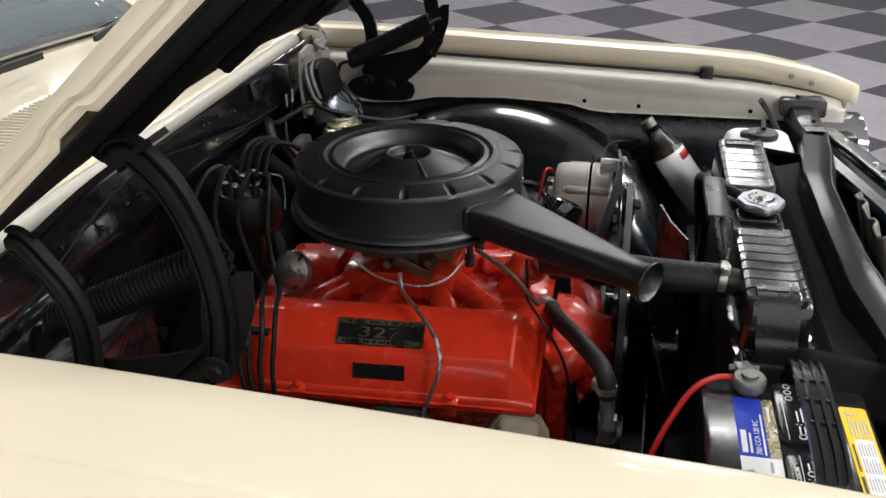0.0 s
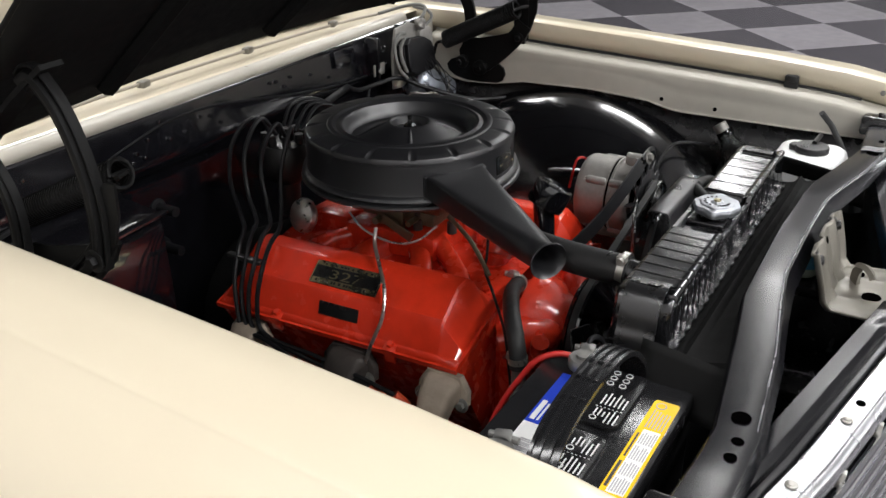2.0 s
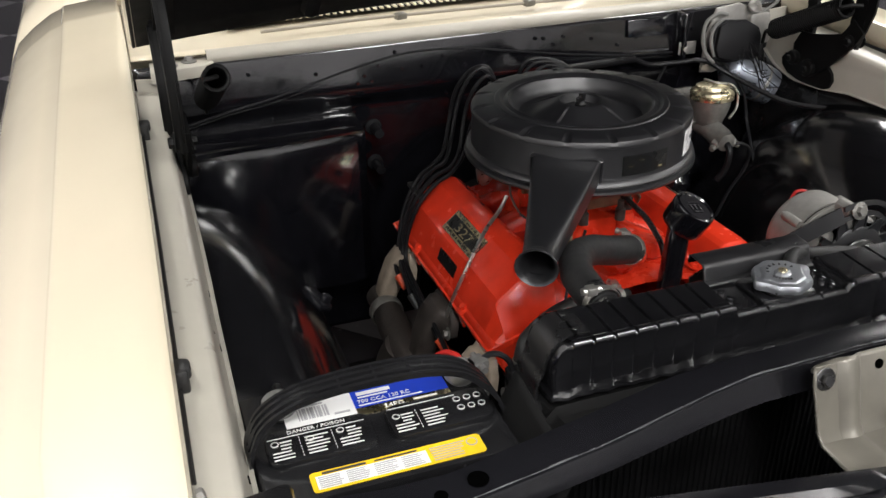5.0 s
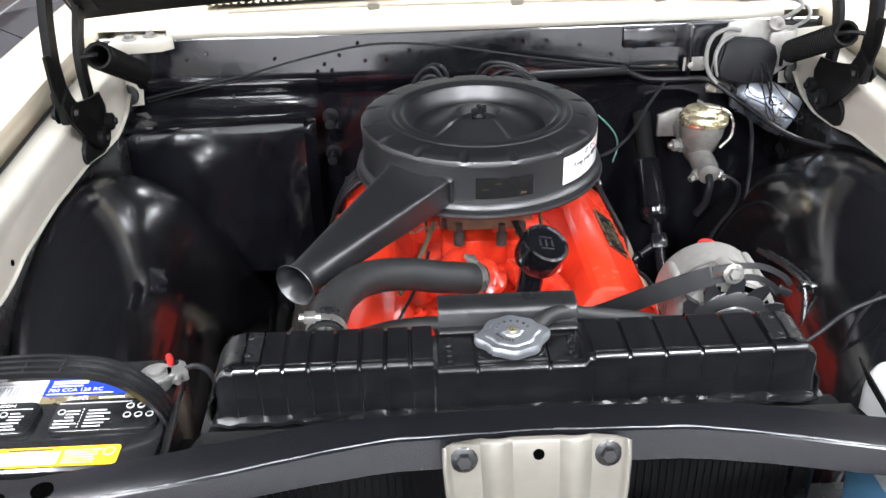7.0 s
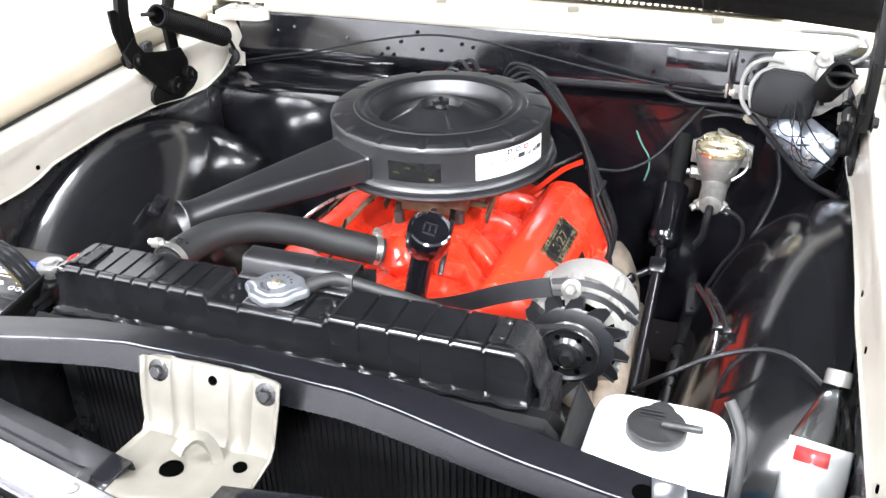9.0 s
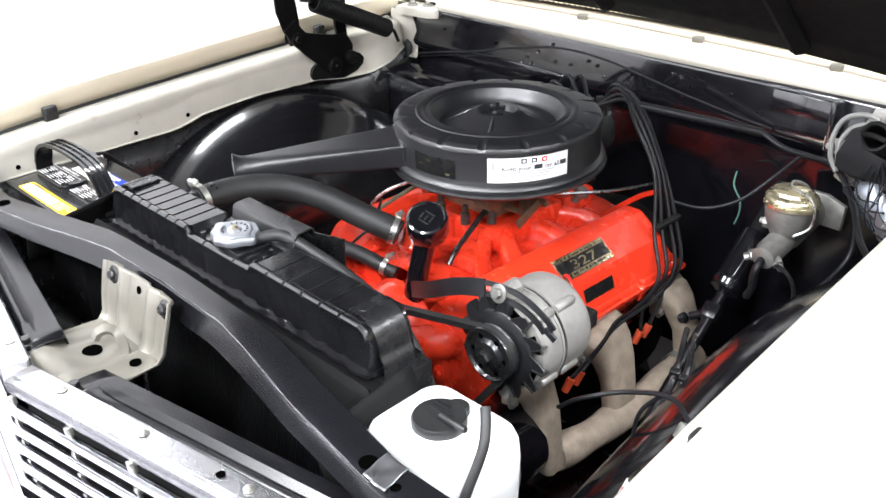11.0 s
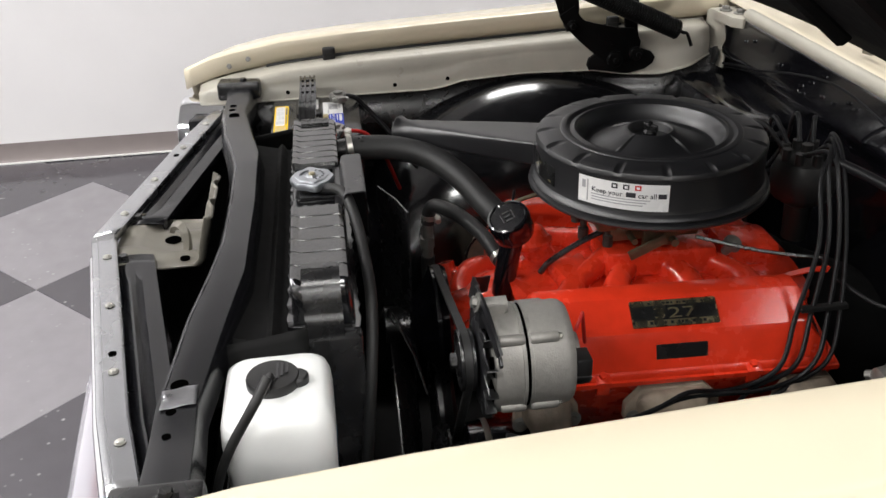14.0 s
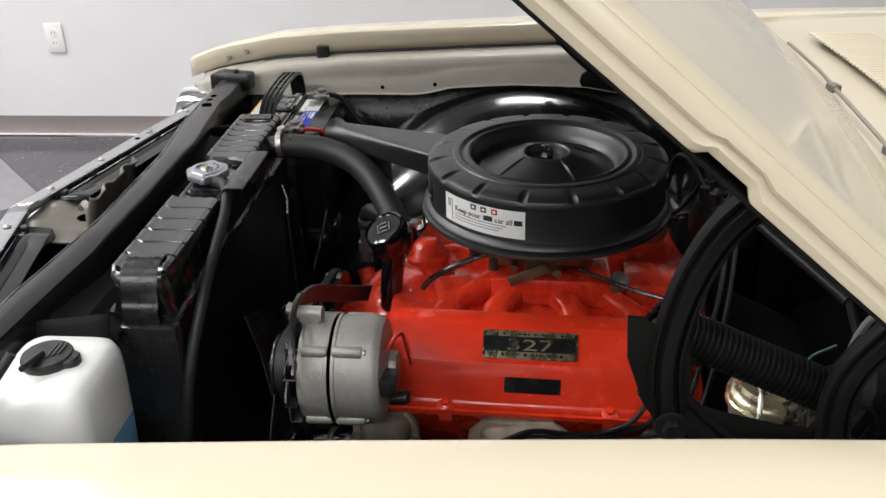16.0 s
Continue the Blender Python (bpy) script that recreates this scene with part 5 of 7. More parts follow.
for txt, x, z, size in (("Keep your", 0.021, 0.8265, 0.0105), ("car all", 0.0865, 0.8265, 0.0105)):
    lettering(txt, sticker, None, x, z, size, INK, 0.001, bend=f)
for x0, x1 in ((0.0705, 0.0835), (0.1135, 0.1245)):
    wall_patch("logo_bar", LA, x0, x1, 0.8265, 0.8335, INK, 0.001, sticker)
for x0, x1, m in ((0.050, 0.0585, INK), (0.066, 0.0745, INK), (0.082, 0.0905, RED_INK)):
    wall_patch("logo", LA, x0, x1, 0.8372, 0.8445, m, 0.001, sticker)
    wall_patch("logo_centre", LA, x0 + 0.0022, x1 - 0.0022, 0.8392, 0.8425, WHITE_LABEL, 0.0014, sticker)
for z in (0.8225, 0.8185, 0.8145):
    wall_patch("text_bar", LA, 0.021, 0.112 - (0.83 - z) * 1.2, z, z + 0.0014, GREY_INK, 0.001, sticker)
wall_patch("text_bar", LA, 0.006, 0.0115, 0.829, 0.8405, GREY_INK, 0.001, sticker)
wall_patch("text_bar", LA, 0.014, 0.0155, 0.811, 0.8425, GREY_INK, 0.001, sticker)
DA = radians(-96.0)
dark = wall_patch("foil_sticker", DA, 0, 0.077, 0.808, 0.838, PLATE_BLACK, 0.0006, air, "glossy black foil sticker with gold print")
for i in range(4):
    for j in range(3):
        wall_patch("text_bar", DA, 0.008 + 0.017 * i, 0.020 + 0.017 * i - 0.003 * ((i + j) % 2), 0.812 + 0.008 * j, 0.8145 + 0.008 * j, GOLD_INK if (i * 3 + j) % 4 == 1 else PLATE_BLACK, 0.001, dark)

# ---- radiator ----
rad = thing("radiator", (CX, -0.04, 0.30), "black painted radiator with a ribbed top tank", "radiator")
PADS = [(-0.284 + 0.0243 * i, -0.284 + 0.0243 * (i + 1)) for i in range(8)] + [(0.062 + 0.0350 * i, 0.062 + 0.0350 * (i + 1)) for i in range(6)]
xs = [(-0.302, 0.034), (-0.3005, 0.020), (-0.298, 0.011), (-0.294, 0.005), (-0.289, 0.0015)]
for a, b in PADS:
    xs += [(a + 0.0006, 0.0032), (a + 0.0024, 0.0032), (a + 0.0036, 0.0), (b - 0.0010, 0.0)]
    if abs(b - (-0.0896)) < 0.002:
        xs += [(-0.0890, 0.004), (-0.0860, 0.011), (-0.0500, 0.011), (-0.0488, 0.0135), (-0.0470, 0.0135), (-0.0458, 0.011), (0.0200, 0.011), (0.0212, 0.0135), (0.0230, 0.0135), (0.0242, 0.011), (0.0560, 0.011), (0.0600, 0.004)]
xs += [(0.2725, 0.0015), (0.2775, 0.005), (0.2815, 0.011), (0.284, 0.020), (0.2855, 0.034)]
rings = []
for x, low in xs:
    # low: how far this section lies under the full height of the tank
    z1 = 0.8245 - low
    f = min(low, 0.004)
    e = max(0.0, low - 0.012)
    rings.append([V((x, y, z)) for y, z in ((-0.0725, 0.766), (-0.0722 + f * 0.35, 0.772), (-0.0700 + f * 0.4 + e * 0.3, z1 - 0.016 if z1 > 0.80 else 0.776), *[(-0.0665 + f * 0.3 + e * 0.4 - 0.0048 * math.cos(radians(q)), z1 - 0.0032 + 0.0048 * math.sin(radians(q))) for q in (-20, -4, 12, 28, 44, 60, 76, 92, 108, 124)], (-0.0605 + f * 0.5, z1 - 0.0012), (-0.0585 + f * 0.5, z1 - 0.0018), (-0.006, z1 - 0.0012), (-0.001 - f, z1 - 0.004), (0.001 - f, z1 - 0.010), (0.0030 - f, 0.772), (0.004, 0.758))])
loft(bm := bmesh.new(), rings, True, True, True)
tank = part("top_tank", bm, TANK_BLACK, rad, "glossy black ribbed brass tank", angle=24)
bm = bmesh.new()
n = 180
rings = []
for i in range(n + 1):
    x = -0.306 + 0.594 * i / n
    pitch = 0.0243 if x < 0.0 else 0.035
    wv = 0.0012 * math.sin(2 * math.pi * (x + 0.284) / pitch) + 0.0003 * math.sin(x * 310)
    wz = 0.0007 * math.sin(x * 160)
    rings.append([V((CX + x, y, z)) for y, z in ((-0.0765 + wv, 0.7615 + wz), (-0.0790 + wv, 0.7630 + wz), (-0.0797 + wv, 0.7655 + wz), (-0.0785 + wv, 0.7680 + wz), (-0.0750 + wv * 0.5, 0.7675), (0.009 - wv, 0.7600), (0.009 - wv, 0.7545))])
loft(bm, rings, True, True, True)
part("seam_flange", bm, TANK_BLACK, rad, "crimped tank seam")
bm = bmesh.new()
span(bm, CX - 0.304, CX + 0.286, -0.066, -0.002, 0.30, 0.763)
part("core", bm, CORE, rad, "black finned radiator core")
bm = bmesh.new()
box(bm, (0, 0, 0), (0.0012, 0.004, 0.42))
fin_mesh = finish(bm, "fin", CORE)
for i in range(75):
    ob = part("fin", fin_mesh, None, rad)
    ob.location = V((CX - 0.300 + 0.0079 * i, -0.0675, 0.53)) - rad.location
for s in (-1, 1):
    bm = bmesh.new()
    xe = CX - 0.309 if s < 0 else CX + 0.292
    span(bm, xe - 0.012, xe + 0.012, -0.075, 0.010, 0.30, 0.755, 0.003)
    part("side_channel", bm, BLACK_SEMI, rad)
    bm = bmesh.new()
    xt = xe - s * 0.008
    ribbon(bm, [(xt + s * 0.012, -0.034, 0.745), (xt + s * 0.012, -0.034, 0.772), (xt + s * 0.006, -0.034, 0.785), (xt + s * 0.002, -0.034, 0.802), (xt - s * 0.008, -0.034, 0.818), (xt - s * 0.022, -0.034, 0.8258), (xt - s * 0.044, -0.034, 0.8258)], 0.046, 0.0024, (1, 0, 0) if s > 0 else (-1, 0, 0), 5)
    strap = part("hold_down_strap", bm, BLACK_SEMI, rad, "bent black hold-down strap")
    for yy in (-0.048, -0.020):
        part("rivet", lathe_disc((xe - s * 0.040, yy, 0.8269), 0.0035, 0.0014), BLACK_SEMI, strap)
# filler neck and cap
bm = bmesh.new()
box(bm, (CX - 0.013, -0.034, 0.8135), (0.070, 0.052, 0.008), bev=0.003)
lathe(bm, (-0.012, -0.040, 0.806), (0, 0, 1), [(0.022, 0), (0.022, 0.022), (0.026, 0.024)], 24)
for sx_ in (-1, 1):
    for k in range(3):
        lathe(bm, (CX - 0.013 + sx_ * 0.061, -0.052 + 0.016 * k, 0.8128), (0, 0, 1), [(0.004, 0), (0.0035, 0.003), (0.0, 0.0035)], 10)
part("filler_neck", bm, TANK_BLACK, rad)
bm = bmesh.new()
outline = []
for i in range(72):
    a = 2 * math.pi * i / 72
    r = 0.0315 + 0.0062 * max(0, math.cos(2 * (a - 0.15))) ** 8 + 0.0010 * math.cos(8 * a)
    outline.append((r * math.cos(a), r * math.sin(a)))
o = V((-0.012, -0.040, 0.8315))
rings = [[o + V((x * k, y * k, h)) for x, y in outline] for k, h in ((0.97, -0.007), (1.0, -0.004), (1.0, 0.0), (0.95, 0.003), (0.76, 0.0034), (0.72, 0.0046), (0.66, 0.0050), (0.5, 0.0046), (0.30, 0.0044), (0.26, 0.0056), (0.16, 0.0064), (0.02, 0.0066))]
loft(bm, rings, True, True, True)
rcap = part("radiator_cap", bm, CAP_PLATE, rad, "bright plated radiator cap with ears")
to = frame_on(o + V((0, 0, 0.0050)), (1, 0, 0), (0, 1, 0))
for i in range(14):
    a = radians(200 + 140 * i / 13) if i < 7 else radians(20 + 140 * (i - 7) / 6)
    decal("cap_mark", rcap, to @ pose(0.0165 * math.cos(a), 0.0165 * math.sin(a), 0, 0, 0, math.degrees(a)), -0.0015, 0.0015, -0.001, 0.001, INK, 0.0012)
bm = bmesh.new()
lathe(bm, o + V((0, 0, 0.0064)), (0, 0, 1), [(0.005, 0), (0.005, 0.002), (0.003, 0.003)], 12)
part("rivet", bm, GOLD_ZINC, rcap)
# bent plate behind the cap
bm = bmesh.new()
loft(bm, [[V((x, y, z)) for y, z in ((-0.010, 0.815), (-0.003, 0.8155), (0.0005, 0.8165), (0.004, 0.829), (0.0055, 0.8325), (0.009, 0.8345), (0.030, 0.8350), (0.033, 0.8335), (0.034, 0.824))] for x in (-0.083, -0.081, 0.058, 0.060)], False)
part("shroud_bracket", bm, GREY_PLATE, rad, "bent black fan shroud bracket", thick=0.002)
# hose neck
bm = bmesh.new()
rod(bm, (-0.200, -0.004, 0.797), (-0.199, 0.045, 0.803), 0.0175)
part("hose_neck", bm, BLACK_SEMI, rad)

# ---- hoses ----
upper = thing("upper_radiator_hose", (-0.15, 0.12, 0.80), "thick black rubber upper radiator hose", "hose")
bm = bmesh.new()
tube(bm, [(-0.200, 0.014, 0.799), (-0.199, 0.05, 0.799), (-0.190, 0.10, 0.796), (-0.163, 0.152, 0.786), (-0.120, 0.192, 0.767), (-0.077, 0.220, 0.744), (-0.034, 0.244, 0.725), (-0.020, 0.252, 0.718)], 0.0205, 18, 6)
part("hose", bm, RUBBER, upper)
clamp(upper, (-0.1995, 0.022, 0.802), (0, 1, 0.1), 0.0207)
clamp(upper, (-0.027, 0.2485, 0.7215), (0.8, 0.55, -0.35), 0.0207)

ovh = thing("overflow_hose", (0.1, 0.0, 0.80), "thin black rubber overflow hose along the radiator", "hose")
bm = bmesh.new()
tube(bm, [(0.004, -0.030, 0.822), (0.035, 0.0, 0.828), (0.08, 0.014, 0.815), (0.16, 0.022, 0.795), (0.24, 0.025, 0.76), (0.30, 0.015, 0.68), (0.315, 0.0, 0.55), (0.32, -0.01, 0.40)], 0.0078, 12, 6)
part("hose", bm, RUBBER, ovh)

byp = thing("heater_hose", (-0.1, 0.2, 0.62), "black rubber heater hose with two clamps", "hose")
bm = bmesh.new()
tube(bm, [(-0.234, 0.148, 0.632), (-0.232, 0.151, 0.655), (-0.218, 0.162, 0.672), (-0.170, 0.192, 0.676), (-0.105, 0.224, 0.667), (-0.041, 0.243, 0.650), (-0.028, 0.248, 0.645)], 0.0125, 14, 6)
part("hose", bm, RUBBER, byp)
clamp(byp, (-0.233, 0.150, 0.645), (0, 0.1, 1), 0.0127)
clamp(byp, (-0.046, 0.2415, 0.652), (1, 0.3, -0.25), 0.0127)
bm = bmesh.new()
rod(bm, (-0.234, 0.148, 0.636), (-0.236, 0.146, 0.56), 0.010)
rod(bm, (-0.225, 0.148, 0.60), (-0.262, 0.144, 0.606), 0.008)
lathe(bm, (-0.236, 0.146, 0.585), (0, 0, 1), [(0.014, 0), (0.014, 0.018)], 6)
part("valve_fitting", bm, CAST_GREY, byp)
bm = bmesh.new()
tube(bm, [(-0.236, 0.146, 0.565), (-0.237, 0.145, 0.53), (-0.24, 0.15, 0.46), (-0.24, 0.18, 0.40)], 0.0125, 12, 5)
part("lower_hose", bm, RUBBER, byp)
wire = thing("sensor_wire", (-0.13, 0.26, 0.66), "thin black sensor wire beside the valve cover", "wire")
bm = bmesh.new()
tube(bm, [(-0.085, 0.275, 0.75), (-0.095, 0.272, 0.715), (-0.105, 0.270, 0.695), (-0.125, 0.245, 0.67), (-0.15, 0.212, 0.625), (-0.158, 0.20, 0.57), (-0.16, 0.19, 0.50)], 0.0022, 8, 5)
part("cable", bm, CABLE, wire)
dip = thing("dipstick_tube", (-0.24, 0.42, 0.62), "thin bare steel tube across the valve cover", "tube")
bm = bmesh.new()
tube(bm, [(-0.13, 0.450, 0.735), (-0.145, 0.443, 0.715), (-0.180, 0.412, 0.703), (-0.212, 0.382, 0.682), (-0.235, 0.372, 0.648), (-0.246, 0.388, 0.60), (-0.255, 0.405, 0.54)], 0.003, 8, 6)
part("tube", bm, STEEL, dip)

# ---- alternator ----
alt = thing("alternator", (ALT.x, 0.22, ALT.z), "cast aluminium alternator with a black pulley", "alternator")
def boss(bm, angle, y0, y1, r=0.0072, out=0.066, skirt=True):
    """A cast bolt boss lying along the housing at that angle."""
    c, q = math.cos(angle), math.sin(angle)
    p = V((ALT.x + out * c, 0, ALT.z + out * q))
    lathe(bm, p + V((0, y0, 0)), (0, 1, 0), [(r * 0.82, 0), (r, 0.002), (r, y1 - y0 - 0.002), (r * 0.82, y1 - y0)], 14)
    if skirt:
        t = V((-q, 0, c))
        n = V((c, 0, q))
        loft(bm, [[p + V((0, y, 0)) + t * a + n * b for a, b in ((-0.012, -0.008), (-0.0055, 0.002), (0.0055, 0.002), (0.012, -0.008))] for y in (y0 + 0.003, y1 - 0.003)], True, True, True)


BOSSES = [radians(a) for a in (50, -38, 142, -130)]
bm = bmesh.new()
lathe(bm, (ALT.x, 0.163, ALT.z), (0, 1, 0), [(0.030, 0.004), (0.034, 0.0), (0.056, 0.001), (0.0625, 0.003), (0.0655, 0.008), (0.0665, 0.012), (0.0665, 0.036), (0.0680, 0.0365), (0.0680, 0.0405), (0.060, 0.0405)], 64, True, False)
part("front_housing", bm, ALT_ALU, alt, "rough cast aluminium front housing")
for a in BOSSES:
    for y0, y1 in ((0.172, 0.2035), (0.2095, 0.245)):
        bm = bmesh.new()
        boss(bm, a, y0, y1)
        part("bolt_boss", bm, ALT_ALU, alt)
for k in range(8):
    a = 2 * math.pi * (k + 0.5) / 8
    bm = bmesh.new()
    prism(bm, [(0.036, -0.008), (0.058, -0.013), (0.058, 0.013), (0.036, 0.008)], -0.0012, 0.0008, frame_on((ALT.x, 0.1632, ALT.z), (math.cos(a), 0, math.sin(a)), (-math.sin(a), 0, math.cos(a))))
    part("vent_slot", bm, HOLE, alt)
bm = bmesh.new()
lathe(bm, (ALT.x, 0.208, ALT.z), (0, 1, 0), [(0.060, 0), (0.0680, 0), (0.0680, 0.004), (0.0668, 0.0045), (0.0668, 0.046), (0.0655, 0.052), (0.062, 0.057), (0.052, 0.060), (0.03, 0.063), (0.0, 0.063)], 64, False, True)
lathe(bm, (ALT.x, 0.27, ALT.z), (0, 1, 0), [(0.024, 0), (0.022, 0.010), (0.0, 0.012)], 24)
part("rear_housing", bm, ALT_ALU, alt, "rough cast aluminium rear housing")
for a in BOSSES:
    p = V((ALT.x + 0.066 * math.cos(a), 0.245, ALT.z + 0.066 * math.sin(a)))
    bolt(alt, p, (0, 1, 0), 0.0042, STEEL, False, "through_bolt")
bm = bmesh.new()
lathe(bm, (ALT.x, 0.2030, ALT.z), (0, 1, 0), [(0.0655, 0), (0.0655, 0.0055)], 48)
part("stator_gap", bm, HOLE, alt)
bm = bmesh.new()
lathe(bm, (ALT.x, 0.150, ALT.z), (0, 1, 0), [(0.015, 0), (0.052, 0.001), (0.0545, 0.003), (0.0545, 0.005), (0.015, 0.004)], 48)
for k in range(12):
    a = 2 * math.pi * k / 12
    m = frame_on((ALT.x, 0.1535, ALT.z), (math.cos(a), 0, math.sin(a)), (-math.sin(a), 0, math.cos(a)))
    prism(bm, [(0.050, -0.012), (0.070, -0.0125), (0.073, -0.004), (0.066, 0.004), (0.050, 0.012)], -0.001, 0.001, m @ pose(0, 0, 0, 8, 0, 0))
    prism(bm, [(0.052, -0.0125), (0.0715, -0.0125), (0.0715, -0.0105), (0.052, -0.0105)], -0.013, 0.001, m)
part("cooling_fan", bm, BLACK_SATIN, alt, "black pressed steel fan with bent blades")
bm = bmesh.new()
lathe(bm, (ALT.x, 0.124, ALT.z), (0, 1, 0), [(0.016, 0.004), (0.019, 0.002), (0.021, 0.004), (0.024, 0.0065), (0.033, 0.0065), (0.0360, 0.0030), (0.0385, 0.0030), (0.0395, 0.0045), (0.0395, 0.0065), (0.0315, 0.0125), (0.0395, 0.0190), (0.0395, 0.0215), (0.0385, 0.0225), (0.02, 0.0245)], 56)
pul = part("pulley", bm, BLACK_SEMI, alt, "black alternator pulley")
for k in range(6):
    a = 2 * math.pi * k / 6
    bm = bmesh.new()
    lathe(bm, (ALT.x + 0.027 * math.cos(a), 0.130, ALT.z + 0.027 * math.sin(a)), (0, -1, 0), [(0.0035, 0), (0.0035, 0.0006)], 12)
    part("hole", bm, HOLE, pul)
bolt(alt, (ALT.x, 0.128, ALT.z), (0, -1, 0), 0.010, BLACK_SEMI, True, "nut")
for dx, dz in ((-0.005, 0.074), (0.0, -0.075)):
    bm = bmesh.new()
    rod(bm, (ALT.x + dx, 0.160, ALT.z + dz), (ALT.x + dx, 0.190 if dz > 0 else 0.245, ALT.z + dz), 0.0105)
    box(bm, (ALT.x + dx, 0.175, ALT.z + dz * 0.86), (0.022, 0.026, 0.034), bev=0.004)
    part("mounting_ear", bm, ALT_ALU, alt)
# long bracket with an open slot at its outer end
up_ = V((0.0, -0.95, 0.3))
main = [(0.058, 0.205, 0.668), (0.12, 0.180, 0.702), (0.185, 0.162, 0.741), (0.225, 0.157, 0.759), (0.252, 0.156, 0.768)]
slot = [(0.252, 0.156, 0.768), (0.278, 0.157, 0.7715), (0.312, 0.160, 0.768), (0.338, 0.164, 0.753), (0.350, 0.168, 0.738)]
bm = bmesh.new()
ribbon(bm, main, 0.024, 0.004, up_)
part("adjusting_bracket", bm, BLACK_SATIN, alt, "long curved black adjusting bracket")
for off in (-0.0085, 0.0085):
    bm = bmesh.new()
    ribbon(bm, [V(q) + V((0.10 * off, 0.0, off)) + V((max(0.0, (V(q).x - 0.30) / 0.05) * off * 0.75, 0, -max(0.0, (V(q).x - 0.30) / 0.05) * off * 0.35)) for q in slot], 0.007, 0.004, up_)
    part("slot_rail", bm, BLACK_SATIN, alt)
bm = bmesh.new()
box(bm, (0.351, 0.1685, 0.734), (0.020, 0.004, 0.010), (0, 32, 0), 0.001)
part("bracket_end", bm, BLACK_SATIN, alt)
bolt(alt, (0.278, 0.154, 0.7715), (0, -0.95, 0.3), 0.0075, CAST_GREY)
bm = bmesh.new()
tube(bm, [(0.304, 0.272, 0.732), (0.298, 0.278, 0.742), (0.288, 0.284, 0.745), (0.278, 0.288, 0.737), (0.27, 0.295, 0.69)], 0.0024, 6, 6)
part("output_wire", bm, RED_WIRE, alt, "red output wire")
bm = bmesh.new()
box(bm, (0.325, 0.276, 0.70), (0.03, 0.02, 0.025), bev=0.003)
lathe(bm, (0.30, 0.272, 0.660), (0, 1, 0), [(0.010, 0), (0.010, 0.02), (0.006, 0.024)], 12)
part("plug", bm, PLASTIC, alt)

# ---- battery ----
bat = thing("battery", (-0.485, -0.052, 0.56), "black car battery with printed labels and a carrying strap", "battery")
bm = bmesh.new()
span(bm, -0.606, -0.362, -0.136, 0.032, 0.56, 0.745, 0.006)
part("case", bm, BATTERY, bat)
bm = bmesh.new()
span(bm, -0.608, -0.360, -0.138, 0.034, 0.738, 0.764, 0.006)
lid = part("lid", bm, BATTERY, bat)
for x in (-0.5415, -0.4205):
    bm = bmesh.new()
    prism(bm, rounded(0.106, 0.050, 0.012, 4), 0, 0.007, pose(x, -0.0645, 0.7635), 0.003)
    vent = part("vent_cover", bm, BATTERY, bat, "raised vent cap cover with white print")
    to = frame_on((x, -0.0645, 0.7702), (1, 0, 0), (0, 1, 0))
    rng = random.Random(int(-x * 1000))
    if x < -0.5:
        lettering("DANGER / POISON", vent, to, -0.030, 0.0145, 0.0068, WHITE_LABEL, 0.0012)
        decal("rule", vent, to, -0.050, 0.046, 0.0115, 0.0121, WHITE_LABEL)
    else:
        decal("rule", vent, to, -0.050, 0.022, 0.0172, 0.0178, WHITE_LABEL)
    cols = (-0.048, -0.015, 0.017) if x < -0.5 else (-0.048, -0.018)
    for i, c in enumerate(cols):
        for j in range(6):
            w = 0.024 * rng.uniform(0.72, 1.0)
            s0 = 0.009 if j > 2 and i != 1 else 0.0
            decal("text_bar", vent, to, c + s0, c + w, -0.0195 + 0.0048 * j, -0.0180 + 0.0048 * j, WHITE_LABEL)
        if i:
            for j in range(7):
                decal("dotted_rule", vent, to, c - 0.0055, c - 0.0048, -0.020 + 0.0044 * j, -0.0180 + 0.0044 * j, WHITE_LABEL)
    spots = ((-0.044, 0.004), (0.020, 0.004), (-0.010, 0.002)) if x < -0.5 else ((0.022, 0.010), (0.033, 0.010), (0.044, 0.010), (0.022, -0.004), (0.033, -0.004), (0.044, -0.004), (-0.044, 0.004))
    for q in spots:
        bm = bmesh.new()
        lathe(bm, to @ V((q[0], q[1], 0.0003)), (0, 0, 1), [(0.0030, 0), (0.0039, 0), (0.0039, 0.0009), (0.0030, 0.0009)], 14, False, False)
        part("pictogram", bm, WHITE_LABEL, vent)
to = frame_on((-0.481, -0.1185, 0.7642), (1, 0, 0), (0, 1, 0))
yl = decal("warning_label", bat, to, -0.082, 0.086, -0.0135, 0.0135, YELLOW_INK, 0.0008, 0.004, label="yellow and white warning label")
decal("text_block", yl, to, -0.077, 0.030, -0.0105, 0.0070, WHITE_LABEL, 0.0012)
rng = random.Random(11)
for i in range(4):
    for j in range(6):
        c = -0.075 + 0.0265 * i
        decal("text_bar", yl, to, c, c + 0.023 * rng.uniform(0.75, 1.0), -0.0095 + 0.0027 * j, -0.0082 + 0.0027 * j, GREY_INK, 0.0016)
decal("text_bar", yl, to, -0.070, -0.028, 0.0085, 0.0115, INK, 0.0012)
decal("text_bar", yl, to, -0.020, 0.022, 0.0088, 0.0108, INK, 0.0012)
for j in range(6):
    decal("text_bar", yl, to, 0.034, 0.034 + 0.036 * rng.uniform(0.8, 1.0), -0.0100 + 0.0034 * j, -0.0088 + 0.0034 * j, GREY_INK, 0.0012)
bm = bmesh.new()
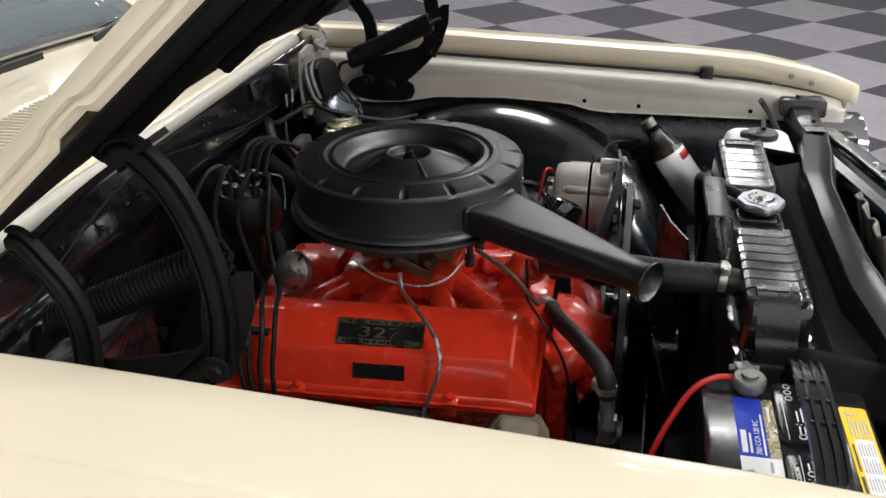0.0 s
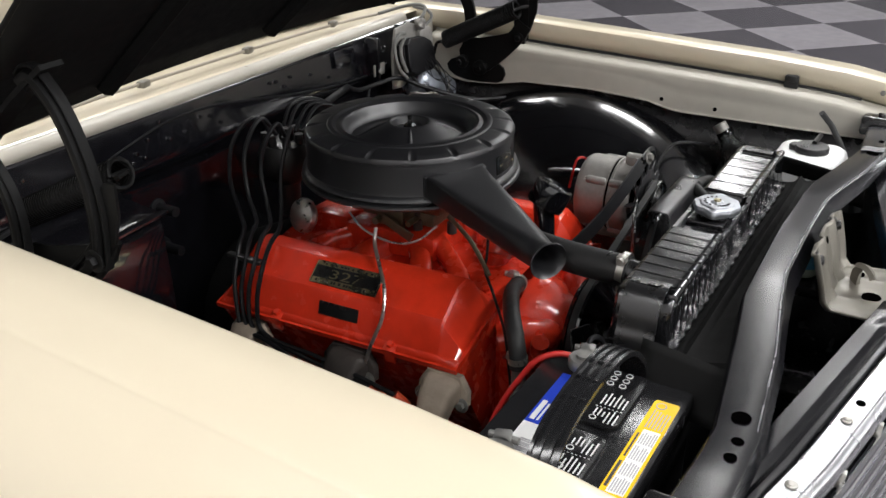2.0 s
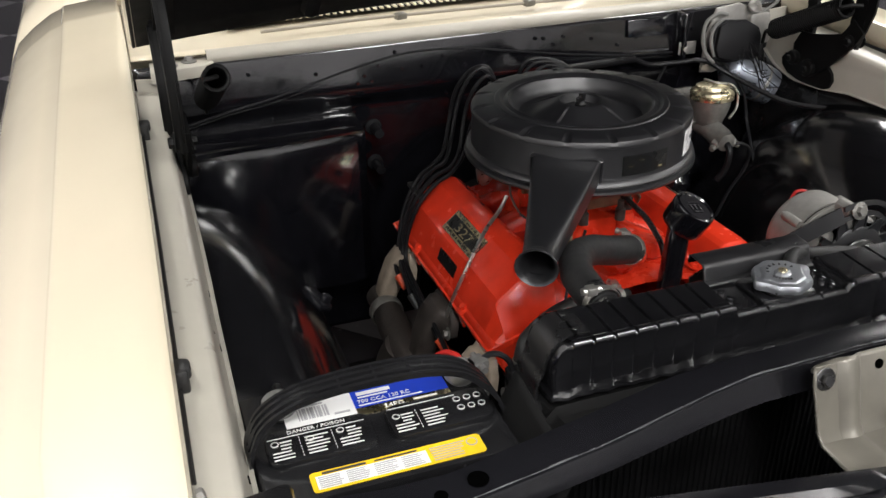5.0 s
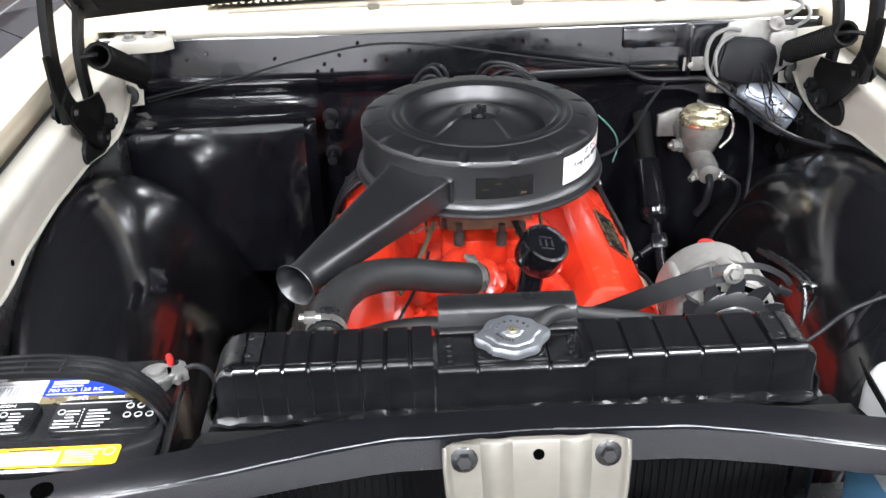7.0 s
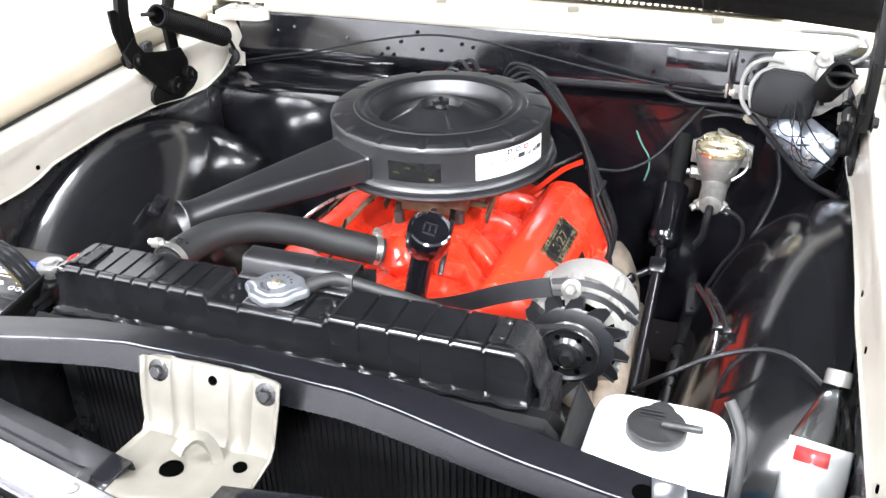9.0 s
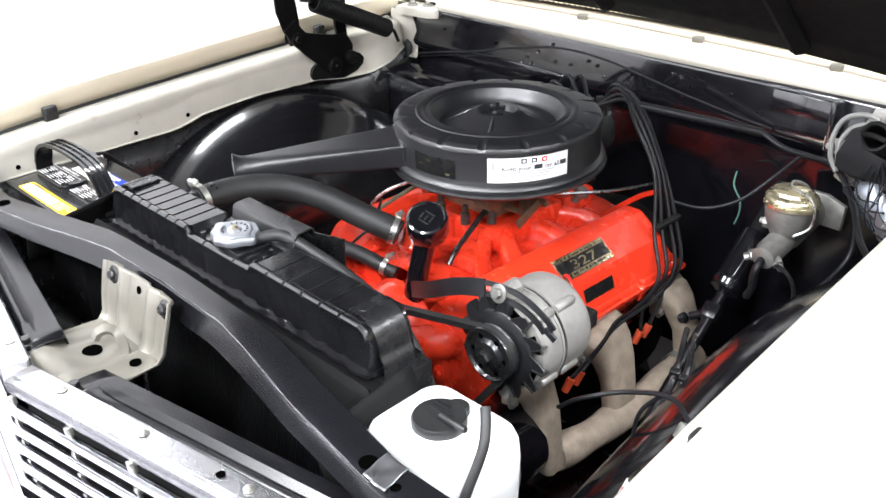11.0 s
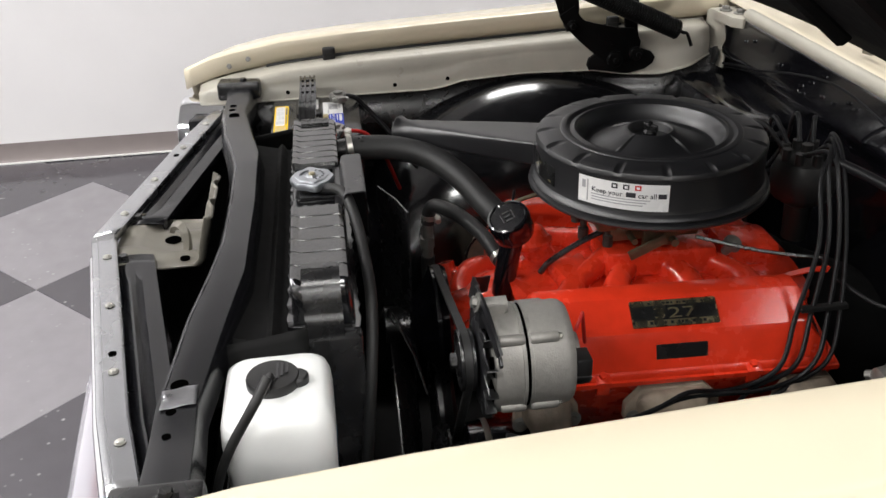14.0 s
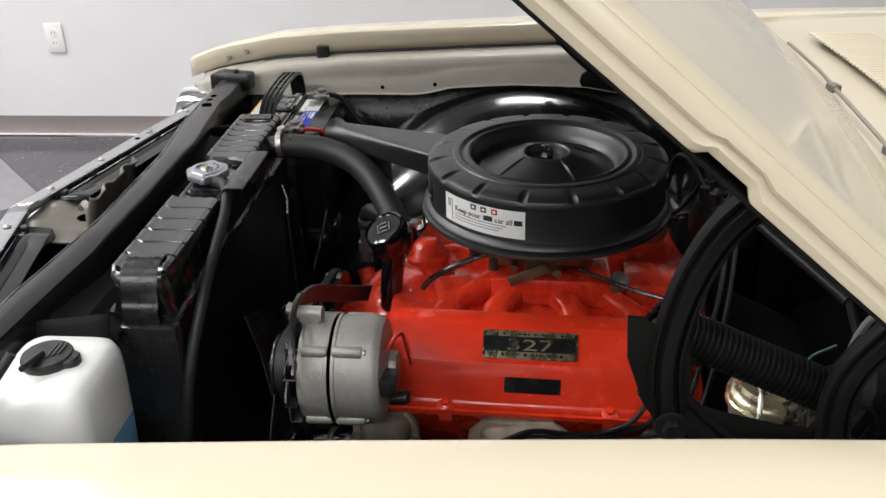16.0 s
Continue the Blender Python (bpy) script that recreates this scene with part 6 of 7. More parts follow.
lathe(bm, to @ V((0.076, 0.004, 0.0004)), (0, 0, 1), [(0.0045, 0), (0.0058, 0), (0.0058, 0.0009), (0.0045, 0.0009)], 16, False, False)
part("pictogram", bm, GREY_INK, yl)
to = frame_on((-0.485, -0.0165, 0.7642), (1, 0, 0), (0, 1, 0))
wl = decal("barcode_label", bat, to, -0.084, -0.012, -0.021, 0.018, WHITE_LABEL, 0.0008, label="white label with a bar pattern")
for j in range(12):
    decal("bar", wl, to, -0.070 + 0.0026 * j, -0.0688 + 0.0026 * j + 0.0006 * (j % 3), -0.010, 0.008, GREY_INK, 0.0012)
decal("text_bar", wl, to, -0.070, -0.042, 0.0105, 0.0130, GREY_INK, 0.0012)
decal("text_bar", wl, to, -0.034, -0.018, -0.012, -0.009, GREY_INK, 0.0012)
bl = decal("blue_label", bat, to, -0.012, 0.088, -0.010, 0.018, BLUE_INK, 0.0008, label="blue brand label with white print")
lettering("700 CCA 120 RC", bl, to, -0.008, -0.0035, 0.0078, WHITE_LABEL, 0.0012)
decal("brand_bar", bl, to, -0.006, 0.030, 0.0095, 0.0150, WHITE_LABEL, 0.0012)
decal("brand_bar", bl, to, -0.006, 0.026, 0.0050, 0.0072, WHITE_LABEL, 0.0012)
decal("text_bar", bl, to, -0.008, 0.060, -0.0078, -0.0062, WHITE_LABEL, 0.0012)
gl = decal("gold_band", bat, to, -0.012, 0.088, -0.0215, -0.0105, GOLD_INK, 0.0008)
lettering("24PG", gl, to, 0.016, -0.0195, 0.0098, WHITE_LABEL, 0.0012)
decal("text_bar", gl, to, 0.048, 0.074, -0.0165, -0.0140, WHITE_LABEL, 0.0012)
bm = bmesh.new()
strap_path = [(-0.611, -0.064, 0.742), (-0.610, -0.064, 0.775), (-0.596, -0.063, 0.803), (-0.565, -0.062, 0.820), (-0.520, -0.061, 0.826), (-0.470, -0.061, 0.827), (-0.425, -0.062, 0.823), (-0.395, -0.064, 0.813), (-0.370, -0.066, 0.790), (-0.358, -0.066, 0.765), (-0.357, -0.066, 0.742)]
ribbon(bm, strap_path, 0.030, 0.003, (0, 0, 1))
strap = part("carrying_strap", bm, BATTERY, bat, "ribbed black carrying strap")
for o in (-0.0135, -0.005, 0.005, 0.0135):
    bm = bmesh.new()
    ribbon(bm, [(q[0], q[1] + o, q[2] + 0.0025) for q in strap_path[1:-1]], 0.0035, 0.004, (0, 0, 1))
    part("rib", bm, BATTERY, strap)
for q, h in ((-0.52, 0.828), (-0.485, 0.829), (-0.45, 0.828)):
    bm = bmesh.new()
    box(bm, (q, -0.061, h), (0.003, 0.027, 0.004), bev=0.0008)
    part("cross_rib", bm, BATTERY, strap)
for x, y in ((-0.380, -0.016), (-0.570, -0.005)):
    bm = bmesh.new()
    lathe(bm, (x, y, 0.760), (0, 0, 1), [(0.013, 0), (0.013, 0.006), (0.0095, 0.008), (0.009, 0.026)], 20)
    term = part("terminal", bm, LEAD, bat, "lead battery terminal with cable clamp")
    bm = bmesh.new()
    lathe(bm, (x, y, 0.769), (0, 0, 1), [(0.0095, 0), (0.017, 0.0), (0.018, 0.003), (0.018, 0.010), (0.016, 0.013), (0.0095, 0.013)], 20)
    box(bm, (x + 0.02, y + 0.004, 0.776), (0.022, 0.018, 0.012), (0, 0, 20), 0.002)
    rod(bm, (x + 0.024, y - 0.012, 0.777), (x + 0.022, y + 0.02, 0.777), 0.004, seg=8)
    part("cable_clamp", bm, LEAD, term)
bat.location += V((0.004, 0.016, -0.006))
posc = thing("battery_cable", (-0.33, 0.05, 0.62), "red battery cable curving down from the terminal", "cable", "battery cables")
bm = bmesh.new()
tube(bm, [(-0.366, 0.014, 0.766), (-0.370, 0.034, 0.766), (-0.378, 0.056, 0.755), (-0.388, 0.074, 0.728), (-0.402, 0.092, 0.69), (-0.42, 0.115, 0.62)], 0.0037, 10, 6)
part("cable", bm, RED_WIRE, posc)
acc = thing("battery_cable", (-0.33, 0.0, 0.70), "thin black cable from the terminal clamp", "cable", "battery cables")
bm = bmesh.new()
tube(bm, [(-0.352, 0.006, 0.771), (-0.338, 0.008, 0.776), (-0.324, 0.004, 0.772), (-0.316, 0.000, 0.755), (-0.315, 0.004, 0.70), (-0.318, 0.01, 0.62)], 0.0034, 8, 6)
part("cable", bm, CABLE, acc)
negc = thing("battery_cable", (-0.5, 0.12, 0.70), "black battery cable running to the inner fender", "cable", "battery cables")
bm = bmesh.new()
tube(bm, [(-0.562, 0.014, 0.770), (-0.562, 0.040, 0.768), (-0.56, 0.065, 0.745), (-0.53, 0.12, 0.68), (-0.47, 0.18, 0.60)], 0.005, 10, 6)
part("cable", bm, CABLE, negc)
tray = thing("battery_tray", (-0.485, -0.05, 0.53), "black steel battery tray bolted to the inner panel", "tray")
bm = bmesh.new()
span(bm, -0.625, -0.345, -0.15, 0.045, 0.54, 0.555, 0.004)
span(bm, -0.625, -0.62, -0.15, 0.045, 0.54, 0.60, 0.002)
part("tray_pan", bm, BLACK_SEMI, tray)
bm = bmesh.new()
box(bm, (-0.49, 0.0, 0.45), (0.12, 0.10, 0.18), (0, 0, 0), 0.01)
part("tray_leg", bm, BLACK_SEMI, tray)

# ---- washer reservoir ----
res = thing("coolant_reservoir", (0.42, -0.075, 0.55), "milky white plastic reservoir with blue fluid and black cap", "reservoir")
bm = bmesh.new()
rings = []
for z, k, o in ((0.555, 0.80, 0), (0.56, 0.86, 0), (0.60, 0.92, 0), (0.68, 0.98, 0), (0.735, 1.0, 0), (0.752, 0.98, 0), (0.763, 0.92, 0), (0.769, 0.80, 0), (0.771, 0.5, 0)):
    rings.append([V((0.42 + x * k, -0.0935 + y * k, z)) for x, y in rounded(0.136, 0.118, 0.025, 5)])
loft(bm, rings, True, True, True)
part("tank", bm, WHITE_PLASTIC, res)
bm = bmesh.new()
loft(bm, [[V((0.42 + x * k, -0.0935 + y * k, z)) for x, y in rounded(0.1370, 0.119, 0.025, 5)] for z, k in ((0.575, 0.895), (0.60, 0.924), (0.64, 0.955), (0.672, 0.978))], True)
part("fluid_level", bm, BLUE_FLUID, res, "blue washer fluid showing through")
bm = bmesh.new()
lathe(bm, (0.419, -0.096, 0.769), (0, 0, 1), [(0.0275, 0), (0.0285, 0.002), (0.0285, 0.010), (0.027, 0.0125), (0.010, 0.0135), (0.0, 0.0135)], 40)
lathe(bm, (0.420, -0.071, 0.769), (0, 0, 1), [(0.013, 0), (0.013, 0.009), (0.011, 0.011), (0.0, 0.011)], 20)
rcp = part("cap", bm, PLASTIC, res, "black push-on cap with moulded print")
bm = bmesh.new()
lathe(bm, (0.424, -0.098, 0.784), (0.95, -0.1, 0.12), [(0.0042, 0), (0.0042, 0.036), (0.003, 0.038)], 10)
part("spout", bm, PLASTIC, rcp)
to = frame_on((0.419, -0.096, 0.7828), (1, 0, 0), (0, 1, 0))
for j in range(3):
    decal("cap_mark", rcp, to, -0.018, 0.010 - 0.004 * j, 0.004 + 0.005 * j, 0.0065 + 0.005 * j, BLACK_SATIN, 0.0012)
bm = bmesh.new()
span(bm, 0.34, 0.455, -0.165, -0.155, 0.53, 0.64, 0.003)
span(bm, 0.34, 0.51, -0.165, 0.01, 0.53, 0.55, 0.003)
part("bracket", bm, BLACK_SEMI, res)
res.location += V((-0.002, 0.006, 0.011))
rvh = thing("vent_hose", (0.48, -0.13, 0.7), "black rubber hose standing beside the reservoir", "hose")
bm = bmesh.new()
tube(bm, [(0.478, -0.088, 0.833), (0.487, -0.097, 0.820), (0.494, -0.109, 0.803), (0.494, -0.133, 0.762), (0.491, -0.150, 0.72), (0.486, -0.164, 0.66), (0.482, -0.172, 0.58)], 0.0052, 10, 6)
part("hose", bm, RUBBER, rvh)
bm = bmesh.new()
lathe(bm, (0.482, -0.172, 0.56), (0.02, 0.1, 1), [(0.014, 0), (0.018, 0.05), (0.026, 0.10), (0.028, 0.105), (0.024, 0.10), (0.015, 0.05)], 20, True, False)
part("holder", bm, RUBBER, rvh, "black rubber cup holding the hose")

# ---- bottle ----
b0, b1 = V((0.565, -0.03, 0.56)), V((0.586, 0.113, 0.75))
ax = (b1 - b0).normalized()
L = (b1 - b0).length
bot = thing("glass_bottle", b0, "clear glass bottle with a red and white paper label, leaning", "bottle")
bm = bmesh.new()
lathe(bm, b0, ax, [(0.02, 0.0), (0.031, 0.002), (0.033, 0.008), (0.033, L * 0.60), (0.030, L * 0.68), (0.021, L * 0.78), (0.0145, L * 0.85), (0.0135, L * 0.93)], 36, True, False)
part("glass", bm, GLASS, bot, thick=0.0025)
bm = bmesh.new()
lathe(bm, b0, ax, [(0.0125, L * 0.925), (0.0142, L * 0.93), (0.0136, L * 0.945), (0.0142, L * 0.955), (0.0136, L * 0.97), (0.0142, L * 0.985), (0.0130, L), (0.0, L)], 28)
part("cap", bm, CAST_GREY, bot, "grey metal screw cap")
ux, uy, uz = basis(ax)
for name, h0, h1, mat, lift in (("label", 0.10, 0.66, WHITE_LABEL, 0.0004), ("red_band", 0.56, 0.63, RED_INK, 0.0008), ("dark_patch", 0.14, 0.27, INK, 0.0008), ("blue_patch", 0.155, 0.25, BLUE_INK, 0.0012)):
    bm = bmesh.new()
    rings = []
    lo, hi = {"label": (-60, 170), "red_band": (45, 110), "dark_patch": (38, 88), "blue_patch": (50, 75)}[name]
    for i in range(25):
        a = radians(lo + (hi - lo) * i / 24)
        e = ux * math.cos(a) + uy * math.sin(a)
        rings.append([b0 + ax * (L * h) + e * (0.033 + lift) for h in (h0, h1)])
    loft(bm, rings, False)
    part(name, bm, mat, bot, thick=0.0003)

# ---- latch ----
latch = thing("hood_latch", (CX, -0.25, 0.74), "beige painted hood latch plate with a hook", "latch")
bm = bmesh.new()
LX = -0.015
prof = [(-0.187, 0.822), (-0.1905, 0.818), (-0.196, 0.80), (-0.203, 0.775), (-0.208, 0.752), (-0.216, 0.743), (-0.26, 0.744), (-0.285, 0.748), (-0.30, 0.757), (-0.335, 0.758)]
cols = [(-0.084, 0.009), (-0.081, 0.003), (-0.076, 0.0), (-0.05, 0.0), (-0.043, 0.006), (-0.036, 0.0075), (-0.029, 0.006), (-0.022, 0.0), (0.022, 0.0), (0.029, 0.006), (0.036, 0.0075), (0.043, 0.006), (0.05, 0.0), (0.076, 0.0), (0.081, 0.003), (0.084, 0.009)]
rings = []
for i, (y, z) in enumerate(prof):
    k = (0.93, 0.945, 0.945, 0.92, 0.89, 0.88, 0.92, 0.94, 0.97, 0.96)[i]
    rings.append([V((LX + x * k, y - b * 0.8, z + b * 0.5 - (0.010 * (abs(x) / 0.084) ** 8 if i == 0 else 0.0))) for x, b in cols])
loft(bm, rings, False)
part("latch_plate", bm, LATCH, latch, thick=0.0028)
for dx in (-0.062, 0.062):
    bolt(latch, (LX + dx, -0.1945, 0.806), (0, -1, 0.3), 0.0068)
    bolt(latch, (LX + dx * 1.05, -0.318, 0.7605), (0, 0, 1), 0.0068)
for p, r in (((LX + 0.002, -0.1935, 0.808), 0.005), ((LX - 0.012, -0.262, 0.7455), 0.012), ((LX + 0.05, -0.238, 0.7455), 0.007)):
    bm = bmesh.new()
    lathe(bm, p, (0, -0.95, 0.3) if p[1] > -0.2 else (0, 0, 1), [(r, 0), (r, 0.0022)], 18)
    part("hole", bm, HOLE, latch)
bm = bmesh.new()
ribbon(bm, [(LX + 0.026, -0.238, 0.738), (LX + 0.022, -0.236, 0.755), (LX + 0.015, -0.238, 0.772), (LX + 0.008, -0.245, 0.7785), (LX + 0.001, -0.254, 0.775), (LX - 0.003, -0.259, 0.767)], 0.011, 0.007, (0.3, -0.3, 0.9))
part("safety_hook", bm, LATCH, latch)

latch.location += V((0.0075, 0.009, 0.001))

# ---- brake master cylinder ----
mc = thing("master_cylinder", (0.42, 0.70, 0.66), "cast brake master cylinder with a gold plated lid", "master cylinder")
bm = bmesh.new()
lathe(bm, (0.421, 0.700, 0.676), (0, 0.06, 1), [(0.018, 0), (0.025, 0.008), (0.031, 0.022), (0.036, 0.036), (0.0385, 0.050), (0.0385, 0.057)], 36)
part("bowl", bm, CAST_GREY, mc, "grey cast fluid bowl")
bm = bmesh.new()
lathe(bm, (0.42, 0.800, 0.692), (0, -0.986, -0.165), [(0.024, 0), (0.024, 0.095), (0.021, 0.100), (0.021, 0.150), (0.0185, 0.155), (0.0185, 0.168), (0.013, 0.171), (0.0, 0.171)], 28)
part("bore", bm, CAST_GREY, mc, "grey cast cylinder bore")
bm = bmesh.new()
prism(bm, [(-0.052, -0.020), (0.052, -0.020), (0.052, 0.020), (0.020, 0.032), (-0.020, 0.032), (-0.052, 0.020)], -0.005, 0.005, frame_on((0.42, 0.792, 0.692), (1, 0, 0), (0, 0.165, 0.986)), 0.003)
part("mounting_flange", bm, CAST_GREY, mc)
bm = bmesh.new()
lathe(bm, (0.404, 0.720, 0.684), (-1, -0.15, 0.05), [(0.013, 0), (0.013, 0.016), (0.0105, 0.018), (0.0105, 0.028), (0.005, 0.030), (0.005, 0.035)], 6)
part("outlet_nut", bm, CAST_GREY, mc)
for dx in (-0.017, 0.017):
    bm = bmesh.new()
    lathe(bm, (0.42 + dx * 0.7, 0.648, 0.664), (dx * 30, -0.3, -0.25), [(0.009, 0), (0.009, 0.014), (0.006, 0.016), (0.006, 0.024)], 6)
    part("line_fitting", bm, CAST_GREY, mc)
bm = bmesh.new()
lathe(bm, (0.422, 0.702, 0.732), (0, 0.06, 1), [(0.0390, 0), (0.0418, 0.001), (0.0418, 0.006), (0.0395, 0.008), (0.0418, 0.010), (0.0412, 0.014), (0.038, 0.019), (0.033, 0.021), (0.031, 0.026), (0.016, 0.0290), (0.0, 0.0295)], 48)
part("lid", bm, GOLD_ZINC, mc, "shiny gold zinc plated lid")
bm = bmesh.new()
tube(bm, [(0.440, 0.742, 0.715), (0.430, 0.738, 0.752), (0.414, 0.718, 0.7655), (0.424, 0.695, 0.7645), (0.452, 0.688, 0.760), (0.467, 0.684, 0.742), (0.466, 0.680, 0.715), (0.446, 0.672, 0.697)], 0.0024, 8, 5)
part("bail_wire", bm, STEEL, mc, "bent steel bail wire")
bm = bmesh.new()
tube(bm, [(0.420, 0.636, 0.664), (0.419, 0.622, 0.655), (0.417, 0.618, 0.640), (0.415, 0.622, 0.615), (0.405, 0.630, 0.592)], 0.0065, 8, 5)
part("brake_line", bm, CABLE, mc)
bm = bmesh.new()
tube(bm, [(0.436, 0.640, 0.658), (0.456, 0.632, 0.658), (0.474, 0.632, 0.640), (0.474, 0.640, 0.600), (0.450, 0.648, 0.550), (0.43, 0.65, 0.50)], 0.0034, 8, 5)
part("brake_line", bm, CABLE, mc)

mc.location += V((-0.018, -0.008, 0.014))

# ---- steering column ----
steer = thing("steering_shaft", (0.34, 0.62, 0.5), "black steering column and shaft", "steering column")
bm = bmesh.new()
a, b = V((0.331, 0.83, 0.712)), V((0.329, 0.668, 0.581))
rod(bm, a.lerp(b, 0.50), b, 0.0255)
lathe(bm, b, b - a, [(0.0255, -0.012), (0.0285, -0.010), (0.0285, -0.004), (0.0265, 0.0), (0.0265, 0.008), (0.018, 0.012), (0.013, 0.016)], 28)
part("column_jacket", bm, BLACK_GLOSS, steer)
bm = bmesh.new()
rod(bm, a, a.lerp(b, 0.52), 0.016)
part("upper_shaft", bm, HOOD_BLACK, steer)
bm = bmesh.new()
rod(bm, b, V((0.327, 0.45, 0.405)), 0.0095)
box(bm, V((0.328, 0.628, 0.549)), (0.03, 0.03, 0.024), (38, 0, 0), 0.005)
rod(bm, (0.296, 0.618, 0.532), (0.328, 0.628, 0.549), 0.007)
lathe(bm, (0.292, 0.616, 0.529), (-1, -0.3, -0.5), [(0.006, 0), (0.010, 0.004), (0.010, 0.012), (0.006, 0.016)], 12)
part("shaft", bm, GREY_SUPPORT, steer)

# ---- wiper motor ----
wm = thing("wiper_motor", (0.53, 0.77, 0.80), "grey wiper motor and washer pump with wires on the firewall", "wiper motor")
bm = bmesh.new()
prism(bm, [(-0.058, -0.062), (-0.030, -0.066), (0.060, -0.040), (0.098, -0.012), (0.098, 0.044), (0.050, 0.052), (0.030, 0.064), (-0.020, 0.060), (-0.044, 0.010)], 0, 0.006, frame_on((0.488, 0.792, 0.832), (1, -0.06, 0.06), (0, 0.12, 1)), 0.002)
prism(bm, rounded(0.046, 0.062, 0.008, 3), 0, 0.016, frame_on((0.556, 0.786, 0.846), (1, -0.06, 0.06), (0, 0.12, 1)), 0.004)
lathe(bm, (0.541, 0.782, 0.888), (0, -0.7, 0.7), [(0.014, 0), (0.014, 0.006), (0.009, 0.009), (0.006, 0.016), (0.0, 0.017)], 18)
lathe(bm, (0.452, 0.784, 0.790), (-0.3, -1, 0), [(0.007, 0), (0.007, 0.006), (0.003, 0.008)], 8)
part("gear_case", bm, ALT_ALU, wm, "pale cast mounting plate")
bm = bmesh.new()
to = frame_on((0.489, 0.772, 0.828), (1, -0.10, -0.10), (0.12, 0.30, 1))
shape = [(-0.052, -0.018), (-0.046, -0.036), (-0.018, -0.042), (0.040, -0.036), (0.050, -0.028), (0.053, 0.012), (0.046, 0.030), (0.020, 0.042), (-0.026, 0.040), (-0.044, 0.028)]
prism(bm, shape, 0, 0.020, to, 0.003)
prism(bm, [(x * 0.94, y * 0.93) for x, y in shape], 0.0205, 0.030, to, 0.004)
part("washer_pump", bm, DULL_BLACK, wm, "black plastic washer pump cover")
bm = bmesh.new()
lathe(bm, (0.500, 0.768, 0.772), (0.094, -0.040, -0.052), [(0.026, -0.018), (0.036, -0.010), (0.0385, 0.0), (0.0385, 0.080), (0.036, 0.090), (0.012, 0.096)], 36)
can = part("motor", bm, MOTOR_CAN, wm, "bright metal motor can")
bm = bmesh.new()
lathe(bm, V((0.500, 0.768, 0.772)) + V((0.094, -0.040, -0.052)).normalized() * 0.062, (0.094, -0.040, -0.052), [(0.0386, 0), (0.0392, 0.001), (0.0392, 0.005), (0.0386, 0.006)], 36, False, False)
part("band", bm, CAST_GREY, can)
bm = bmesh.new()
tube(bm, [(0.480, 0.782, 0.880), (0.455, 0.778, 0.884), (0.430, 0.775, 0.872), (0.420, 0.768, 0.845), (0.424, 0.760, 0.815), (0.440, 0.752, 0.795)], 0.0040, 8, 6)
tube(bm, [(0.490, 0.778, 0.868), (0.462, 0.772, 0.871), (0.442, 0.768, 0.858), (0.434, 0.760, 0.835), (0.440, 0.752, 0.808)], 0.0040, 8, 6)
tube(bm, [(0.540, 0.790, 0.890), (0.572, 0.790, 0.905), (0.590, 0.800, 0.918), (0.575, 0.830, 0.920), (0.50, 0.862, 0.912)], 0.0040, 8, 6)
tube(bm, [(0.560, 0.786, 0.874), (0.592, 0.782, 0.893), (0.606, 0.80, 0.905), (0.600, 0.835, 0.912)], 0.0034, 8, 6)
part("washer_tube", bm, GREY_CABLE, wm, "grey vinyl washer tubes")
rng = random.Random(7)
for k in range(9):
    p = V((0.500 + rng.uniform(-0.012, 0.02), 0.742, 0.830 + rng.uniform(-0.012, 0.012)))
    q = V((0.548 + rng.uniform(-0.03, 0.03), 0.700, 0.765 + rng.uniform(-0.03, 0.03)))
    side_, drop = rng.uniform(-0.028, 0.028), rng.uniform(0.004, 0.030)
    run = []
    for i in range(9):
        f = i / 8
        curl = V((side_ * math.sin(math.pi * f) + 0.007 * math.sin(7 * f + k), -0.018 * math.sin(math.pi * f), 0.007 * math.cos(6 * f + 2 * k) - drop * math.sin(math.pi * f)))
        run.append(p.lerp(q, f) + curl)
    bm = bmesh.new()
    tube(bm, run, 0.0011, 5, 4)
    part("motor_wire", bm, CABLE, wm)
bm = bmesh.new()
box(bm, (0.412, 0.806, 0.814), (0.040, 0.004, 0.026), (0, 0, 0), 0.002)
lathe(bm, (0.404, 0.804, 0.814), (0, -1, 0), [(0.008, 0), (0.008, 0.006), (0.004, 0.008)], 6)
part("terminal_block", bm, ALT_ALU, wm)
bm = bmesh.new()
box(bm, (0.442, 0.775, 0.785), (0.020, 0.012, 0.026), (20, 25, 0), 0.003)
part("connector", bm, HOSE_BEIGE, wm, "yellowed plastic connector")

# ---- tubes and harness on the firewall ----
har = thing("firewall_harness", (0.3, 0.8, 0.8), "black wiring harness sleeve along the firewall", "wiring harness")
bm = bmesh.new()
tube(bm, [(0.09, 0.706, 0.835), (0.13, 0.730, 0.829), (0.289, 0.803, 0.806)], 0.0075, 10, 3)
part("sleeve", bm, CABLE, har)
for pts, r in (([(0.289, 0.803, 0.806), (0.33, 0.802, 0.790), (0.385, 0.790, 0.792), (0.43, 0.768, 0.796), (0.475, 0.735, 0.770), (0.535, 0.650, 0.738), (0.59, 0.59, 0.735)], 0.005), ([(0.365, 0.80, 0.790), (0.33, 0.785, 0.745), (0.29, 0.75, 0.70), (0.24, 0.72, 0.68), (0.18, 0.69, 0.69)], 0.003), ([(0.47, 0.76, 0.79), (0.495, 0.72, 0.74), (0.50, 0.70, 0.68), (0.47, 0.62, 0.62), (0.44, 0.55, 0.55)], 0.0035)):
    bm = bmesh.new()
    tube(bm, pts, r, 8, 6)
    part("wire", bm, CABLE, har)
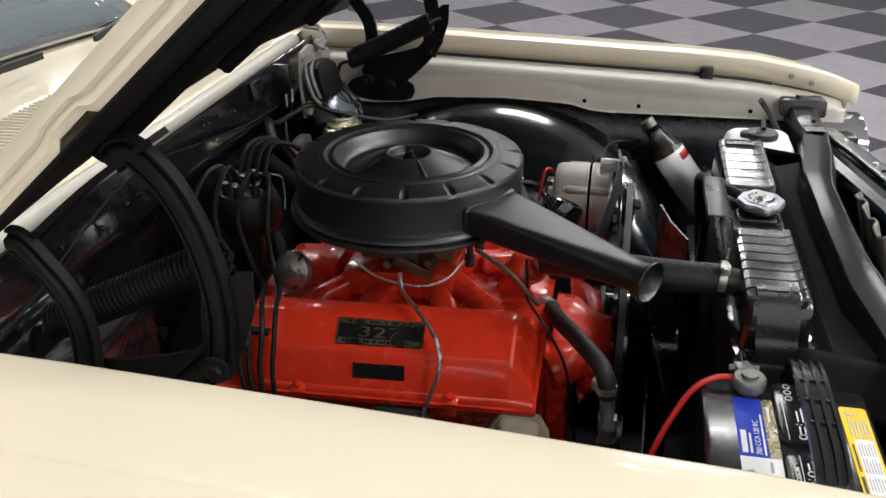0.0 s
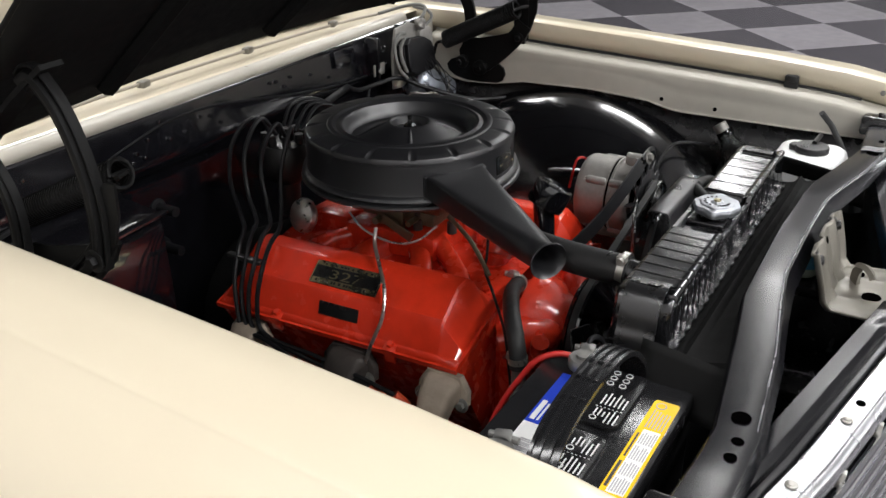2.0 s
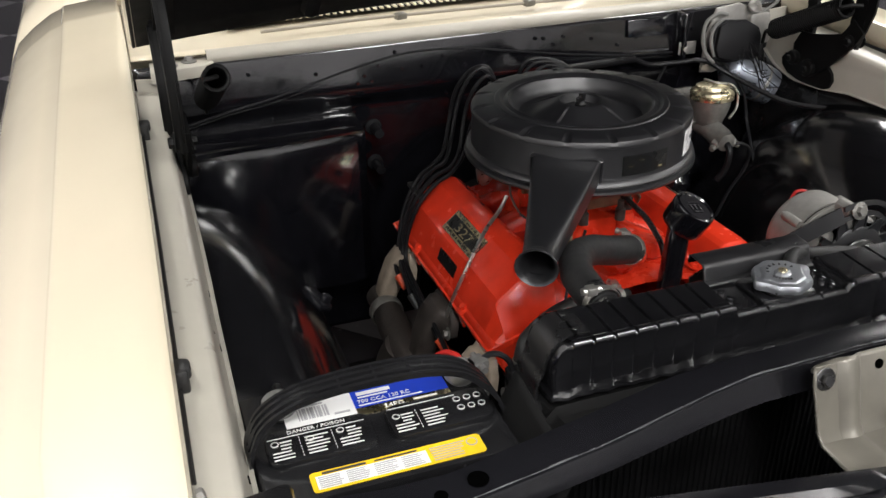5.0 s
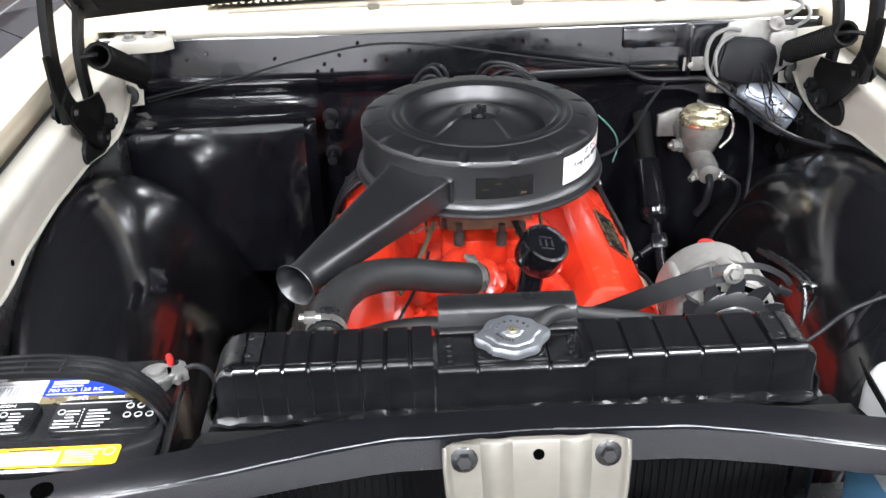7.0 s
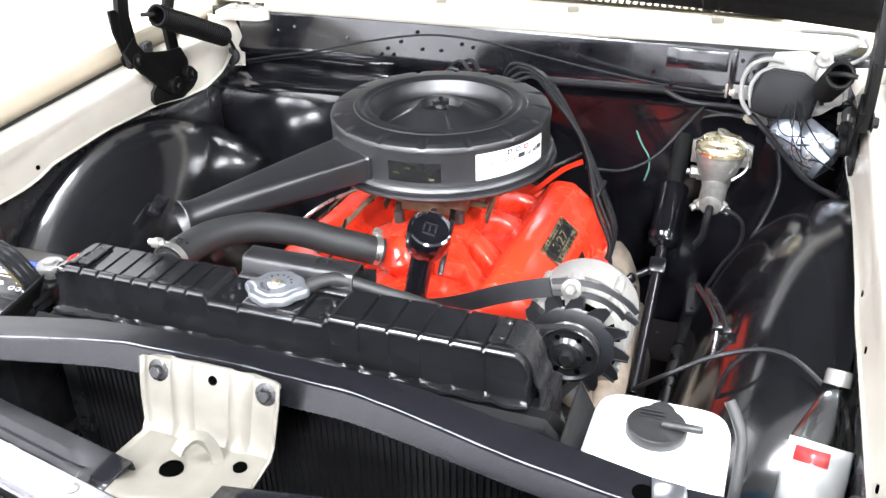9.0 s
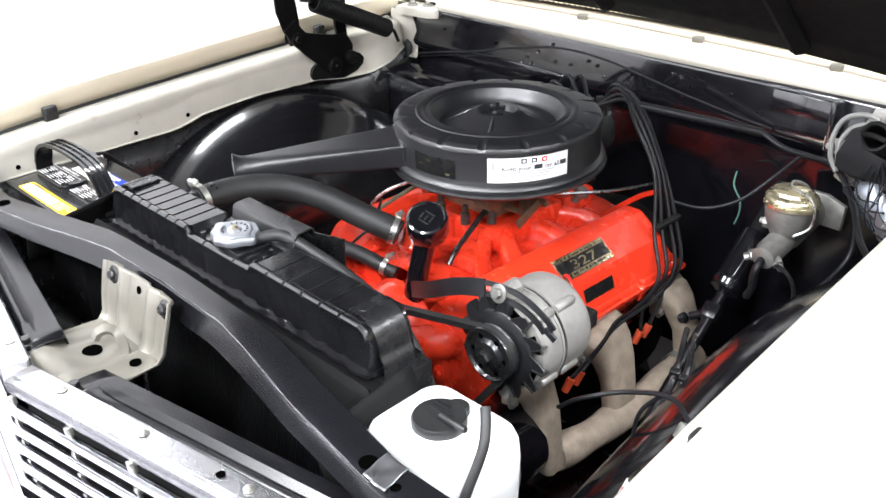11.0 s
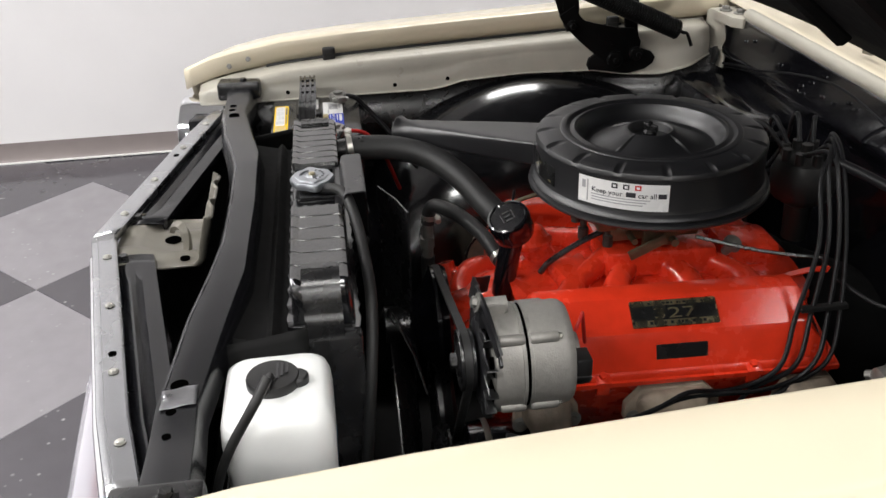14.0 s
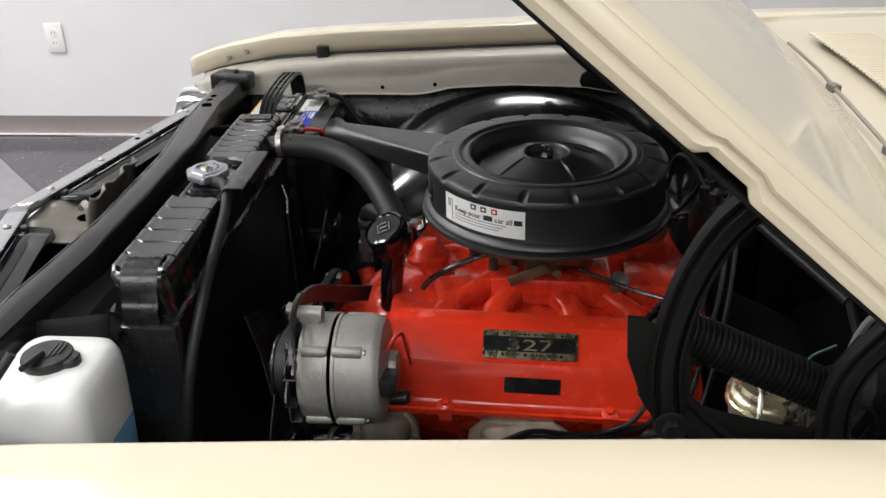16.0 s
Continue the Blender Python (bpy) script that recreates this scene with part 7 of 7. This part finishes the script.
sw = thing("fender_wire", (0.55, 0.15, 0.68), "thin black wire crossing the wheelhouse", "wire")
bm = bmesh.new()
tube(bm, [(0.60, 0.12, 0.70), (0.53, 0.18, 0.715), (0.46, 0.19, 0.69), (0.40, 0.17, 0.66), (0.36, 0.18, 0.62)], 0.0032, 6, 6)
tube(bm, [(0.50, 0.21, 0.70), (0.47, 0.20, 0.66), (0.46, 0.20, 0.60), (0.44, 0.19, 0.52)], 0.003, 6, 6)
part("cable", bm, CABLE, sw)

for dx, dz in ((0.0, 0.0), (-0.014, 0.004)):
    pipe = thing("brake_pipe", (0.45, 0.3, 0.55), "bent black pipe beside the wheelhouse", "pipe", "pipes beside the wheelhouse")
    bm = bmesh.new()
    tube(bm, [(0.425 + dx, 0.40, 0.655 + dz), (0.448 + dx, 0.35, 0.654 + dz), (0.462 + dx, 0.315, 0.642 + dz), (0.460 + dx, 0.290, 0.605), (0.448 + dx, 0.264, 0.550), (0.442 + dx, 0.25, 0.47)], 0.0042, 8, 6)
    part("tube", bm, BLACK_SEMI, pipe)
    bm = bmesh.new()
    box(bm, (0.462 + dx, 0.315, 0.642 + dz), (0.014, 0.010, 0.016), (20, 0, 10), 0.002)
    part("clip", bm, BLACK_SEMI, pipe)

gw = thing("ground_wire", (0.25, 0.79, 0.76), "thin pale green wire hanging on the firewall", "wire")
bm = bmesh.new()
tube(bm, [(0.246, 0.815, 0.719), (0.262, 0.780, 0.709), (0.276, 0.780, 0.686), (0.278, 0.780, 0.663), (0.272, 0.780, 0.638)], 0.0016, 6, 6)
part("cable", bm, GREEN_WIRE, gw)

# ---- ignition ----
dist = thing("distributor", (-0.012, 0.715, 0.70), "black distributor cap with spark plug leads", "distributor")
DC = V((-0.012, 0.722, 0.80))
bm = bmesh.new()
lathe(bm, (DC.x, DC.y, 0.66), (0, 0, 1), [(0.02, 0), (0.022, 0.06), (0.045, 0.075), (0.05, 0.085), (0.05, 0.115), (0.042, 0.135), (0.03, 0.14)], 28)
dcap = part("cap", bm, PLASTIC, dist)
for k in range(8):
    bm = bmesh.new()
    a = 2 * math.pi * k / 8
    rod(bm, (DC.x + 0.033 * math.cos(a), DC.y + 0.033 * math.sin(a), 0.79), (DC.x + 0.033 * math.cos(a), DC.y + 0.033 * math.sin(a), 0.815), 0.0075, seg=10)
    part("tower", bm, PLASTIC, dcap)
bm = bmesh.new()
rod(bm, (DC.x, DC.y, 0.79), (DC.x, DC.y, 0.82), 0.009, seg=10)
part("tower", bm, PLASTIC, dcap)
for k in range(4):
    off = (0.0, 0.011, 0.027, 0.041)[k]
    lead = thing("spark_plug_lead", (0.2, 0.66, 0.7), "black spark plug lead looping over the valve cover", "ignition lead", "driver side plug leads")
    bm = bmesh.new()
    tube(bm, [(DC.x + 0.02, DC.y + 0.02 - off, 0.81), (DC.x + 0.045 + off, DC.y + 0.01 - off * 0.6, 0.853 - off * 0.3), (0.10 + off * 0.5, 0.715 - off, 0.838 - off * 0.5), (0.165 + off * 0.4, 0.70 - off * 1.2, 0.75), (0.215, 0.68 - off * 1.6, 0.66), (0.246 + off * 0.1, 0.655 - off * 1.8, 0.60), (0.25, 0.60 - off * 2, 0.565 + off * 0.15)] + ([(0.262, 0.45, 0.572 + off * 0.3), (0.270, 0.40, 0.568)] if k % 2 else []) + [(0.272, (0.530, 0.350, 0.505, 0.325)[k], 0.545)], 0.0035, 8, 6)
    part("cable", bm, CABLE, lead)
    bm = bmesh.new()
    e = V((0.272, (0.530, 0.350, 0.505, 0.325)[k], 0.545))
    rod(bm, e, e + V((-0.004, -0.010, -0.020)), 0.0065, 0.006, 12)
    part("boot", bm, ORANGE_BOOT, lead, "orange silicone boot")
LOOPS = [
    [(-0.03, 0.74, 0.815), (-0.045, 0.745, 0.845), (-0.07, 0.76, 0.838), (-0.095, 0.772, 0.80), (-0.11, 0.768, 0.745), (-0.135, 0.73, 0.705), (-0.17, 0.69, 0.697), (-0.205, 0.672, 0.682), (-0.235, 0.662, 0.632)],
    [(-0.035, 0.72, 0.815), (-0.06, 0.725, 0.85), (-0.085, 0.73, 0.835), (-0.105, 0.735, 0.79), (-0.125, 0.715, 0.735), (-0.15, 0.68, 0.705), (-0.18, 0.665, 0.698), (-0.214, 0.650, 0.674), (-0.240, 0.645, 0.62)]] + [
    [(-0.035, 0.70, 0.815), (-0.065, 0.69, 0.848), (-0.09, 0.695, 0.825), (-0.105, 0.70, 0.78), (-0.125, 0.675, 0.725), (-0.15, 0.65, 0.706), (-0.185, 0.64, 0.696), (-0.220, 0.629, 0.667), (-0.243, 0.628, 0.615)],
    [(-0.03, 0.69, 0.81), (-0.055, 0.668, 0.842), (-0.085, 0.655, 0.828), (-0.11, 0.652, 0.78), (-0.13, 0.64, 0.73), (-0.16, 0.622, 0.707), (-0.19, 0.617, 0.694), (-0.223, 0.610, 0.664), (-0.246, 0.608, 0.61)]]
for k in range(4):
    lead = thing("spark_plug_lead", (-0.2, 0.6, 0.7), "black spark plug lead looping down beside the air cleaner", "ignition lead", "passenger side plug leads")
    e = V((-0.272, (0.585, 0.515, 0.375, 0.330)[k], 0.548))
    y1 = LOOPS[k][-1][1]
    bm = bmesh.new()
    tube(bm, LOOPS[k] + [(-0.255, y1 - 0.02, 0.565), (-0.266, y1 * 0.5 + e.y * 0.5, 0.556 + 0.008 * (k % 2)), e], 0.0038, 8, 6)
    part("cable", bm, CABLE, lead)
    bm = bmesh.new()
    rod(bm, e, e + V((0.008, -0.018, -0.018)), 0.0075, 0.0065, 12)
    part("boot", bm, ORANGE_BOOT if k != 1 else RUBBER, lead, "orange silicone boot" if k != 1 else "")
for s in (-1, 1):
    sep = thing("wire_separator", (s * 0.215, 0.65, 0.67), "small black plug wire separator", "wire clip", "plug wire separators")
    bm = bmesh.new()
    box(bm, (s * 0.213, 0.655, 0.668), (0.012, 0.07, 0.008), (0, 0, 0), 0.002)
    part("separator", bm, PLASTIC, sep)
# ---- exhaust manifolds ----
for s in (-1, 1):
    ex = thing("exhaust_manifold", (s * 0.28, 0.45, 0.45), "bare cast iron exhaust manifold with tan ports", "exhaust manifold", "exhaust manifolds")
    zl = 0.462 if s < 0 else 0.425
    bm = bmesh.new()
    tube(bm, [(s * 0.283, 0.275, zl + 0.010), (s * 0.290, 0.36, zl + 0.002), (s * 0.292, 0.46, zl), (s * 0.291, 0.56, zl), (s * 0.286, 0.66, zl + 0.006)], 0.026, 16, 5, radii=lambda t: 0.026 + 0.002 * math.sin(t * 19))
    part("log", bm, TAN_IRON if s > 0 else IRON, ex)
    bm = bmesh.new()
    tube(bm, [(s * 0.295, 0.50 if s < 0 else 0.56, zl), (s * 0.305, 0.53 if s < 0 else 0.60, zl - 0.06), (s * 0.30, 0.56 if s < 0 else 0.62, 0.28)], 0.030, 14, 4)
    part("outlet", bm, IRON, ex)
    bm = bmesh.new()
    lathe(bm, (s * 0.289, 0.600, zl), (s * 0.03, 1, 0.05), [(0.0285, 0), (0.0300, 0.002), (0.0300, 0.020), (0.0285, 0.022)], 24, False, False)
    part("band", bm, CAST_GREY, ex)
    ports = ((0.252, 0.062, TAN_IRON), (0.432, 0.094, TAN_IRON), (0.632, 0.066, TAN_IRON)) if s > 0 else ((0.262, 0.056, TAN_IRON), (0.430, 0.066, IRON), (0.630, 0.056, TAN_IRON))
    for y, w, m in ports:
        zz = (0.46 - y) * 0.05
        bm = bmesh.new()
        duct(bm, [((s * c, y + o, max(z, zl) + (zz if z > 0.5 else 0)), (0, 1, 0), (s * k, 0, 1 - k), w * g, h) for c, o, z, k, g, h in ((0.238, 0, 0.556, 0.12, 1.12, 0.050), (0.252, 0, 0.556, 0.15, 1.12, 0.050), (0.256, 0, 0.555, 0.2, 1.02, 0.046), (0.264, 0.002, 0.545, 0.45, 0.92, 0.040), (0.273, 0.004, 0.520, 0.8, 0.78, 0.038), (0.280, 0.006, 0.490, 0.95, 0.68, 0.036), (0.287, 0.008, zl, 1.0, 0.66, 0.034))], 0.5)
        port = part("port", bm, m, ex, "tan cast exhaust port" if m is TAN_IRON else "")
        bm = bmesh.new()
        prism(bm, [(-w * 0.74, -0.018), (-w * 0.60, -0.026), (-w * 0.40, -0.020), (w * 0.40, -0.020), (w * 0.60, -0.026), (w * 0.74, -0.018), (w * 0.72, 0.004), (w * 0.48, 0.026), (-w * 0.48, 0.026), (-w * 0.72, 0.004)], 0.0, 0.013, frame_on((s * 0.236, y, 0.556 + zz), (0, s, 0), (-s * 0.12, 0, 1)), 0.003)
        part("flange", bm, m, port)
        for o in (-0.60, 0.60):
            bolt(ex, (s * 0.2515, y + w * o, 0.542 + zz), (s, 0, 0.12), 0.0065, CAST_GREY)
        bm = bmesh.new()
        lathe(bm, (s * 0.272, y + 0.006, 0.552 + zz), (s, 0, 0.5), [(0.007, -0.006), (0.006, 0.003), (0.003, 0.005)], 10)
        part("boss", bm, m, port)
tr = thing("transmission", (0, 0.9, 0.2), "dark gearbox bell housing behind the engine", "gearbox")
bm = bmesh.new()
lathe(bm, (0, 0.69, 0.45), (0, 1, -0.05), [(0.19, 0), (0.19, 0.03), (0.14, 0.16), (0.1, 0.4)], 28)
part("bell_housing", bm, HOOD_BLACK, tr)
bm = bmesh.new()
lathe(bm, (0, 0.684, 0.45), (0, 1, -0.05), [(0.17, 0), (0.203, 0), (0.205, 0.003), (0.205, 0.010), (0.19, 0.012)], 36)
part("flange", bm, HOOD_BLACK, tr)
for k in range(8):
    q = radians(20 + 20 * k)
    bolt(tr, (0.197 * math.cos(q), 0.700, 0.45 + 0.197 * math.sin(q)), (0, 1, 0), 0.006, HOOD_BLACK, False)
for s in (-1, 1):
    rail = thing("frame_rail", (s * 0.40, 0.4, 0.25), "black chassis frame rail below the engine", "frame rail", "chassis rails")
    bm = bmesh.new()
    span(bm, s * 0.40 - 0.04, s * 0.40 + 0.04, -0.25, 1.2, 0.22, 0.33, 0.01)
    part("rail", bm, BLACK_SEMI, rail)
cm = thing("crossmember", (0, 0.42, 0.2), "black front crossmember below the engine", "crossmember")
bm = bmesh.new()
span(bm, -0.42, 0.42, 0.33, 0.52, 0.18, 0.28, 0.02)
part("beam", bm, BLACK_SEMI, cm)

# ---- floor tiles ----
ang = radians(-0.6)
ca, sa = math.cos(ang), math.sin(ang)
bm = bmesh.new()
prism(bm, [(HALF - 0.001, 0), (0, HALF - 0.001), (-HALF + 0.001, 0), (0, -HALF + 0.001)], -0.003, 0.0, None, 0.0008)
tile_d = finish(bm, "tile", TILE_DARK, flat=True)
tile_l = tile_d.copy()
tile_l.materials.clear()
tile_l.materials.append(TILE_LIGHT)
count = 0
rest = {0: bmesh.new(), 1: bmesh.new()}
TX, TY = -2.107, -0.928
cells = []
for i in range(-12, 34):
    for j in range(-22, 26):
        if (i + j) % 2:
            continue
        x, y = i * HALF, j * HALF
        wx, wy = TX + HALF + ca * x - sa * y, TY + sa * x + ca * y
        if wx < -2.375 - HALF * 0.2 or wx > 12.0 or wy < -7 or wy > 9:
            continue
        cells.append((wx, wy, (i % 2)))
near = [c for c in cells if -2.9 < c[0] < 7.6 and -3.4 < c[1] < 3.6 and not (-0.8 < c[0] < 0.8 and c[1] > 0.0)]
for wx, wy, k in cells:
    if (wx, wy, k) in near and count < 300:
        ob = part("tile", tile_l if k == 0 else tile_d, None, floor)
        ob.location, ob.rotation_euler = (wx, wy, 0.0), (0, 0, ang)
        count += 1
    else:
        prism(rest[k], [(HALF - 0.001, 0), (0, HALF - 0.001), (-HALF + 0.001, 0), (0, -HALF + 0.001)], -0.003, 0.0, pose(wx, wy, 0, 0, 0, -0.6))
for k, m in ((0, TILE_LIGHT), (1, TILE_DARK)):
    tagged(part("tile_field", finish(rest[k], "tile_field", m, flat=True), None, floor), kind="stuff")

# ---- small bay items ----
clipb = thing("pipe_clip", (-0.458, 0.326, 0.685), "weathered metal clip on the black wheelhouse", "clip")
bm = bmesh.new()
box(bm, (-0.462, 0.33, 0.688), (0.022, 0.05, 0.010), (10, 25, 20), 0.003)
box(bm, (-0.452, 0.318, 0.692), (0.012, 0.012, 0.014), (10, 25, 20), 0.002)
part("clip_body", bm, GREY_SUPPORT, clipb)
ps = thing("power_steering_pump", (0.235, 0.14, 0.42), "black power steering pump with a pale band", "pump")
bm = bmesh.new()
lathe(bm, (0.235, 0.10, 0.47), (0, 1, 0), [(0.02, -0.01), (0.062, 0.0), (0.066, 0.004), (0.058, 0.010), (0.066, 0.016), (0.066, 0.020), (0.04, 0.022), (0.04, 0.04)], 36)
part("pulley", bm, BLACK_SEMI, ps)
bm = bmesh.new()
lathe(bm, (0.235, 0.14, 0.47), (0, 1, 0), [(0.05, 0), (0.066, 0.006), (0.068, 0.03), (0.066, 0.10), (0.05, 0.11)], 32)
part("body", bm, BLACK_GLOSS, ps)
bm = bmesh.new()
lathe(bm, (0.235, 0.166, 0.47), (0, 1, 0), [(0.0685, 0), (0.0692, 0.001), (0.0692, 0.008), (0.0685, 0.009)], 32, False, False)
part("band", bm, LATCH, ps)
